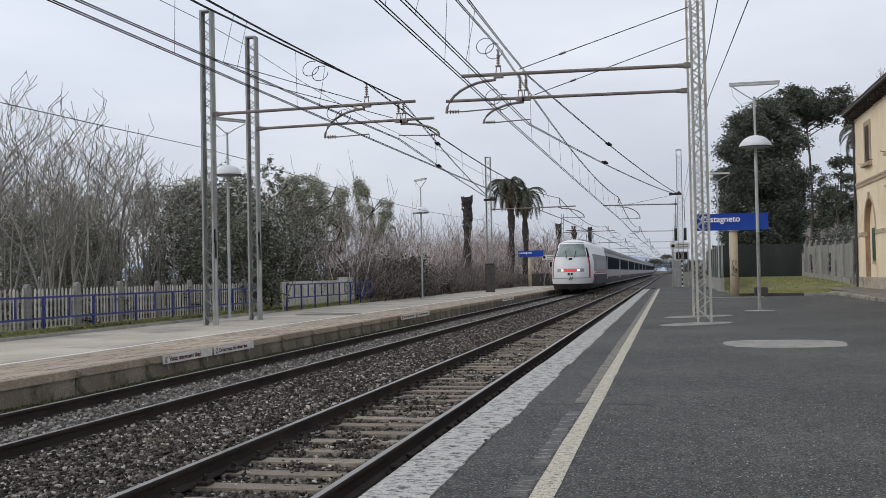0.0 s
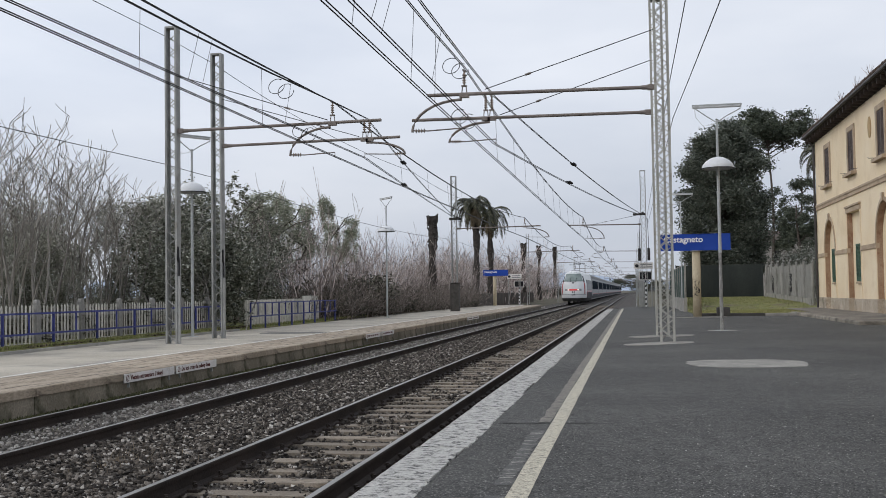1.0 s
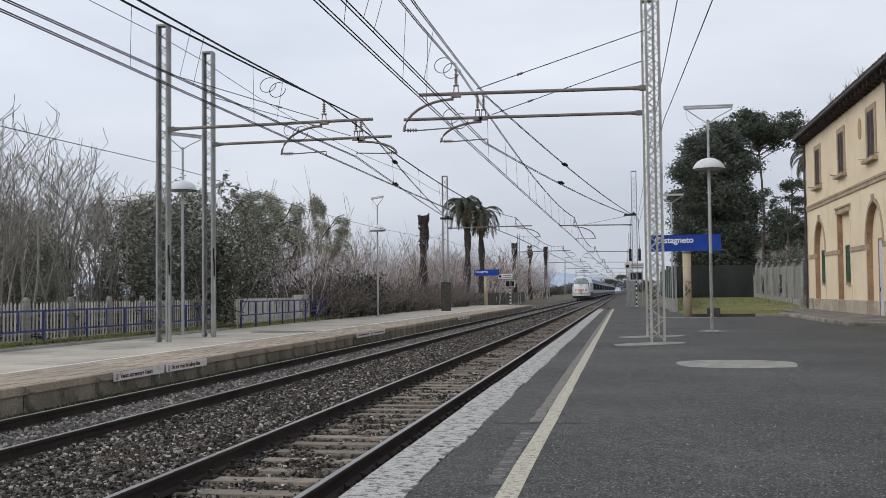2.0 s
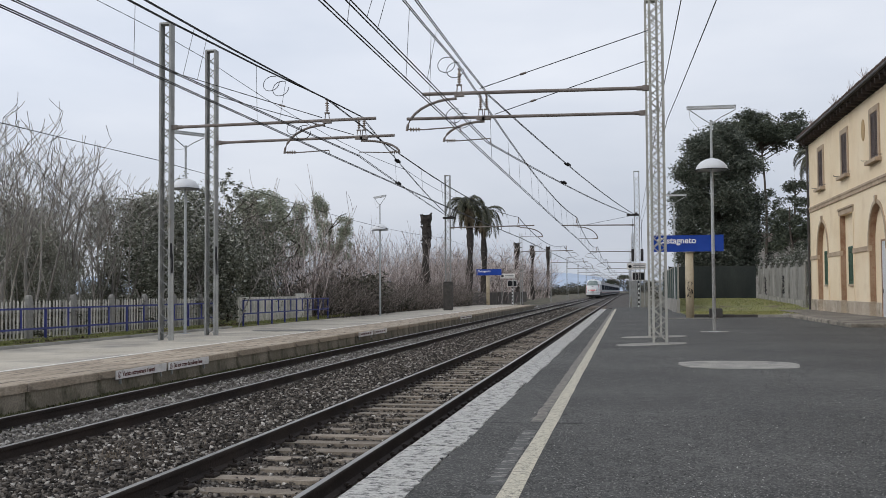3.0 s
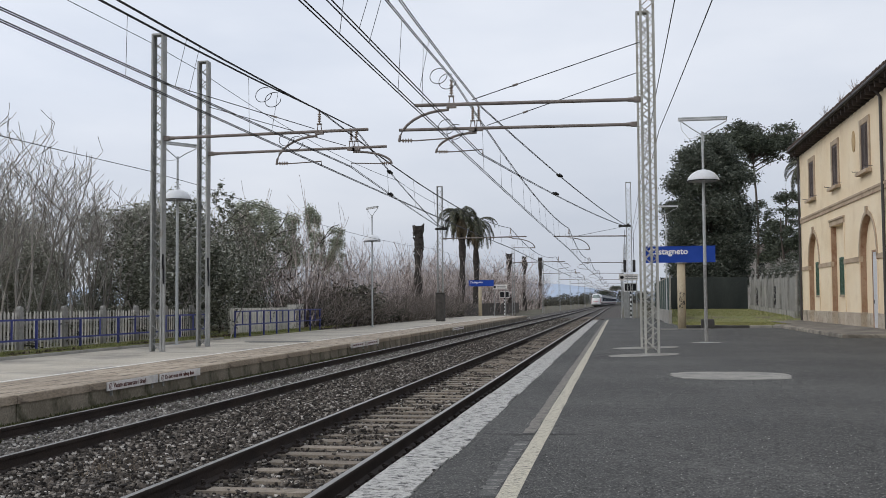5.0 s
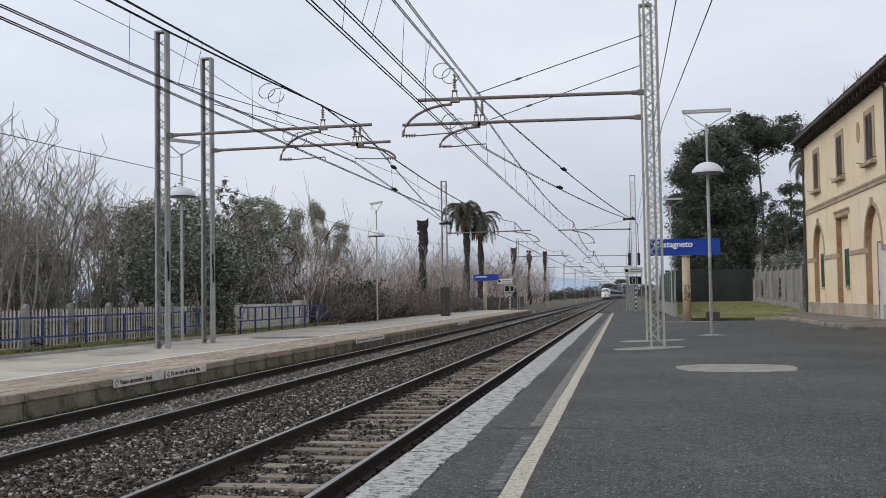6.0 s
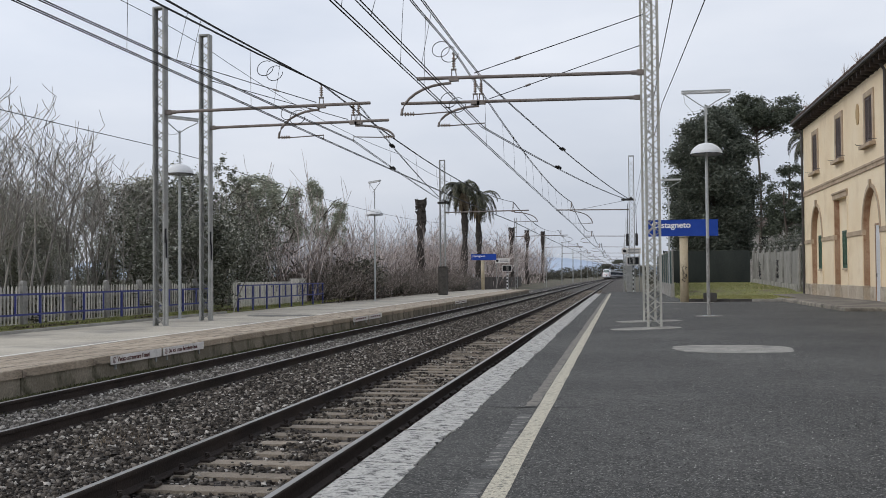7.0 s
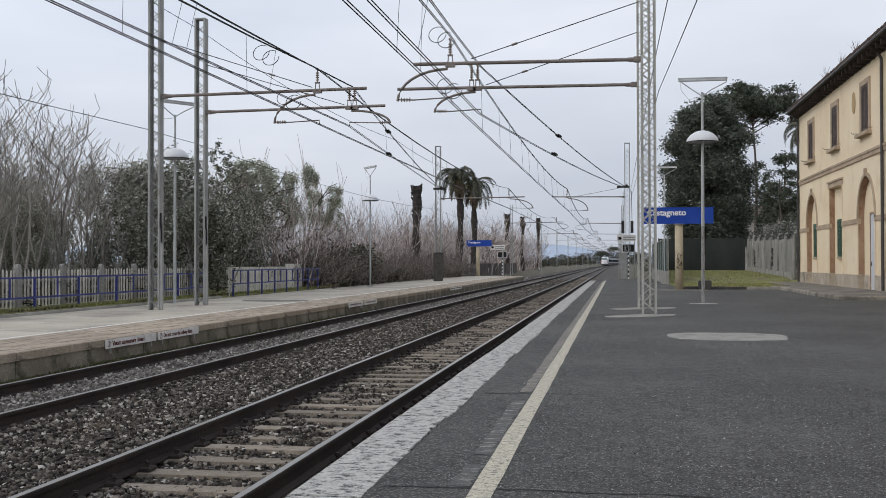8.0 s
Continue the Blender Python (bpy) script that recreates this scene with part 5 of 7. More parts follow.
part("gutter", Bag().tube([(WX - OV - 0.04, Y0 - 0.9, HT + 0.17), (WX - OV - 0.04, Y1 + 0.45, HT + 0.17)], 0.075, 10), PIPE, house, "dark gutter")
roof = Bag()
zr, xr = HT + 2.6, WX + 6
roof.quad((WX - OV, Y0 - 0.9, HT + 0.25), (xr, Y0 + 5.5, zr), (xr, Y1 - 5.0, zr), (WX - OV, Y1 + 0.45, HT + 0.25))
roof.quad((WX - OV, Y1 + 0.45, HT + 0.25), (xr, Y1 - 5.0, zr), (xr, Y1 - 5.0, zr), (WX + 13.2, Y1 + 0.45, HT + 0.25))
roof.quad((WX + 13.2, Y0 - 0.9, HT + 0.25), (WX + 13.2, Y1 + 0.45, HT + 0.25), (xr, Y1 - 5.0, zr), (xr, Y0 + 5.5, zr))
roof.quad((WX - OV, Y0 - 0.9, HT + 0.25), (WX + 13.2, Y0 - 0.9, HT + 0.25), (xr, Y0 + 5.5, zr), (xr, Y0 + 5.5, zr))
roof_ob = part("roof", roof, ROOF_TILE, house, "old dark tiled roof")
tile_me = Bag().tube([(WX - OV - 0.08, 0, HT + 0.26), (WX - OV + 0.45, 0, HT + 0.42)], [0.09, 0.075], 8).mesh("tile", ROOF_TILE)
y = Y0 - 0.8
while y < Y1 + 0.4:
    ob = new("tile", tile_me)
    ob.parent, ob.location = roof_ob, (random.uniform(-.02, .02), y, 0)
    y += 0.2
for py in (Y1 - 0.12, 41.75):
    part("downpipe", Bag().tube([(WX - OV, py, HT + 0.12), (WX - 0.3, py, HT - 0.10), (WX - 0.10, py, HT - 0.4), (WX - 0.10, py, 0.16)], 0.06, 10), PIPE, house, "dark downpipe")
# weeds in the gutter
b = Bag()
r = random.Random(3)
for y in (46.5, 49.8, 56.0, 43.8):
    for k in range(14):
        q = Vector((r.uniform(-.25, .25), r.uniform(-.5, .5), r.uniform(.15, .5)))
        b.tube([(WX - OV - 0.05, y + r.uniform(-.2, .2), HT + 0.26), (WX - OV - 0.05 + q.x, y + q.y, HT + 0.26 + q.z)], [0.012, 0.004], 3)
solid("roof_weeds", b, BARK_BROWN, "dry weeds growing in the gutter", "weeds", kind="stuff")

PANEL_CONCRETE = mat("stained_panel_concrete", (0.21, 0.205, 0.19), (0.32, 0.31, 0.285), scale=0.9, fine=30, vary=0.12, stretch=(1, 1, 0.4), stain=(0.12, 0.115, 0.10), stain_at=(0.52, 0.72), stain_scale=2.0)
# ---- precast panel fence beyond the building ----
pf = thing("concrete_fence", "grey precast concrete panel fence beside the grass plot", "fence")
for k in range(8):
    y = 62.2 + 3.0 * k
    zb = 0.36 + 0.014 * (y - 62)
    part("post", Bag().tube([(9.98, y, zb), (9.98, y, zb + 2.35), (10.03, y, zb + 2.5), (10.12, y, zb + 2.55)], 0.085, 8), PANEL_CONCRETE, pf)
    if k < 7:
        part("panel", Bag().box(10.0, 10.06, y + 0.09, y + 1.52, zb + 0.30, zb + 2.25), PANEL_CONCRETE, pf)
        part("panel", Bag().box(10.0, 10.06, y + 1.54, y + 2.91, zb + 0.30, zb + 2.22), PANEL_CONCRETE, pf)
        part("footing", Bag().box(9.85, 10.12, y + 0.09, y + 2.91, zb - 0.2, zb + 0.29), CONCRETE, pf)
r = random.Random(5)
for yy in (70.8, 79.5):
    b = Bag()
    for k in range(9):
        z = 1.0 + k * 0.13
        b.tube([(9.988, yy + r.uniform(-.5, .5), z + r.uniform(-.1, .1)) for j in range(5)], 0.035, 4)
    part("scrawl", b, BLACK, pf, "dark spray-paint scrawl")
# dark netting fence round the big tree
nf = thing("netting_fence", "fence hung with dark green shade netting", "fence")
for k in range(6):
    x = 3.3 + k * 1.3
    part("post", Bag().tube([(x, 84.12, 0.2), (x, 84.12, 3.15)], 0.03, 8), NETTING, nf)
part("netting", Bag().box(3.3, 9.85, 84.06, 84.08, 0.5, 3.1), NETTING, nf)
part("footing", Bag().box(3.3, 9.85, 83.95, 84.05, 0.1, 0.62), DARK_WALL, nf)
sf = thing("side_fence", "green netting fence on a low concrete wall beside the platform end", "fence")
part("footing", Bag().box(2.75, 2.93, 60.0, 84.0, -0.2, 0.75), CONCRETE, sf)
part("netting", Bag().box(2.83, 2.85, 60.0, 84.0, 0.75, 2.6), mat("green_netting", (0.02, 0.045, 0.04), (0.035, 0.065, 0.055), fine=30), sf)
for k in range(9):
    part("post", Bag().box(2.79, 2.89, 60.0 + k * 3, 60.1 + k * 3, 0.75, 2.7), CONCRETE, sf)


# ---- palings and blue rails on the far side ----
def paling_fence(y0, y1, x, z0):
    t = thing("paling_fence", "pale precast concrete paling fence along the far platform", "fence")
    pal = Bag()
    pal.box(-0.009, 0.009, -0.034, 0.034, 0, 1.03)
    i = len(pal.v)
    pal.v += [(-0.009, -0.034, 1.03), (0.009, -0.034, 1.03), (0.009, 0.034, 1.03), (-0.009, 0.034, 1.03), (0, 0, 1.09)]
    pal.f += [(i, i + 1, i + 4), (i + 1, i + 2, i + 4), (i + 2, i + 3, i + 4), (i + 3, i, i + 4)]
    pal_me = pal.mesh("paling", FENCE_CONCRETE)
    post = Bag().box(-0.07, 0.07, -0.11, 0.11, -0.1, 1.06, 0.01)
    post.prism([(-0.09, 1.055), (0.09, 1.055), (0.10, 1.11), (0.07, 1.18), (0.0, 1.21), (-0.07, 1.18), (-0.10, 1.11)], -0.06, 0.06, "x")
    post_me = post.mesh("post", PANEL_CONCRETE)
    y, k = y0, 0
    r = random.Random(21)
    while y < y1:
        if k % 13 == 0:
            ob = new("post", post_me)
        else:
            ob = new("paling", pal_me)
            ob.rotation_euler = (r.uniform(-.02, .02), 0, r.uniform(-.1, .1))
        ob.parent, ob.location = t, (x + r.uniform(-.01, .01), y, z0 + r.uniform(-.02, .02))
        y += 0.1793
        k += 1
    for z in (0.20, 0.74):
        part("rail", Bag().box(x - 0.06, x - 0.012, y0, y1, z0 + z, z0 + z + 0.06), PANEL_CONCRETE, t)
    part("footing", Bag().box(x - 0.12, x - 0.03, y0, y1, z0 - 0.2, z0 + 0.05), FENCE_CONCRETE, t)
    return t


def blue_railing(y0, y1, x, z0, step=1.75, infill=False):
    t = thing("blue_railing", "blue painted steel railing before the paling fence", "railing", "blue railings")
    y = y0
    while y <= y1 + 0.01:
        part("post", Bag().box(x - 0.03, x + 0.03, y - 0.025, y + 0.025, z0 - 0.1, z0 + 0.97), BLUE_PAINT, t)
        y += step
    for z in (0.38, 0.92):
        part("rail", Bag().box(x + 0.036, x + 0.076, y0, y1, z0 + z, z0 + z + 0.05), BLUE_PAINT, t)
    y = y0 + step / 2
    while y < y1:
        part("bar", Bag().box(x - 0.02, x + 0.02, y - 0.02, y + 0.02, z0 + 0.38, z0 + 0.92), BLUE_PAINT, t)
        y += step
    return t


paling_fence(17.03, 39.4, -16.05, 0.02)
blue_railing(17.08, 38.6, -15.72, -0.07, 2.39)
blue_railing(40.4, 52.6, -15.2, 0.02, 1.74)
wf = thing("panel_wall", "pale concrete panels behind the blue railing", "wall")
for k in range(8):
    part("panel", Bag().box(-15.95, -15.87, 41.6 + k * 1.3, 42.86 + k * 1.3, -0.1, 1.08 if k < 6 else 1.22, 0.01), FENCE_CONCRETE, wf)
for k in range(40):
    ob = new("paling", bpy.data.meshes["paling"])
    ob.parent, ob.matrix_basis = wf, Matrix.Translation((-15.82, 41.6 + k * 0.19, 0.05)) @ Matrix.Diagonal((0.6, 0.6, 0.98, 1))
# low dark wall far behind the far platform's end
wl2 = thing("boundary_wall", "low dark stained boundary wall beyond the far platform", "wall")
for k in range(14):
    y = 104 + k * 4.2
    part("panel", Bag().box(-15.4 + (k % 2) * 0.02, -15.2, y, y + 4.15, -0.4, 1.15), mat("stained_wall", (0.06, 0.05, 0.042), (0.11, 0.094, 0.08), scale=0.6) if k == 0 else bpy.data.materials["stained_wall"], wl2)

# ---- rubble at the far platform's end ----
r = np.random.default_rng(5)


def blocks_of_stone(count, centre, size, rg):
    """Angular crushed stones: squared lumps with knocked-off corners, open underneath."""
    base = np.array([(-1, -1, -1), (1, -1, -1), (1, 1, -1), (-1, 1, -1), (-1, -1, 1), (1, -1, 1), (1, 1, 1), (-1, 1, 1)], float) * 0.62
    quads = np.array([(4, 5, 6, 7), (0, 1, 5, 4), (1, 2, 6, 5), (2, 3, 7, 6), (3, 0, 4, 7)])
    v = base[None] * rg.uniform(0.5, 1.15, (count, 8, 1)) + rg.normal(0, 0.12, (count, 8, 3))
    v *= rg.uniform((0.8, 0.6, 0.45), (1.35, 1.0, 0.8), (count, 3))[:, None, :]
    a, b = rg.uniform(0, 6.283, count), rg.normal(0, 0.45, count)
    ca, sa, cb, sb, o = np.cos(a), np.sin(a), np.cos(b), np.sin(b), np.zeros(count)
    m = np.stack([ca, -sa * cb, sa * sb, sa, ca * cb, -ca * sb, o, sb, cb], 1).reshape(count, 3, 3)
    v = np.einsum("nij,nkj->nki", m, v) * rg.uniform(*size, (count, 1, 1)) + centre[:, None, :]
    return v.reshape(-1, 3), (quads[None] + (np.arange(count) * 8)[:, None, None]).reshape(-1, 4)


def rocks(count, centre, spread, size, rg):
    base = np.array([(1, 0, 0), (-1, 0, 0), (0, 1, 0), (0, -1, 0), (0, 0, 1), (0, 0, -1)], float)
    tri = np.array([(0, 2, 4), (2, 1, 4), (1, 3, 4), (3, 0, 4), (2, 0, 5), (1, 2, 5), (3, 1, 5), (0, 3, 5)])
    v = base[None] * rg.uniform(0.55, 1.0, (count, 6, 1)) + rg.normal(0, 0.18, (count, 6, 3))
    q = rg.normal(size=(count, 4))
    q /= np.linalg.norm(q, axis=1)[:, None]
    w, x, y, z = q.T
    m = np.stack([1 - 2 * (y * y + z * z), 2 * (x * y - z * w), 2 * (x * z + y * w), 2 * (x * y + z * w), 1 - 2 * (x * x + z * z), 2 * (y * z - x * w),
                  2 * (x * z - y * w), 2 * (y * z + x * w), 1 - 2 * (x * x + y * y)], 1).reshape(count, 3, 3)
    v = np.einsum("nij,nkj->nki", m, v) * rg.uniform(*size, (count, 1, 1))
    v += centre[:, None, :]
    f = tri[None] + (np.arange(count) * 6)[:, None, None]
    return v.reshape(-1, 3), f.reshape(-1, 3)


c = np.stack([r.normal(-10.3, 0.5, 160), r.normal(108.2, 0.8, 160), -0.45 + np.abs(r.normal(0, 0.12, 160))], 1)
tagged(new("rubble", bulk_mesh("rubble", *rocks(160, c, 0, (0.08, 0.2), r), PALE_STONE)), "heap of pale rubble at the platform end", "rubble", kind="stuff")


# ---- plants ----
def twig_mesh(name, seed, stems, height, spread, levels, material, lean=0.25, thick=0.05, kids=(3, 5), droop=0.0, sides=3, low=0.25, curl=0.2, thin=0.006):
    """Bare stems that fork and fork again, as thin tapered bars."""
    rg = random.Random(seed)
    V, F = [], []

    def bar(p, q, r0, r1):
        d = (q - p)
        if d.length < 1e-5:
            return
        d.normalize()
        s = d.orthogonal().normalized()
        u = d.cross(s)
        i = len(V)
        for c, rr in ((p, r0), (q, r1)):
            for j in range(sides):
                t = 2 * math.pi * j / sides
                V.append(tuple(c + (s * math.cos(t) + u * math.sin(t)) * rr))
        for j in range(sides):
            F.append((i + j, i + (j + 1) % sides, i + sides + (j + 1) % sides, i + sides + j))

    def grow(p, d, length, rad, level):
        n = 5 if level == 0 else (4 if level == 1 else 3)
        pts = [p]
        for k in range(n):
            d = (d + Vector((rg.gauss(0, curl), rg.gauss(0, curl), rg.gauss(0, curl * 0.6) + (0.10 if level else 0.03) - droop))).normalized()
            q = pts[-1] + d * (length / n)
            bar(pts[-1], q, max(thin * 0.8, rad * (1 - 0.72 * k / n)), max(thin * 0.7, rad * (1 - 0.72 * (k + 1) / n)))
            pts.append(q)
        if level < levels:
            for j in range(rg.randint(*kids)):
                s = rg.uniform(low if level == 0 else 0.15, 1.0)
                k = min(n - 1, int(s * n))
                base = pts[k].lerp(pts[k + 1], s * n - k)
                turn = Vector((rg.gauss(0, 1), rg.gauss(0, 1), rg.gauss(0.25, 0.6))).normalized()
                grow(base, (d * 0.75 + turn * 0.65).normalized(), length * rg.uniform(0.38, 0.62), max(thin, rad * (1 - 0.72 * s) * 0.6), level + 1)

    for k in range(stems):
        a, rr = rg.uniform(0, 6.283), spread * math.sqrt(rg.random())
        d = Vector((math.cos(a) * lean * rg.random(), math.sin(a) * lean * rg.random(), 1)).normalized()
        grow(Vector((math.cos(a) * rr, math.sin(a) * rr, 0)), d, height * rg.uniform(0.65, 1.0), thick * rg.uniform(0.7, 1.2), 0)
    return bulk_mesh(name, V, F, material)


def fan_mesh(name, seed, stems, height, spread, material, fan=0.32, thick=0.055, thin=0.011):
    """Long bare stems from one root that end in upward-curving limbs, each forking into blunt twigs."""
    rg = random.Random(seed)
    b = Bag()
    segs, kids, frm = (5, 4, 3, 3), ((5, 7), (3, 4), (2, 3)), (0.5, 0.35, 0.3)

    def grow(p, d, length, rad, level):
        pts, rads = [p], [rad]
        n = segs[level]
        for k in range(n):
            lift = 0.16 if level else 0.02
            d = (d + Vector((rg.gauss(0, 0.075), rg.gauss(0, 0.075), rg.gauss(0, 0.05) + lift))).normalized()
            pts.append(pts[-1] + d * (length / n))
            rads.append(max(thin, rad * (1 - 0.55 * (k + 1) / n)))
        b.tube(pts, rads, 4 if level == 0 else 3, cap=False)
        if level == 3:
            return
        for j in range(rg.randint(*kids[level])):
            q = 1.0 if j == 0 else rg.uniform(frm[level], 1.0)
            i = min(n - 1, int(q * n))
            base = pts[i].lerp(pts[i + 1], q * n - i)
            a = rg.uniform(0, 6.283)
            side = Vector((math.cos(a), math.sin(a), rg.uniform(-0.15, 0.35)))
            way = (pts[i + 1] - pts[i]).normalized()
            grow(base, (way * 0.6 + side * rg.uniform(0.55, 1.0)).normalized(), length * rg.uniform(0.30, 0.46) * (1.0 if level == 0 else 1.35), max(thin, rad * (1 - 0.55 * q) * 0.72), level + 1)

    for k in range(stems):
        a, q = rg.uniform(0, 6.283), spread * math.sqrt(rg.random())
        lean = fan * rg.uniform(0.1, 1.0)
        grow(Vector((math.cos(a) * q, math.sin(a) * q, 0)), Vector((math.cos(a) * lean, math.sin(a) * lean, 1)).normalized(), height * rg.uniform(0.48, 0.64), thick * rg.uniform(0.7, 1.25), 0)
    return bulk_mesh(name, b.v, b.f, material)


def leaf_mesh(name, seed, blobs, count, size, material, flat=0.0, hollow=0.55, rag=0.35):
    """Leaves strewn through overlapping round masses, thicker towards their rims, with ragged outlines."""
    rg = np.random.default_rng(seed)
    B = np.array(blobs, float)           # x, y, z, rx, ry, rz
    w = (B[:, 3] * B[:, 4] + B[:, 4] * B[:, 5] + B[:, 3] * B[:, 5])
    pick = rg.choice(len(B), count, p=w / w.sum())
    d = rg.normal(size=(count, 3))
    d /= np.linalg.norm(d, axis=1)[:, None]
    rad = (hollow + (1 - hollow) * rg.random(count)) + rg.normal(0, rag * 0.25, count) * (rg.random(count) < 0.4)
    c = B[pick, :3] + d * rad[:, None] * B[pick, 3:]
    # clumps: pull leaves towards sprig ends
    sprig = c[rg.integers(0, count, count // 14)]
    near = rg.integers(0, len(sprig), count // 3)
    c[: count // 3] = sprig[near] + rg.normal(0, size * 1.3, (count // 3, 3))
    a = rg.normal(size=(count, 3))
    a[:, 2] *= 0.6
    a /= np.linalg.norm(a, axis=1)[:, None]
    b = np.cross(a, rg.normal(size=(count, 3)))
    b /= np.linalg.norm(b, axis=1)[:, None]
    s = size * rg.uniform(0.55, 1.3, (count, 1))
    v = np.stack([c - a * s, c + b * s * 0.42, c + a * s, c - b * s * 0.42], 1).reshape(-1, 3)
    f = np.arange(count * 4).reshape(-1, 4)
    return bulk_mesh(name, v, f, material)


def plant(name, label, category, at, crown=None, trunk=None, group=""):
    t = thing(name, label, category, group, at=at)
    for nm, me in (("trunk", trunk), ("crown", crown)):
        if me:
            ob = new(nm, me)
            ob.parent = t
            if me.name.startswith(("stems", "bare_crown", "leaves")):
                tagged(ob, kind="stuff")
    return t


def trunk_mesh(name, seed, height, r0, limbs, reach, material, start=0.35, sides=7):
    rg = random.Random(seed)
    b = Bag()
    pts = [(rg.gauss(0, .1) * k, rg.gauss(0, .1) * k, height * k / 5) for k in range(6)]
    b.tube(pts, [r0 * (1.15 - 0.16 * k) for k in range(6)], sides)
    for k in range(limbs):
        s = rg.uniform(start, 1.0)
        p = Vector(pts[0]).lerp(Vector(pts[5]), s)
        a = rg.uniform(0, 6.283)
        q = p + Vector((math.cos(a) * reach * 0.5, math.sin(a) * reach * 0.5, rg.uniform(.1, .5) * reach))
        e = q + Vector((math.cos(a + rg.gauss(0, .5)) * reach * 0.5, math.sin(a + rg.gauss(0, .5)) * reach * 0.5, rg.uniform(.1, .6) * reach))
        b.tube([tuple(p), tuple(q), tuple(e)], [r0 * 0.4, r0 * 0.25, r0 * 0.08], 5)
    return b.mesh(name, material)


POLE_BARK = island_mat("pale_pole_bark", [(0.0, (0.14, 0.125, 0.105)), (0.6, (0.25, 0.23, 0.20)), (1.0, (0.42, 0.39, 0.345))])
# bare trees behind the palings: fans of stems with antler-like crowns
bare = [fan_mesh("bare_crown", 31 + k, 5, 7.8, 0.9, BARK_ASH, fan=0.40, thick=0.055, thin=0.010) for k in range(5)]
r = random.Random(9)
for k, (x, y, h) in enumerate(((-18.3, 23.4, .93), (-19.2, 27.0, 1.0), (-18.7, 30.4, 1.03), (-19.6, 33.6, 1.04), (-19.2, 36.6, 1.02), (-20.6, 39.4, .95),
                               (-23.0, 30.0, 1.08), (-24.0, 37.0, 1.06), (-25.5, 45.0, .95))):
    plant("bare_tree", "leafless tree with a fan of grey stems behind the palings", "tree", Matrix.Translation((x, y, -0.1)) @ Matrix.Rotation(r.uniform(0, 6), 4, "Z") @ Matrix.Diagonal((h, h, h, 1)), trunk=bare[k % 5], group="bare trees")

# straight pale poles among them
poles = [twig_mesh("bare_crown", 331 + k, 11, 4.6, 1.7, 1, POLE_BARK, lean=0.28, thick=0.042, kids=(3, 5), curl=0.075, low=0.5, thin=0.010) for k in range(3)]
for k, (x, y, h) in enumerate(((-17.5, 22.2, .9), (-18.2, 27.0, 1.0), (-17.9, 31.0, .95), (-18.9, 34.5, 1.0))):
    plant("bare_tree", "leafless thicket tree of straight pale poles behind the palings", "tree", Matrix.Translation((x, y, -0.1)) @ Matrix.Rotation(k * 0.9, 4, "Z") @ Matrix.Diagonal((h, h, h, 1)), trunk=poles[k % 3], group="bare trees")

# evergreen thicket
bush, far_bush = [], []
for k in range(4):
    rg = random.Random(50 + k)
    blobs = [(rg.gauss(0, .9), rg.gauss(0, .9), rg.uniform(.6, 4.2), rg.uniform(.8, 1.4), rg.uniform(.8, 1.4), rg.uniform(.7, 1.2)) for j in range(13)]
    blobs += [(rg.gauss(0, .8), rg.gauss(0, .8), rg.uniform(4.2, 5.2), rg.uniform(.35, .7), rg.uniform(.35, .7), rg.uniform(.4, .8)) for j in range(5)]
    stems_me = twig_mesh("stems", 70 + k, 9, 3.9, 1.1, 2, BARK_PALE, lean=0.35, thick=0.05, kids=(3, 5), curl=0.12, low=0.5, thin=0.010)
    bush.append((leaf_mesh("leaves", 60 + k, blobs, 9500, 0.08, LEAF_DARK if k < 2 else LEAF_MID, hollow=0.25, rag=0.8), stems_me))
    far_bush.append((leaf_mesh("leaves", 160 + k, blobs, 1500, 0.19, LEAF_FAR, hollow=0.25, rag=0.8), None))
k = 0
for x, y, h in ((-17.7, 38.0, .85), (-18.2, 41.0, 1.1), (-20.4, 46.5, 1.1), (-24.0, 50.0, .9), (-20.8, 34.0, .78), (-23.5, 31.0, .85),
                (-27.5, 44.0, 1.0), (-29.0, 32.0, .8), (-24.2, 35.8, 1.0), (-24.6, 39.4, 1.05), (-22.2, 27.5, .8), (-27.5, 35.0, 1.0)):
    lv, st = bush[k % 2 if x > -20 and y > 37 else 2 + k % 2]
    plant("evergreen_bush", "dense dark evergreen bush behind the fence", "bush", Matrix.Translation((x, y, -0.15)) @ Matrix.Rotation(k * 1.3, 4, "Z") @ Matrix.Diagonal((h, h, h, 1)), lv, st, "evergreen bushes")
    k += 1
rg = random.Random(99)
blobs = [(rg.gauss(0, .35), rg.gauss(0, .4), rg.uniform(.3, 3.6), rg.uniform(.5, .8), rg.uniform(.5, .8), rg.uniform(.5, .8)) for j in range(14)]
plant("evergreen_bush", "tall dark laurel bush at the gap in the fence", "bush", pose(-16.0, 39.4, -0.1), leaf_mesh("leaves", 98, blobs, 12500, 0.076, LEAF_DARK), bush[1][1], "evergreen bushes")

r = random.Random(188)
for y in range(17, 40, 2):
    h = r.uniform(.20, .27)
    plant("bramble_bush", "low dark bramble thicket behind the palings", "bush", Matrix.Translation((-17.0 + r.uniform(-.2, .2), y, -0.25)) @ Matrix.Rotation(y, 4, "Z") @ Matrix.Diagonal((h * 1.6, h * 2.2, h, 1)), *far_bush[y % 4], group="bramble bushes")

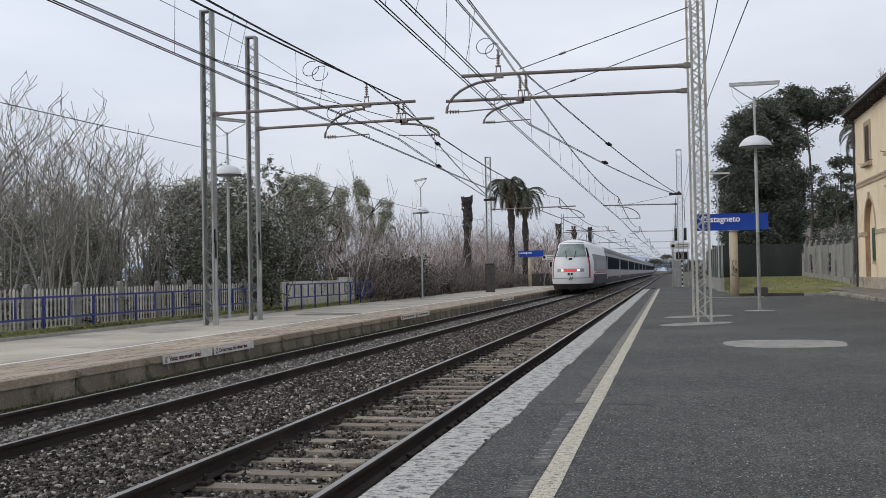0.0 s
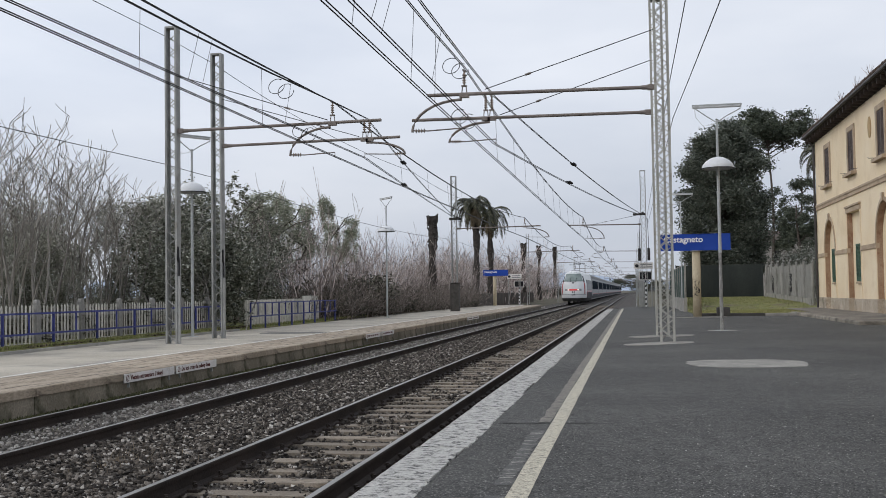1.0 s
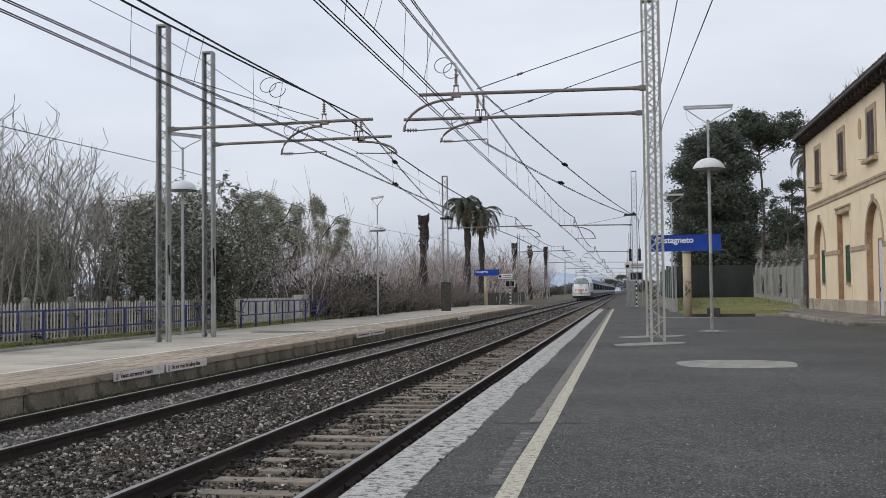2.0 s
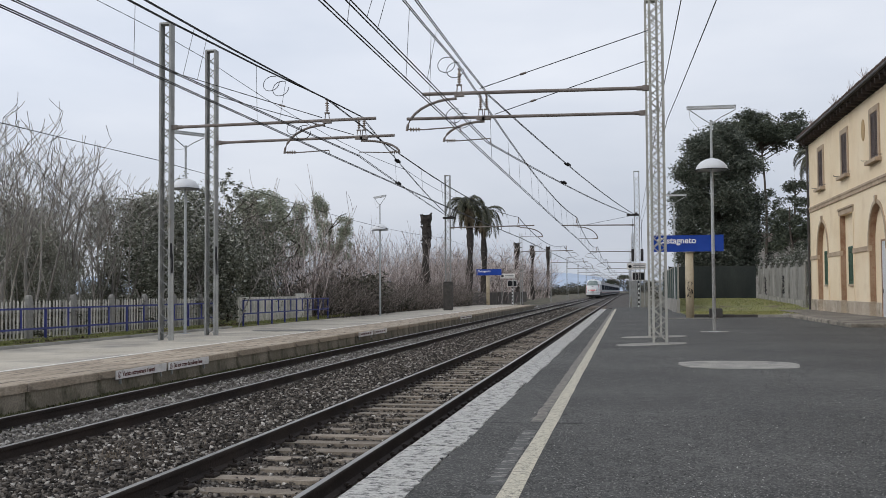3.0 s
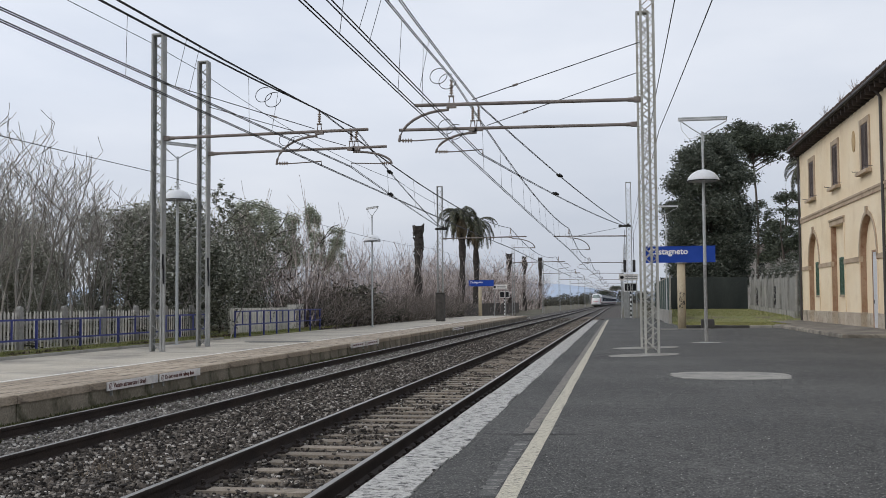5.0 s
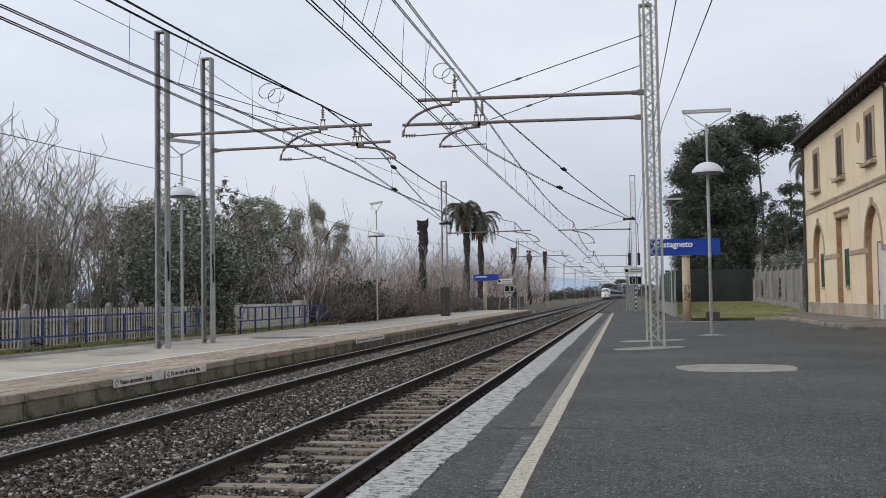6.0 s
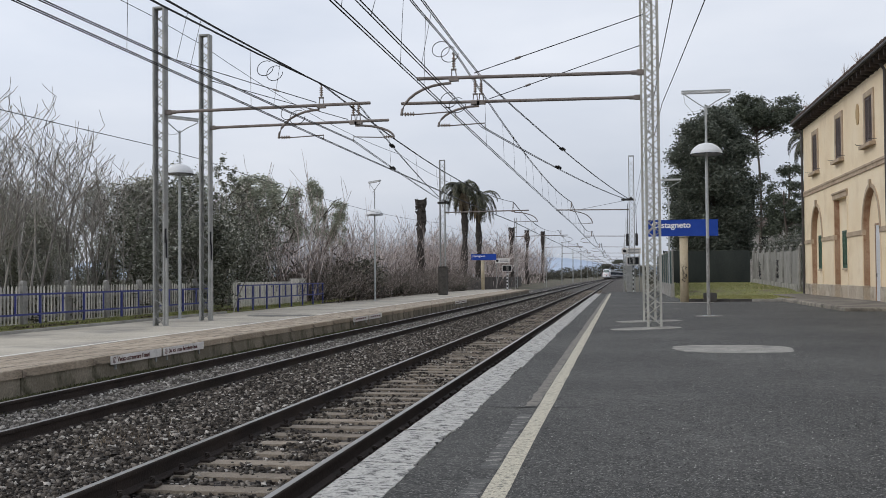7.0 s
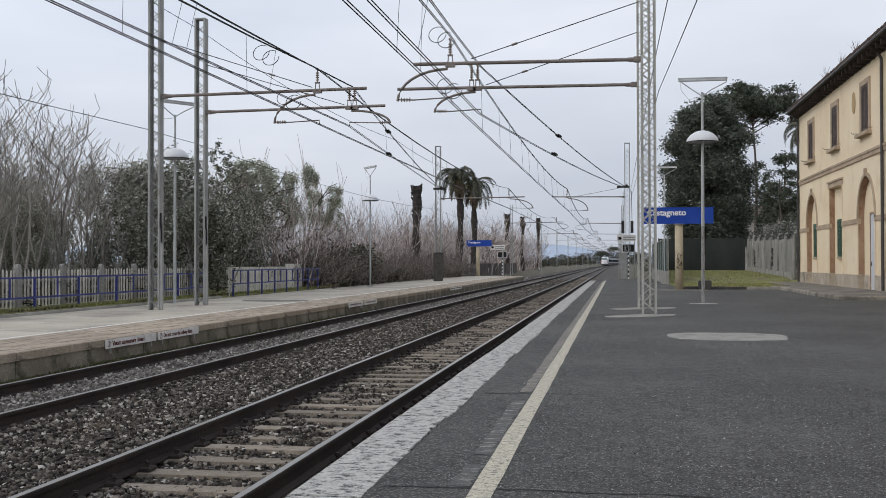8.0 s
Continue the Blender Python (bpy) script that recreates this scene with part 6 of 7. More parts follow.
# a dome of holm oak, and sprigs that stand out of the laurels
rg = random.Random(123)
blobs = []
for k in range(70):
    z = rg.uniform(0.6, 5.3)
    w = 2.5 * math.sqrt(max(0.05, 1 - abs((z - 2.6) / 3.3) ** 2.6))
    a, q = rg.uniform(0, 6.283), math.sqrt(rg.uniform(0.15, 1.0))
    e = rg.uniform(0.4, 0.75)
    blobs.append((w * q * math.cos(a), w * q * math.sin(a), z, e, e, e * 0.9))
plant("holm_oak", "dense rounded holm oak behind the palings", "tree", pose(-20.4, 42.3, -0.1), leaf_mesh("leaves", 124, blobs, 30000, 0.076, LEAF_MID, hollow=0.3, rag=0.6), trunk_mesh("stem", 125, 4.6, 0.2, 10, 1.6, BARK_DARK, 0.2))
for k, (x, y, z, h) in enumerate(((-17.0, 43.2, 6.1, 1.0), (-17.4, 46.0, 5.7, .8))):
    rg = random.Random(140 + k)
    blobs = [(rg.gauss(0, .28), rg.gauss(0, .35), z - 0.9 + rg.uniform(0, 1.3), .13, .13, .12) for j in range(14)]
    plant("laurel_tree", "slender laurel with loose leafy sprigs above the hedge", "tree", pose(x, y, -0.1), leaf_mesh("leaves", 150 + k, blobs, 700, 0.07, LEAF_DARK, hollow=0.0, rag=0.9), trunk_mesh("stem", 155 + k, z - 0.6, 0.05, 9, 0.7, BARK_DARK, 0.8, 5))

# olives
olive = []
for k in range(2):
    rg = random.Random(80 + k)
    blobs = [(rg.uniform(-.7, .7), rg.uniform(-.7, .7), 6.3 - 2.6 * rg.random() ** 1.3, rg.uniform(.22, .42), rg.uniform(.22, .42), rg.uniform(.3, .6)) for j in range(19)]
    olive.append((leaf_mesh("leaves", 85 + k, blobs, 8500, 0.058, LEAF_OLIVE, hollow=0.2, rag=0.8), trunk_mesh("stem", 88 + k, 4.9, 0.09, 10, 1.3, BARK_DARK, 0.3)))
for k, (x, y, h) in enumerate(((-18.3, 51.6, 1.02), (-19.2, 53.6, 1.02), (-18.0, 56.4, .99), (-18.1, 60.9, 1.10), (-17.9, 64.2, .95))):
    plant("olive_tree", "grey-green olive tree among bare shrubs", "tree", Matrix.Translation((x, y, -0.15)) @ Matrix.Rotation(k * 2.1, 4, "Z") @ Matrix.Diagonal(((1.5, 1.3, 1.2, .75, 1.1)[k], (1.5, 1.3, 1.2, .75, 1.1)[k], h, 1)), *olive[k % 2], group="olive trees")
for k, (x, y, h) in enumerate(((-17.5, 47.0, 1.0), (-18.6, 50.5, .85), (-21.8, 35.5, .75), (-19.2, 33.5, .5))):
    plant("evergreen_bush", "dense dark evergreen bush behind the fence", "bush", Matrix.Translation((x, y, -0.15)) @ Matrix.Rotation(k * 1.9, 4, "Z") @ Matrix.Diagonal((h * 0.85, h * 0.85, h, 1)), *bush[(0, 1, 2, 3)[k]], group="evergreen bushes")

# bare shrubs along the far platform
shrub = [twig_mesh("stems", 131 + k, 15, 4.6, 1.5, 2, BARK_BROWN, lean=0.40, thick=0.036, kids=(2, 4), curl=0.075, low=0.3, thin=0.012) for k in range(4)]
low_shrub = [twig_mesh("stems", 141 + k, 24, 2.2, 1.3, 2, BARK_LOW, lean=1.1, thick=0.024, kids=(3, 5), curl=0.2, low=0.1, droop=0.05, thin=0.011) for k in range(3)]
r = random.Random(17)
k = 0
for y in range(51, 112, 3):
    for x in (-17.0, -20.2):
        xx, yy, h = x + r.uniform(-.7, .7), y + r.uniform(-1, 1), r.uniform(.75, 1.15) * (1.0 if y < 80 else 0.9)
        plant("bare_shrub", "leafless reddish-brown shrub of many thin stems", "shrub", Matrix.Translation((xx, yy, -0.15)) @ Matrix.Rotation(r.uniform(0, 6), 4, "Z") @ Matrix.Diagonal((h, h, h, 1)), trunk=shrub[k % 4], group="bare shrubs")
        k += 1
for y in range(52, 104, 2):
    xx, h = -15.9 + r.uniform(-.5, .4) , r.uniform(.7, 1.1)
    plant("bare_shrub", "low tangled leafless shrub spilling over the platform edge", "shrub", Matrix.Translation((xx, y + r.uniform(-.6, .6), -0.15)) @ Matrix.Rotation(r.uniform(0, 6), 4, "Z") @ Matrix.Diagonal((h, h, h, 1)), trunk=low_shrub[k % 3], group="bare shrubs")
    k += 1
for y in range(116, 230, 6):
    for x in (-18.0, -22.5):
        h = r.uniform(.9, 1.4)
        plant("bare_shrub", "distant leafless reddish shrub beside the line", "shrub", Matrix.Translation((x + r.uniform(-1, 1) + bend(y), y + r.uniform(-2, 2), -0.15)) @ Matrix.Rotation(r.uniform(0, 6), 4, "Z") @ Matrix.Diagonal((h * 1.5, h * 1.5, h, 1)), trunk=shrub[k % 4], group="bare shrubs")
        k += 1
rg = random.Random(55)
for x, y, h in ((-16.6, 62.5, .42), (-17.0, 88.0, .4), (-17.4, 96, .38), (-16.3, 55.5, .34), (-16.1, 60.2, .50), (-15.9, 63.2, .54), (-16.2, 66.4, .44), (-16.6, 72.5, .36), (-16.9, 80.0, .36)):
    plant("evergreen_bush", "low dark evergreen bush among bare shrubs", "bush", Matrix.Translation((x, y, -0.15)) @ Matrix.Diagonal((h * 1.3, h * 1.6, h, 1)), *far_bush[2], group="evergreen bushes")
r = random.Random(87)
for y in range(55, 102, 3):
    h = r.uniform(.14, .24)
    plant("bramble_bush", "low dark bramble thicket at the platform's back edge", "bush", Matrix.Translation((-15.75 + r.uniform(-.2, .2), y, -0.3)) @ Matrix.Rotation(y * 1.7, 4, "Z") @ Matrix.Diagonal((h * 1.6, h * 2.6, h * 1.1, 1)), *far_bush[(y + 1) % 4], group="bramble bushes")
r = random.Random(88)
for y in range(54, 108, 4):
    h = r.uniform(.30, .46)
    plant("bramble_bush", "low dark bramble thicket under the bare shrubs", "bush", Matrix.Translation((-18.4 + r.uniform(-.8, .6), y, -0.3)) @ Matrix.Rotation(y, 4, "Z") @ Matrix.Diagonal((h * 1.8, h * 2.0, h, 1)), *far_bush[y % 4], group="bramble bushes")


# palms
def palm_crown(name, seed, fronds, length, dead, material):
    rg = random.Random(seed)
    V, F = [], []
    for k in range(fronds):
        a = rg.uniform(0, 6.283)
        up = rg.uniform(-1.25, -0.55) if dead else rg.uniform(-0.25, 1.3)
        L = length * rg.uniform(0.8, 1.1)
        p, pts = Vector((0, 0, rg.uniform(-.3, .2))), []
        pitch = up
        for j in range(11):
            pts.append(p)
            p = p + Vector((math.cos(a) * math.cos(pitch), math.sin(a) * math.cos(pitch), math.sin(pitch))) * (L / 10)
            pitch -= (0.10 if dead else 0.20) + 0.02 * j * (0 if dead else 1)
            pitch = max(pitch, -1.45)
        for j in range(10):
            for h in range(4):
                q = pts[j].lerp(pts[j + 1], h / 4)
                d = (pts[j + 1] - pts[j]).normalized()
                side = d.cross(Vector((0, 0, 1)))
                side = side.normalized() if side.length > 1e-3 else Vector((1, 0, 0))
                ll = (0.52 if not dead else 0.4) * math.sin(math.pi * min(1, (j + h / 4 + 1.5) / 12)) * length / 3.2
                for s in (-1, 1):
                    tip = q + side * s * ll * 0.7 + d * ll * 0.55 - Vector((0, 0, ll * 0.45))
                    i = len(V)
                    wv = d * 0.045
                    V.extend([tuple(q - wv), tuple(q + wv), tuple(tip + wv * 0.3), tuple(tip - wv * 0.3)])
                    F.append((i, i + 1, i + 2, i + 3))
    return bulk_mesh(name, V, F, material)


def palm(x, y, height, crown, label, seed, r0=0.42):
    t = thing("palm_tree", label, "palm", "row of palms", at=pose(x, y, -0.2, 0, 0, seed * 40))
    rg = random.Random(seed)
    b = Bag()
    n = 22
    pts = [(0.1 * math.sin(k * 0.35 + seed), 0.1 * math.cos(k * 0.27), height * k / n) for k in range(n + 1)]
    rad = [r0 * (1.02 - 0.22 * k / n) * (1.10 if k % 2 else 0.93) * (1 + 0.20 * math.sin(k * 0.85 + seed) + rg.uniform(-0.07, 0.07)) for k in range(n + 1)]
    if not crown:
        for k in range(n - 4, n + 1):
            rad[k] *= 1.6 + rg.uniform(-.1, .1)
    b.tube(pts, rad, 10)
    part("trunk", b, PALM_BARK, t, "rough dark palm trunk")
    if crown:
        for nm, args, mt in (("crown", (30, 3.6, False), LEAF_PALM), ("dead_fronds", (24, 2.7, True), FROND_DEAD)):
            ob = new(nm, palm_crown(nm, seed * 7, *args, mt))
            ob.parent, ob.location = t, (0, 0, height)
    else:
        for k in range(44):
            a = rg.uniform(0, 6.283)
            z = height - 2.6 * rg.random() ** 1.7
            q = rg.uniform(.38, .52)
            s = Bag().tube([(0.35 * math.cos(a), 0.35 * math.sin(a), z), (q * math.cos(a), q * math.sin(a), z + rg.uniform(.0, .2))], [0.09, 0.06], 4)
            part("frond_stump", s, PALM_BARK, t)
    return t


palm(-16.0, 84, 7.7, False, "dead palm trunk that lost its crown", 1, 0.35)
palm(-16.0, 108, 10.6, True, "palm with a full drooping crown", 2, 0.36)
palm(-16.0, 119, 10.4, True, "palm with a full drooping crown beside another palm", 3, 0.36)
palm(-16.0, 156, 8.6, False, "distant dead palm trunk with no crown", 4, 0.29)
palm(-16.0, 182, 9.3, False, "distant dead palm trunk with no crown", 5, 0.30)
palm(-16.0, 220, 10.7, False, "distant dead palm trunk with no crown", 6, 0.36)

palm(16.7, 95, 13.0, True, "tall palm behind the station building", 7, 0.34)

# the big ivy-clad tree
rg = random.Random(200)
blobs = []
for k in range(330):
    z = rg.uniform(1.0, 14.0)
    w = 4.0 * math.sqrt(max(0.03, 1 - abs((z - 7.7) / 6.7) ** 3.2)) * (1 + 0.07 * math.sin(z * 2.3 + 1))
    a, e = rg.uniform(0, 6.283), rg.uniform(.7, 1.25)
    q = max(0.0, w * math.sqrt(rg.uniform(.3, 1)) - e * 0.6)
    blobs.append((q * math.cos(a), q * math.sin(a), z, e, e, e * rg.uniform(.7, 1.1)))
plant("ivy_clad_tree", "tall dark tree thickly clad in ivy behind the netting", "tree", pose(7.6, 89.5, 0.2), leaf_mesh("leaves", 201, blobs, 135000, 0.128, LEAF_IVY, hollow=0.15, rag=0.7), trunk_mesh("stem", 202, 12.0, 0.5, 16, 3.2, BARK_DARK, 0.2))


# pines
def pine(x, y, height, crown_r, seed, label, n=26, depth=2.2, low=0.62, count=30000, size=0.12, flat=0.6):
    rg = random.Random(seed)
    b = Bag()
    pts = [(0.25 * math.sin(k * .8 + seed), 0.25 * math.cos(k), height * 0.92 * k / 6) for k in range(7)]
    b.tube(pts, [0.19 - 0.02 * k for k in range(7)], 8)
    blobs = []
    for k in range(n):
        a, q = rg.uniform(0, 6.283), crown_r * math.sqrt(rg.random())
        z = height - depth * rg.random() ** 0.7 - (q / crown_r) ** 2 * depth * 0.5
        if rg.random() < 0.22:
            z = height * rg.uniform(low, 0.9)
            q *= 0.85
        s = rg.uniform(.5, 1.15) * crown_r / 5
        blobs.append((q * math.cos(a), q * math.sin(a), z, s * 1.35, s * 1.35, s * flat))
        if k % 3:
            continue
        base = Vector(pts[0]).lerp(Vector(pts[6]), min(0.98, max(0.3, (z - 0.35 * q - 0.4) / (height * 0.92))))
        mid = base.lerp(Vector(blobs[-1][:3]), 0.55) + Vector((0, 0, rg.uniform(-.4, .5)))
        b.tube([tuple(base), tuple(mid), blobs[-1][:3]], [0.07, 0.045, 0.02], 5)
    return plant("pine_tree", label, "tree", pose(x, y, 0), leaf_mesh("leaves", seed + 1, blobs, count, size, LEAF_PINE, hollow=0.2, rag=0.5), b.mesh("trunk", BARK_DARK), "pines")


pine(14.8, 118, 20.9, 4.9, 301, "umbrella pine with a dark flat crown behind the building", 95, 3.2, 0.86, 27000, 0.15)
pine(18.2, 120, 14.4, 3.2, 311, "smaller pine with open branches behind the building", 60, 6.5, 0.4, 13000, 0.14, flat=1.1)
pine(16.8, 112, 10.6, 2.4, 321, "smaller pine with open branches behind the building", 30, 5.0, 0.3, 8000, 0.14, flat=1.1)
# umbrella pines far down the line
for k, (x, y, h, q) in enumerate(((-2.0, 800, 12.4, 4.8), (-11.4, 800, 9.4, 3.4))):
    pine(x, y, h, q, 340 + k, "distant umbrella pine beside the line", 30, 1.6, 0.9, 2600, 0.5)
for x, y, h, k in ((14.0, 96, .85, 0), (16.0, 99, .95, 1), (18.0, 104, 1.0, 3), (12.4, 92, .45, 1)):
    plant("evergreen_bush", "dark evergreen bush behind the concrete fence", "bush", Matrix.Translation((x, y, 0.2)) @ Matrix.Diagonal((h * 1.2, h * 1.2, h, 1)), *bush[k], group="evergreen bushes")
hs = thing("distant_house", "low house with a tiled roof seen between trees", "house")
part("wall", Bag().box(15.2, 28, 130, 140, 0, 6.9), mat("grey_house_wall", (0.34, 0.32, 0.30), (0.44, 0.41, 0.38), scale=0.6, fine=8, stain=(0.24, 0.22, 0.20), stain_at=(0.5, 0.7), stain_scale=0.8), hs)
rf = Bag()
rf.prism([(129.2, 6.85), (135, 8.3), (140.8, 6.85)], 14.4, 28.8, "x")
part("roof", rf, ROOF_TILE, hs)
for wx in (16.4, 19.4, 22.4):
    pane = part("window", Bag().box(wx, wx + 0.9, 129.96, 129.998, 4.2, 5.7), BLACK, hs, "dark window")
    part("sill", Bag().box(wx - 0.1, wx + 1.0, 129.86, 129.997, 4.08, 4.19), CONCRETE, pane)

# shrubs and trees beyond the platform end on the near side, and far along the line
r = random.Random(71)
for k in range(9):
    y = 100 + 16 * k
    h = r.uniform(.3, .5)
    plant("evergreen_bush", "distant evergreen bush beside the line", "bush", Matrix.Translation((5.5 + r.uniform(-1, 2) + bend(y), y, -0.3)) @ Matrix.Rotation(k, 4, "Z") @ Matrix.Diagonal((h * 1.3, h * 1.3, h, 1)), *far_bush[k % 4], group="evergreen bushes")
for k in range(20):
    y = 250 + 24 * k
    h = r.uniform(.3, .65) * (1 + k * 0.05)
    plant("evergreen_bush", "distant evergreen bush beside the line", "bush", Matrix.Translation((-20 - r.uniform(0, 10) + bend(y), y, -0.3)) @ Matrix.Rotation(k, 4, "Z") @ Matrix.Diagonal((h * 2.4, h * 3, h, 1)), *far_bush[k % 4], group="evergreen bushes")
for x, y, h in ((6, 640, 1.5), (16, 690, 1.6), (-4, 930, 2.3), (9, 950, 2.2), (20, 900, 2.0), (-16, 960, 2.3), (30, 640, 1.7), (-30, 900, 1.9), (-46, 940, 1.8), (40, 800, 2.2)):
    plant("evergreen_bush", "far dark tree at the end of the line", "tree", Matrix.Translation((x, y, -0.5)) @ Matrix.Rotation(x, 4, "Z") @ Matrix.Diagonal((h * 2.2, h * 2.2, h, 1)), *far_bush[int(y) % 4], group="far trees")
b = Bag()
r = random.Random(2)
N = 90
prof = [44 + 14 * math.sin(k * .21 + 1) + 8 * math.sin(k * .53) + 5 * r.random() for k in range(N)]
for k in range(N - 1):
    x0, x1 = -1900 + 44 * k, -1900 + 44 * (k + 1)
    b.quad((x0, 3300, -2), (x1, 3300, -2), (x1, 3480, prof[k + 1]), (x0, 3480, prof[k]))
solid("backdrop_hills", b, HILL, "hazy blue hills on the horizon", "hills", kind="structure")
# ---- train ----
def width_at(z):
    """Half the body's width at a height above the rail: upright sides, then a rounded roof."""
    if z < 0.9:
        return 1.36 + 0.14 * (z - 0.2) / 0.7
    if z < 2.2:
        return 1.50
    if z < 3.1:
        return 1.50 - 0.16 * ((z - 2.2) / 0.9) ** 1.5
    s = min(1.0, (z - 3.1) / 0.72)
    return max(0.0, 1.34 * math.sqrt(max(0.0, 1 - s ** 3.6)))


LEVELS = [0.25, 0.45, 0.7, 0.9, 1.2, 1.5, 1.8, 2.1, 2.3, 2.6, 2.9, 3.1, 3.3, 3.5, 3.65, 3.75, 3.80, 3.82]


def nose(z):
    """How far the front face lies behind the buffer line at a height."""
    if z < 0.5:
        return 0.35 - 0.5 * z
    if z < 1.1:
        return 0.10 - 0.10 * math.sin((z - 0.5) / 0.6 * math.pi / 2)
    if z < 2.5:
        return 0.34 * ((z - 1.1) / 1.4) ** 1.5
    return 0.34 + (z - 2.5) * 0.95 + max(0, z - 3.5) * 1.6


def front_y(u, z):
    return nose(z) + 1.15 * abs(u) ** 3.2


def cab(z):
    """The cab narrows towards its roof."""
    return 1.0 - 0.17 * max(0.0, min(1.0, (z - 1.9) / 1.5))


def shell(levels, y_end, us, off=0.0):
    """The nose's skin between two heights with the sides drawn back to y_end."""
    b = Bag()
    rows = []
    for z in levels:
        w = width_at(z)
        c = cab(z)
        row = [(-w - off, y_end, z), (-w - off, 5.0, z)] + [(u * (w * c + off), front_y(u, z) - off, z) for u in us] + [(w + off, 5.0, z), (w + off, y_end, z)]
        rows.append(row)
    n = len(rows[0])
    for row in rows:
        b.v += row
    for i in range(len(rows) - 1):
        for j in range(n - 1):
            b.f.append((i * n + j, i * n + j + 1, (i + 1) * n + j + 1, (i + 1) * n + j))
    return b


def patch(u0, u1, z0, z1, off, nu=8, nz=5):
    """A piece of the nose's skin, lifted by off."""
    b = Bag()
    for i in range(nz + 1):
        z = z0 + (z1 - z0) * i / nz
        for j in range(nu + 1):
            u = u0 + (u1 - u0) * j / nu
            b.v.append((u * width_at(z) * cab(z), front_y(u, z) - off, z))
    for i in range(nz):
        for j in range(nu):
            k = i * (nu + 1) + j
            b.f.append((k, k + 1, k + nu + 2, k + nu + 1))
    return b


US = [-1 + k / 8 for k in range(17)]


def bogie(parent, y):
    t = part("bogie", Bag().box(-1.1, 1.1, y - 1.6, y + 1.6, 0.35, 0.75, 0.05), TRAIN_DARK, parent)
    for yy in (y - 1.25, y + 1.25):
        for s in (-1, 1):
            part("wheel", Bag().tube([(s * 0.68, yy, 0.46), (s * 0.82, yy, 0.46)], 0.46, 16), TRAIN_DARK, t)


TRAIN_UNDER = mat("dark_grey_lower_side_paint", (0.075, 0.075, 0.08), (0.12, 0.12, 0.125), scale=1.0, rough=0.8, spec=0.02, bump=0, grain=0.1)
TRAIN_SIDE = mat("dirty_pale_side_paint", (0.36, 0.365, 0.37), (0.44, 0.445, 0.45), scale=0.6, rough=0.8, spec=0.02, bump=0, grain=0.06, stain=(0.25, 0.24, 0.23), stain_at=(0.55, 0.8))
TRAIN_BAND = mat("dark_window_band_paint", (0.03, 0.036, 0.05), (0.05, 0.056, 0.07), scale=0.5, rough=0.9, spec=0.0, bump=0, grain=0.05)
WINDSCREEN = mat("grey_green_windscreen", (0.13, 0.17, 0.155), (0.22, 0.265, 0.245), scale=1.5, rough=0.12, bump=0, grain=0.05, spec=0.7)


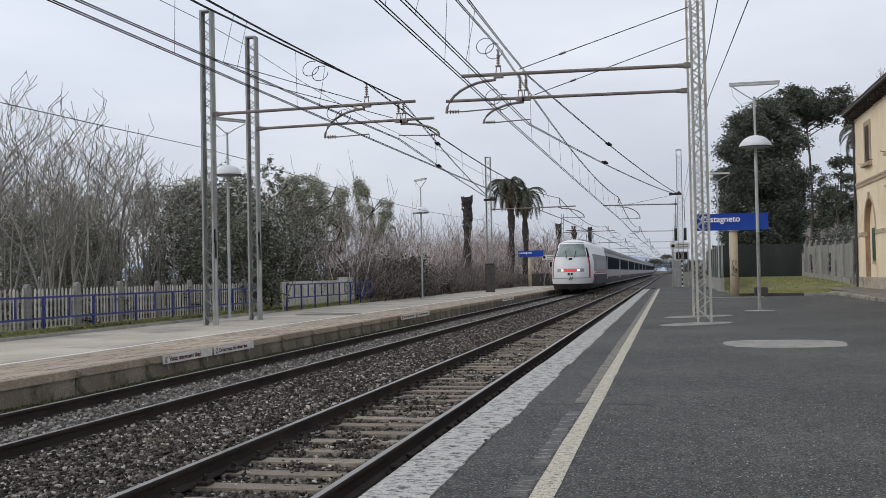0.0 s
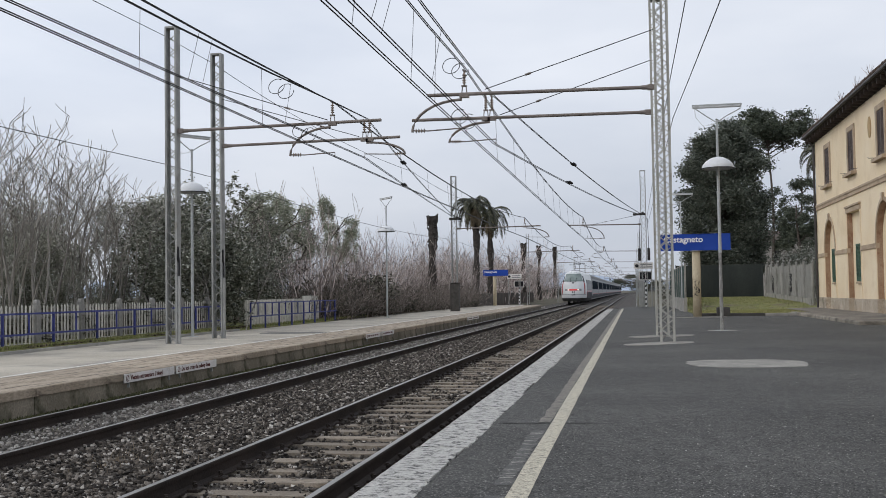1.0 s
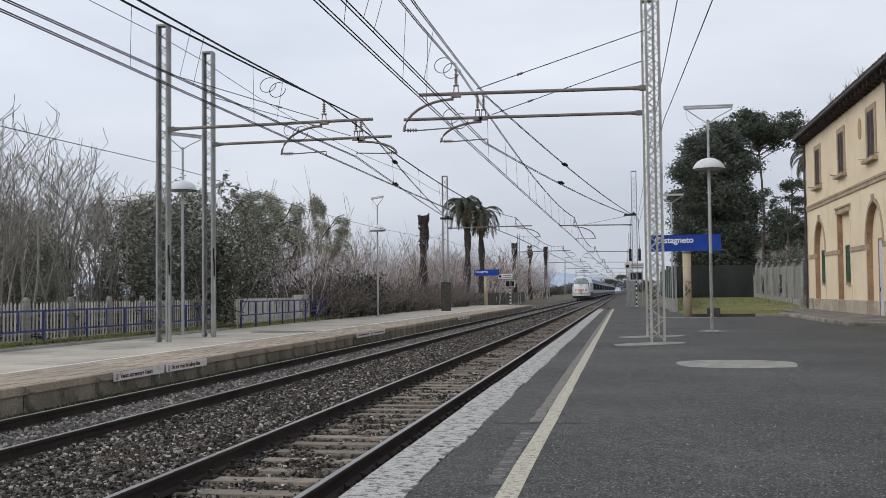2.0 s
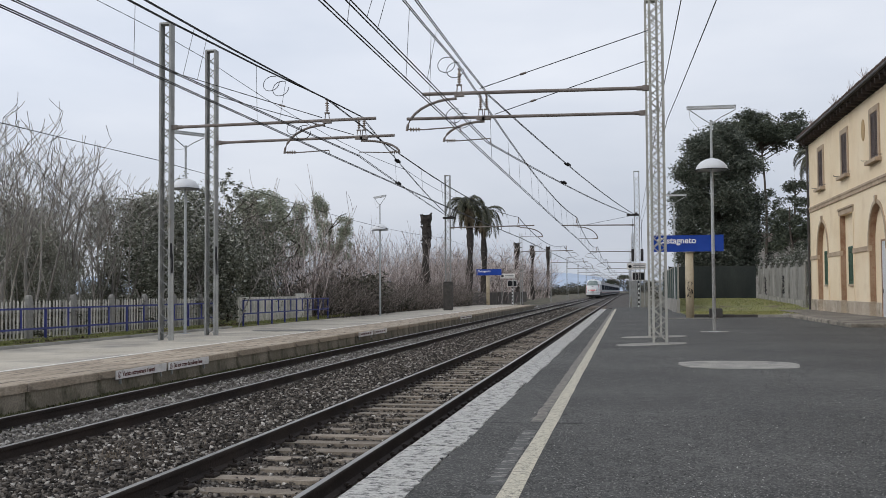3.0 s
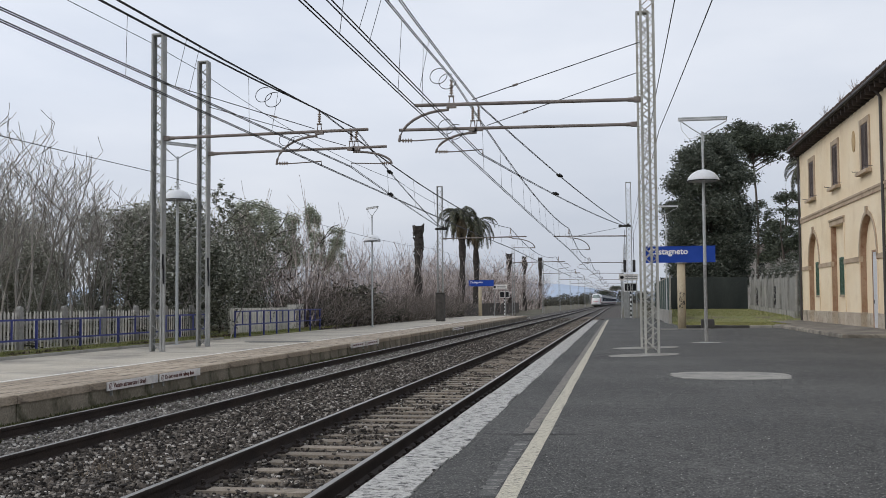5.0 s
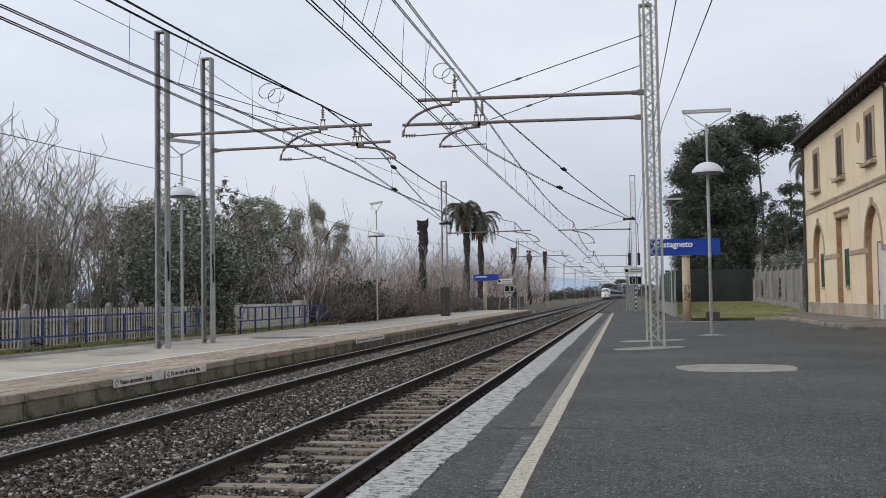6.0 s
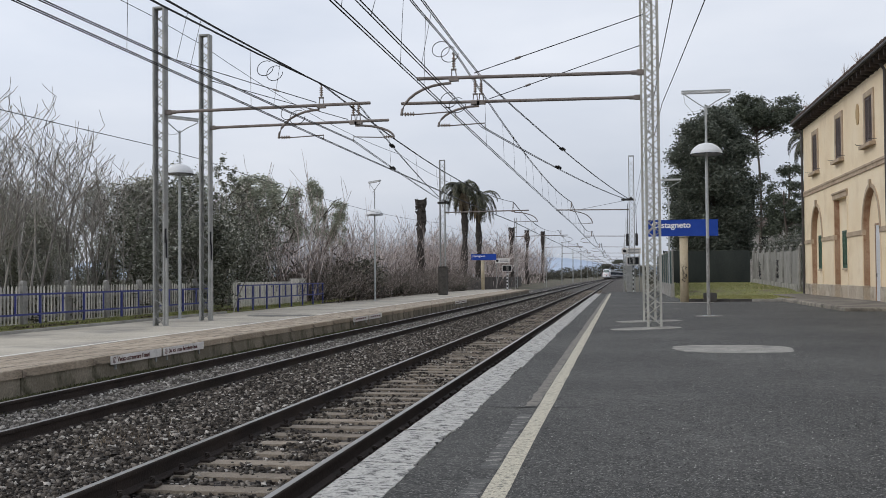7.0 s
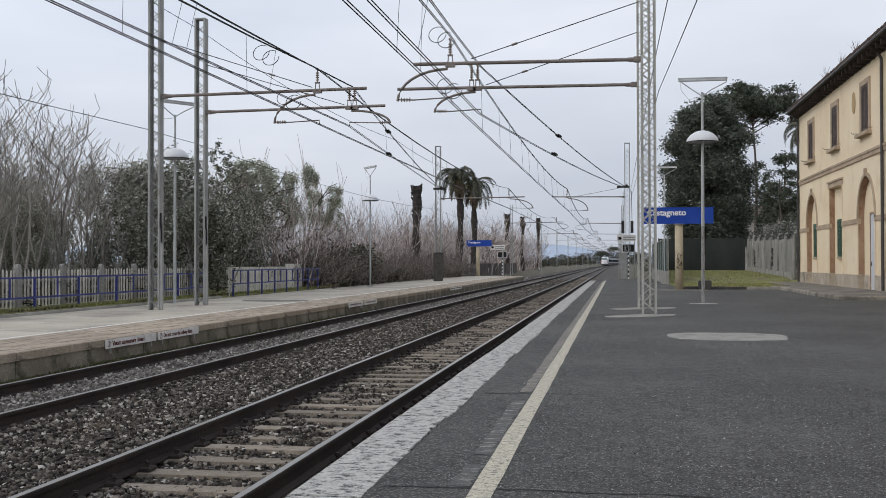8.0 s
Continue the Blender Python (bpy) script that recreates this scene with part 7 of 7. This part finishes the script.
def locomotive():
    t = thing("locomotive", "white streamlined electric locomotive with red stripe and red tail lamps", "locomotive")
    part("body", shell([0.6] + [z for z in LEVELS if z >= 0.7], 20.0, US), TRAIN_WHITE, t, "glossy white body", smooth=True)
    part("skirt", shell([0.22, 0.35, 0.45, 0.6], 20.0, US), TRAIN_DARK, t, "dark lower skirt", smooth=True)
    part("bumper_band", patch(-0.98, 0.98, 0.98, 1.03, 0.012, 16, 3), TRAIN_GREY, t)
    part("windscreen", patch(-0.85, 0.85, 2.54, 3.60, 0.015, 12, 8), WINDSCREEN, t, "grey-green windscreen")
    for s in (-1, 1):
        part("wiper", Bag().tube([(s * 0.30, front_y(0.2, 2.5) - 0.05, 2.46), (s * 0.38, front_y(0.3, 2.95) - 0.06, 2.95)], 0.025, 5), BLACK, t)
        part("side_window", patch(s * 0.89, s * 0.985, 2.5, 3.2, 0.015, 4, 5), TRAIN_GLASS, t)
        part("red_stripe", patch(s * 0.875, s * 0.945, 1.05, 2.75, 0.014, 3, 8), TRAIN_RED, t)
    lamp = part("lamp_bar", patch(-0.66, 0.66, 1.44, 1.68, 0.014, 12, 3), TRAIN_GREY, t, "lamp bar across the nose")
    part("red_panel", patch(-0.30, 0.30, 1.48, 1.64, 0.024, 6, 2), LAMP_RED, lamp)
    for s in (-1, 1):
        part("tail_lamp", patch(s * 0.34, s * 0.46, 1.49, 1.63, 0.030, 3, 2), LAMP_HOT, lamp, "lit tail lamp")
    part("emblem", patch(-0.09, 0.09, 2.3, 2.45, 0.02, 2, 2), BLACK, t)
    for s in (-1, 1):
        part("coupling_socket", Bag().tube([(s * 0.11, 0.2, 1.30), (s * 0.11, -0.05, 1.30)], 0.085, 10), TRAIN_DARK, t)
    mark = Bag()
    for s in (-0.10, 0.05):
        mark.prism([(s, 0.86), (s + 0.06, 0.86), (s + 0.14, 1.08), (s + 0.08, 1.08)], -0.03, 0.05)
    part("mark", mark, BLACK, t)
    for s in (-1, 1):
        part("side_panel", Bag().box(min(s * 1.50, s * 1.512), max(s * 1.50, s * 1.512), 3.0, 19.9, 0.50, 1.25), TRAIN_UNDER, t, "dark grey lower side")
        part("red_stripe", Bag().prism([(2.6, 0.70), (3.1, 0.70), (5.2, 1.32), (19.8, 1.32), (19.8, 1.44), (5.0, 1.44)], min(s * 1.50, s * 1.515), max(s * 1.50, s * 1.515), "x"), TRAIN_RED, t)
        part("side_plate", Bag().box(min(s * 1.40, s * 1.506), max(s * 1.40, s * 1.506), 3.6, 19.9, 1.46, 2.75), TRAIN_SIDE, t, "dirty pale grey side plate")
        part("grille", Bag().box(min(s * 1.46, s * 1.511), max(s * 1.46, s * 1.511), 7.0, 17.5, 1.6, 2.3), TRAIN_GREY, t)
    part("roof_gear", Bag().box(-0.6, 0.6, 6.0, 18.5, 3.78, 3.92, 0.05), TRAIN_ROOF, t)
    for y in (5.2, 15.8):
        p = Bag()
        p.tube([(0, y, 3.95), (0, y + 1.0, 4.45), (0, y - 0.1, 5.0 if y > 10 else 4.6)], 0.03, 5)
        p.tube([(-0.75, y - 0.1, 5.0 if y > 10 else 4.6), (0.75, y - 0.1, 5.0 if y > 10 else 4.6)], 0.03, 5)
        part("pantograph", p, TRAIN_DARK, t)
    for y in (4.2, 15.6):
        bogie(t, y)
    return t


def carriage():
    t = thing("railway_carriage", "white and grey passenger carriage with dark windows", "carriage", "carriages of the train")
    outline = [(-width_at(z), z) for z in LEVELS] + [(width_at(z), z) for z in reversed(LEVELS)]
    part("body", Bag().prism(outline, 0.2, 25.9), TRAIN_SIDE, t)
    part("roof", Bag().prism([(-width_at(z) - 0.006, z + 0.006) for z in LEVELS[11:]] + [(width_at(z) + 0.006, z + 0.006) for z in reversed(LEVELS[11:])], 0.25, 25.85), TRAIN_ROOF, t)
    part("underframe", Bag().box(-1.30, 1.30, 2.0, 24.0, 0.28, 0.9, 0.05), TRAIN_DARK, t)
    part("gangway", Bag().box(-0.9, 0.9, -0.12, 0.2, 0.9, 3.2, 0.03), BLACK, t)
    for s in (-1, 1):
        part("window_band", Bag().box(min(s * 1.46, s * 1.508), max(s * 1.46, s * 1.508), 0.3, 25.8, 1.62, 2.80), TRAIN_BAND, t, "dark blue-grey window band")
        for k in range(10):
            part("window", Bag().box(min(s * 1.48, s * 1.516), max(s * 1.48, s * 1.516), 2.5 + k * 2.16, 4.2 + k * 2.16, 1.80, 2.55), TRAIN_GLASS, t)
        for y in (0.55, 24.55):
            part("door", Bag().box(min(s * 1.45, s * 1.510), max(s * 1.45, s * 1.510), y, y + 0.85, 0.75, 2.75), TRAIN_GREY, t)
        part("lower_band", Bag().box(min(s * 1.49, s * 1.506), max(s * 1.49, s * 1.506), 0.3, 25.8, 0.42, 0.95), TRAIN_UNDER, t, "dark grey lower band")
        part("red_line", Bag().box(min(s * 1.49, s * 1.507), max(s * 1.49, s * 1.507), 0.3, 25.8, 0.96, 1.03), TRAIN_RED, t)
    for y in (3.6, 22.4):
        bogie(t, y)
    return t


loco = locomotive()
first = carriage()
# the bodies ride a little above the bogies
for vehicle in (loco, first):
    for ob in vehicle.children:
        if not ob.name.startswith("bogie"):
            for piece in (ob, *ob.children):
                piece.data.transform(Matrix.Translation((0, 0, 0.10)) @ Matrix.Diagonal((1, 1, 1.04, 1)))
cars = [first] + [copy_thing(first, Matrix()) for k in range(9)]
LEAD, SPEED = 78.2, 50.5


def on_line(y, length):
    """The pose of a vehicle whose near end is at y on the far track."""
    a, b = Vector((FAR + bend(y), y, RAIL_Z)), Vector((FAR + bend(y + length), y + length, RAIL_Z))
    return Matrix.Translation(a) @ Matrix.Rotation(-math.atan2(b.x - a.x, b.y - a.y), 4, "Z")


# ---- ballast stones, sleepers, clips, grass: many small pieces ----
rg = np.random.default_rng(11)


def scatter(count, x0, x1, y0, y1, z, size, rg, lift=0.02, skip=()):
    """Stones over a stretch, thinned with distance, none under the rails."""
    y = y0 + (y1 - y0) * rg.random(count) ** 1.45
    x = rg.uniform(x0, x1, count)
    keep = np.ones(count, bool)
    for a in (NEAR - GAUGE, NEAR + GAUGE, FAR - GAUGE, FAR + GAUGE):
        keep &= np.abs(x - a) > 0.085
    x, y = x[keep], y[keep]
    heap = np.sin(x * 7.1 + 1.3 * np.sin(y * 2.1)) * np.sin(y * 4.7 + 2.0 * np.sin(x * 3.3)) + 0.6 * np.sin(y * 1.7 + x)
    zz = z(x) + rg.uniform(-0.012, lift, len(x)) + np.where(np.abs(x - NEAR) < 0.66, np.clip(heap - 0.06, 0, 1) * 0.056, 0)
    return blocks_of_stone(len(x), np.stack([x, y, zz], 1), size, rg)


def level(x):
    return np.interp(x, [FAR_EDGE, -8.15, -6.3, -5.7, -4.9, -4.15, -3.9, -2.7, -2.4, EDGE], [-0.54, -0.49, -0.475, -0.49, -0.475, -0.50, -0.535, -0.535, -0.53, -0.57])


for nm, cnt, xa, xb, mt, sz in (("ballast_stones", 52000, -6.35, -4.13, STONE, (0.015, 0.040)), ("ballast_stones", 20000, -3.98, -2.62, STONE, (0.017, 0.038)),
                                ("ballast_stones", 7000, -2.48, EDGE - 0.03, STONE, (0.02, 0.04)),
                                ("ballast_stones", 12000, -7.9, -6.5, PALE_STONE, (0.02, 0.04)), ("ballast_stones", 9000, FAR_EDGE + 0.1, -8.0, STONE, (0.02, 0.045))):
    v, f = scatter(cnt, xa, xb, 6.0, 62, level, sz, rg)
    tagged(new(nm, bulk_mesh(nm, v, f, mt)), "crushed grey-brown ballast stones between the rails", "ballast", kind="stuff")

for nm, cnt, xa, xb, mt in (("ballast_stones", 5200, -6.35, -4.13, STONE), ("ballast_stones", 2600, -3.98, -2.62, STONE), ("ballast_stones", 2200, -7.9, -6.5, PALE_STONE)):
    v, f = scatter(cnt, xa, xb, 60, 112, level, (0.03, 0.06), rg)
    tagged(new(nm, bulk_mesh(nm, v, f, mt)), "crushed ballast stones farther along the tracks", "ballast", kind="stuff")

sl = Bag()
sl.prism([(-0.13, -0.15), (0.13, -0.15), (0.115, 0.0), (-0.115, 0.0)], -1.15, 1.15, "x")
sl_me = sl.mesh("sleeper", SLEEPER)
cl = Bag()
cl.box(-0.055, 0.055, -0.07, 0.07, 0.0, 0.035, 0.012)
cl.tube([(0.0, -0.045, 0.03), (0.035, -0.045, 0.065), (-0.03, 0.045, 0.065), (0.0, 0.045, 0.03)], 0.016, 5)
cl.tube([(0, 0, 0.03), (0, 0, 0.085)], 0.02, 6)
cl_me = cl.mesh("clip", CLIP)
S0 = 8.994 + 0.04
r = random.Random(14)
for k in range(-8, 190):
    y = S0 + 0.6 * k
    ob = new("sleeper", sl_me)
    ob.parent, ob.matrix_basis = near_track, pose(NEAR + r.uniform(-.02, .02), y, RAIL_Z - 0.17 + r.uniform(-.006, .004), 0, 0, r.uniform(-.4, .4))
    if k < 62:
        for s in (-1, 1):
            ob = new("clip", cl_me)
            ob.parent, ob.matrix_basis = near_track, pose(NEAR + s * (GAUGE - 0.115), y, RAIL_Z - 0.168, 0, 0, 0 if s > 0 else 180)
for k in range(34):
    ob = new("clip", cl_me)
    ob.parent, ob.matrix_basis = near_track, pose(NEAR + GAUGE + 0.115, S0 + 0.6 * k, RAIL_Z - 0.168, 0, 0, 180)


def tufts(name, count, place, height, material, label, seed, width=0.006):
    """Blades of grass or dry stems, each a thin bent strip."""
    rg = np.random.default_rng(seed)
    p = np.array([place(rg) for k in range(count)])
    a = rg.uniform(0, 6.283, count)
    h = height * rg.uniform(0.4, 1.2, count)
    lean = h * rg.uniform(0.1, 0.8, count)
    side = np.stack([-np.sin(a), np.cos(a), 0 * a], 1) * width
    out = np.stack([np.cos(a) * lean, np.sin(a) * lean, h], 1)
    mid = np.stack([np.cos(a) * lean * 0.3, np.sin(a) * lean * 0.3, h * 0.6], 1)
    v = np.stack([p - side, p + side, p + mid + side * 0.7, p + mid - side * 0.7, p + out + side * 0.1, p + out - side * 0.1], 1).reshape(-1, 3)
    i = (np.arange(count) * 6)[:, None]
    f = np.concatenate([i + np.array([[0, 1, 2, 3]]), i + np.array([[3, 2, 4, 5]])], 0)
    return tagged(new(name, bulk_mesh(name, v, f, material)), label, "grass", kind="stuff")


tufts("verge_grass", 16000, lambda g: (-15.25 - abs(g.normal(0, .35)), g.uniform(16, 39.5), 0.0), 0.085, VERGE_BLADE, "tufts of grass along the paling fence", 61, 0.008)
tufts("leaf_litter", 2600, lambda g: (-15.22 - abs(g.normal(0, .3)), 16 + 23.5 * (0.5 + 0.5 * math.sin(g.integers(0, 17) * 1.7)) + g.normal(0, .6), 0.01), 0.06, LITTER, "fallen leaves in the grass along the palings", 69, 0.022)
tufts("verge_grass", 5000, lambda g: (-15.3 - abs(g.normal(0, .4)), g.uniform(39.5, 60), -0.04), 0.11, VERGE_BLADE, "tufts of grass along the blue railing", 62, 0.01)
tufts("track_weeds", 28000, lambda g: (FAR_EDGE + 0.05 + abs(g.normal(0, .45)), 10 + 26 * (0.5 + 0.48 * math.sin(g.integers(0, 11) * 2.3)) + g.normal(0, 1.1), -0.53), 0.07, MOSS, "low weeds under the far platform wall", 63, 0.014)
tufts("track_weeds", 14000, lambda g: (FAR_EDGE + 0.04 + abs(g.normal(0, .16)), g.uniform(9, 40), -0.53), 0.05, MOSS, "mossy weeds along the foot of the far platform wall", 67, 0.008)
tufts("leaf_litter", 9000, lambda g: (-15.35 - abs(g.normal(0, 1.0)), g.uniform(53, 100), -0.06), 0.10, LITTER, "fallen leaves and dead stalks under the bare shrubs", 68, 0.02)
tufts("dry_weeds", 260, lambda g: (-5.3 + g.normal(0, .28), 10.6 + g.normal(0, .5), -0.5), 0.09, DRY_STEM, "dry weeds in the ballast between the tracks", 64, 0.004)
tufts("plot_grass", 26000, lambda g: (g.uniform(3.0, 9.8), g.uniform(50.05, 60), 0.05), 0.06, PLOT_BLADE, "short grass on the plot beside the building", 65, 0.014)
tufts("plot_grass", 9000, lambda g: (lambda y: (g.uniform(3.0, 9.8), y, float(np.interp(y, [60, 64, 84], [.06, .35, .62])) - .02))(g.uniform(60, 83)), 0.08, PLOT_BLADE, "grass before the netting fence", 66, 0.02)


# stone chips standing out of the worn asphalt
r = np.random.default_rng(61)
chips = []
for count, xa, xb, ya, yb in ((22000, -1.0, 4.6, 3.6, 11.0), (18000, -0.9, 9.5, 11.0, 21.0)):
    chips.append(np.stack([r.uniform(xa, xb, count), r.uniform(ya, yb, count), r.uniform(-0.004, 0.001, count)], 1))
chips = np.concatenate(chips)
chips = chips[(np.abs(chips[:, 0] + 0.80) > 0.15)]
tagged(new("asphalt_chips", bulk_mesh("asphalt_chips", *rocks(len(chips), chips, 0, (0.0035, 0.010), r), CHIP)), "stone chips standing out of the worn platform asphalt", "asphalt", kind="stuff")


def motions():
    times = [0.5 * k for k in range(17)]
    walk(loco, [(t, on_line(LEAD + SPEED * t, 20.0)) for t in times])
    for k, c in enumerate(cars):
        walk(c, [(t, on_line(LEAD + 20.35 + 26.25 * k + SPEED * t, 26.0)) for t in times])


motions()
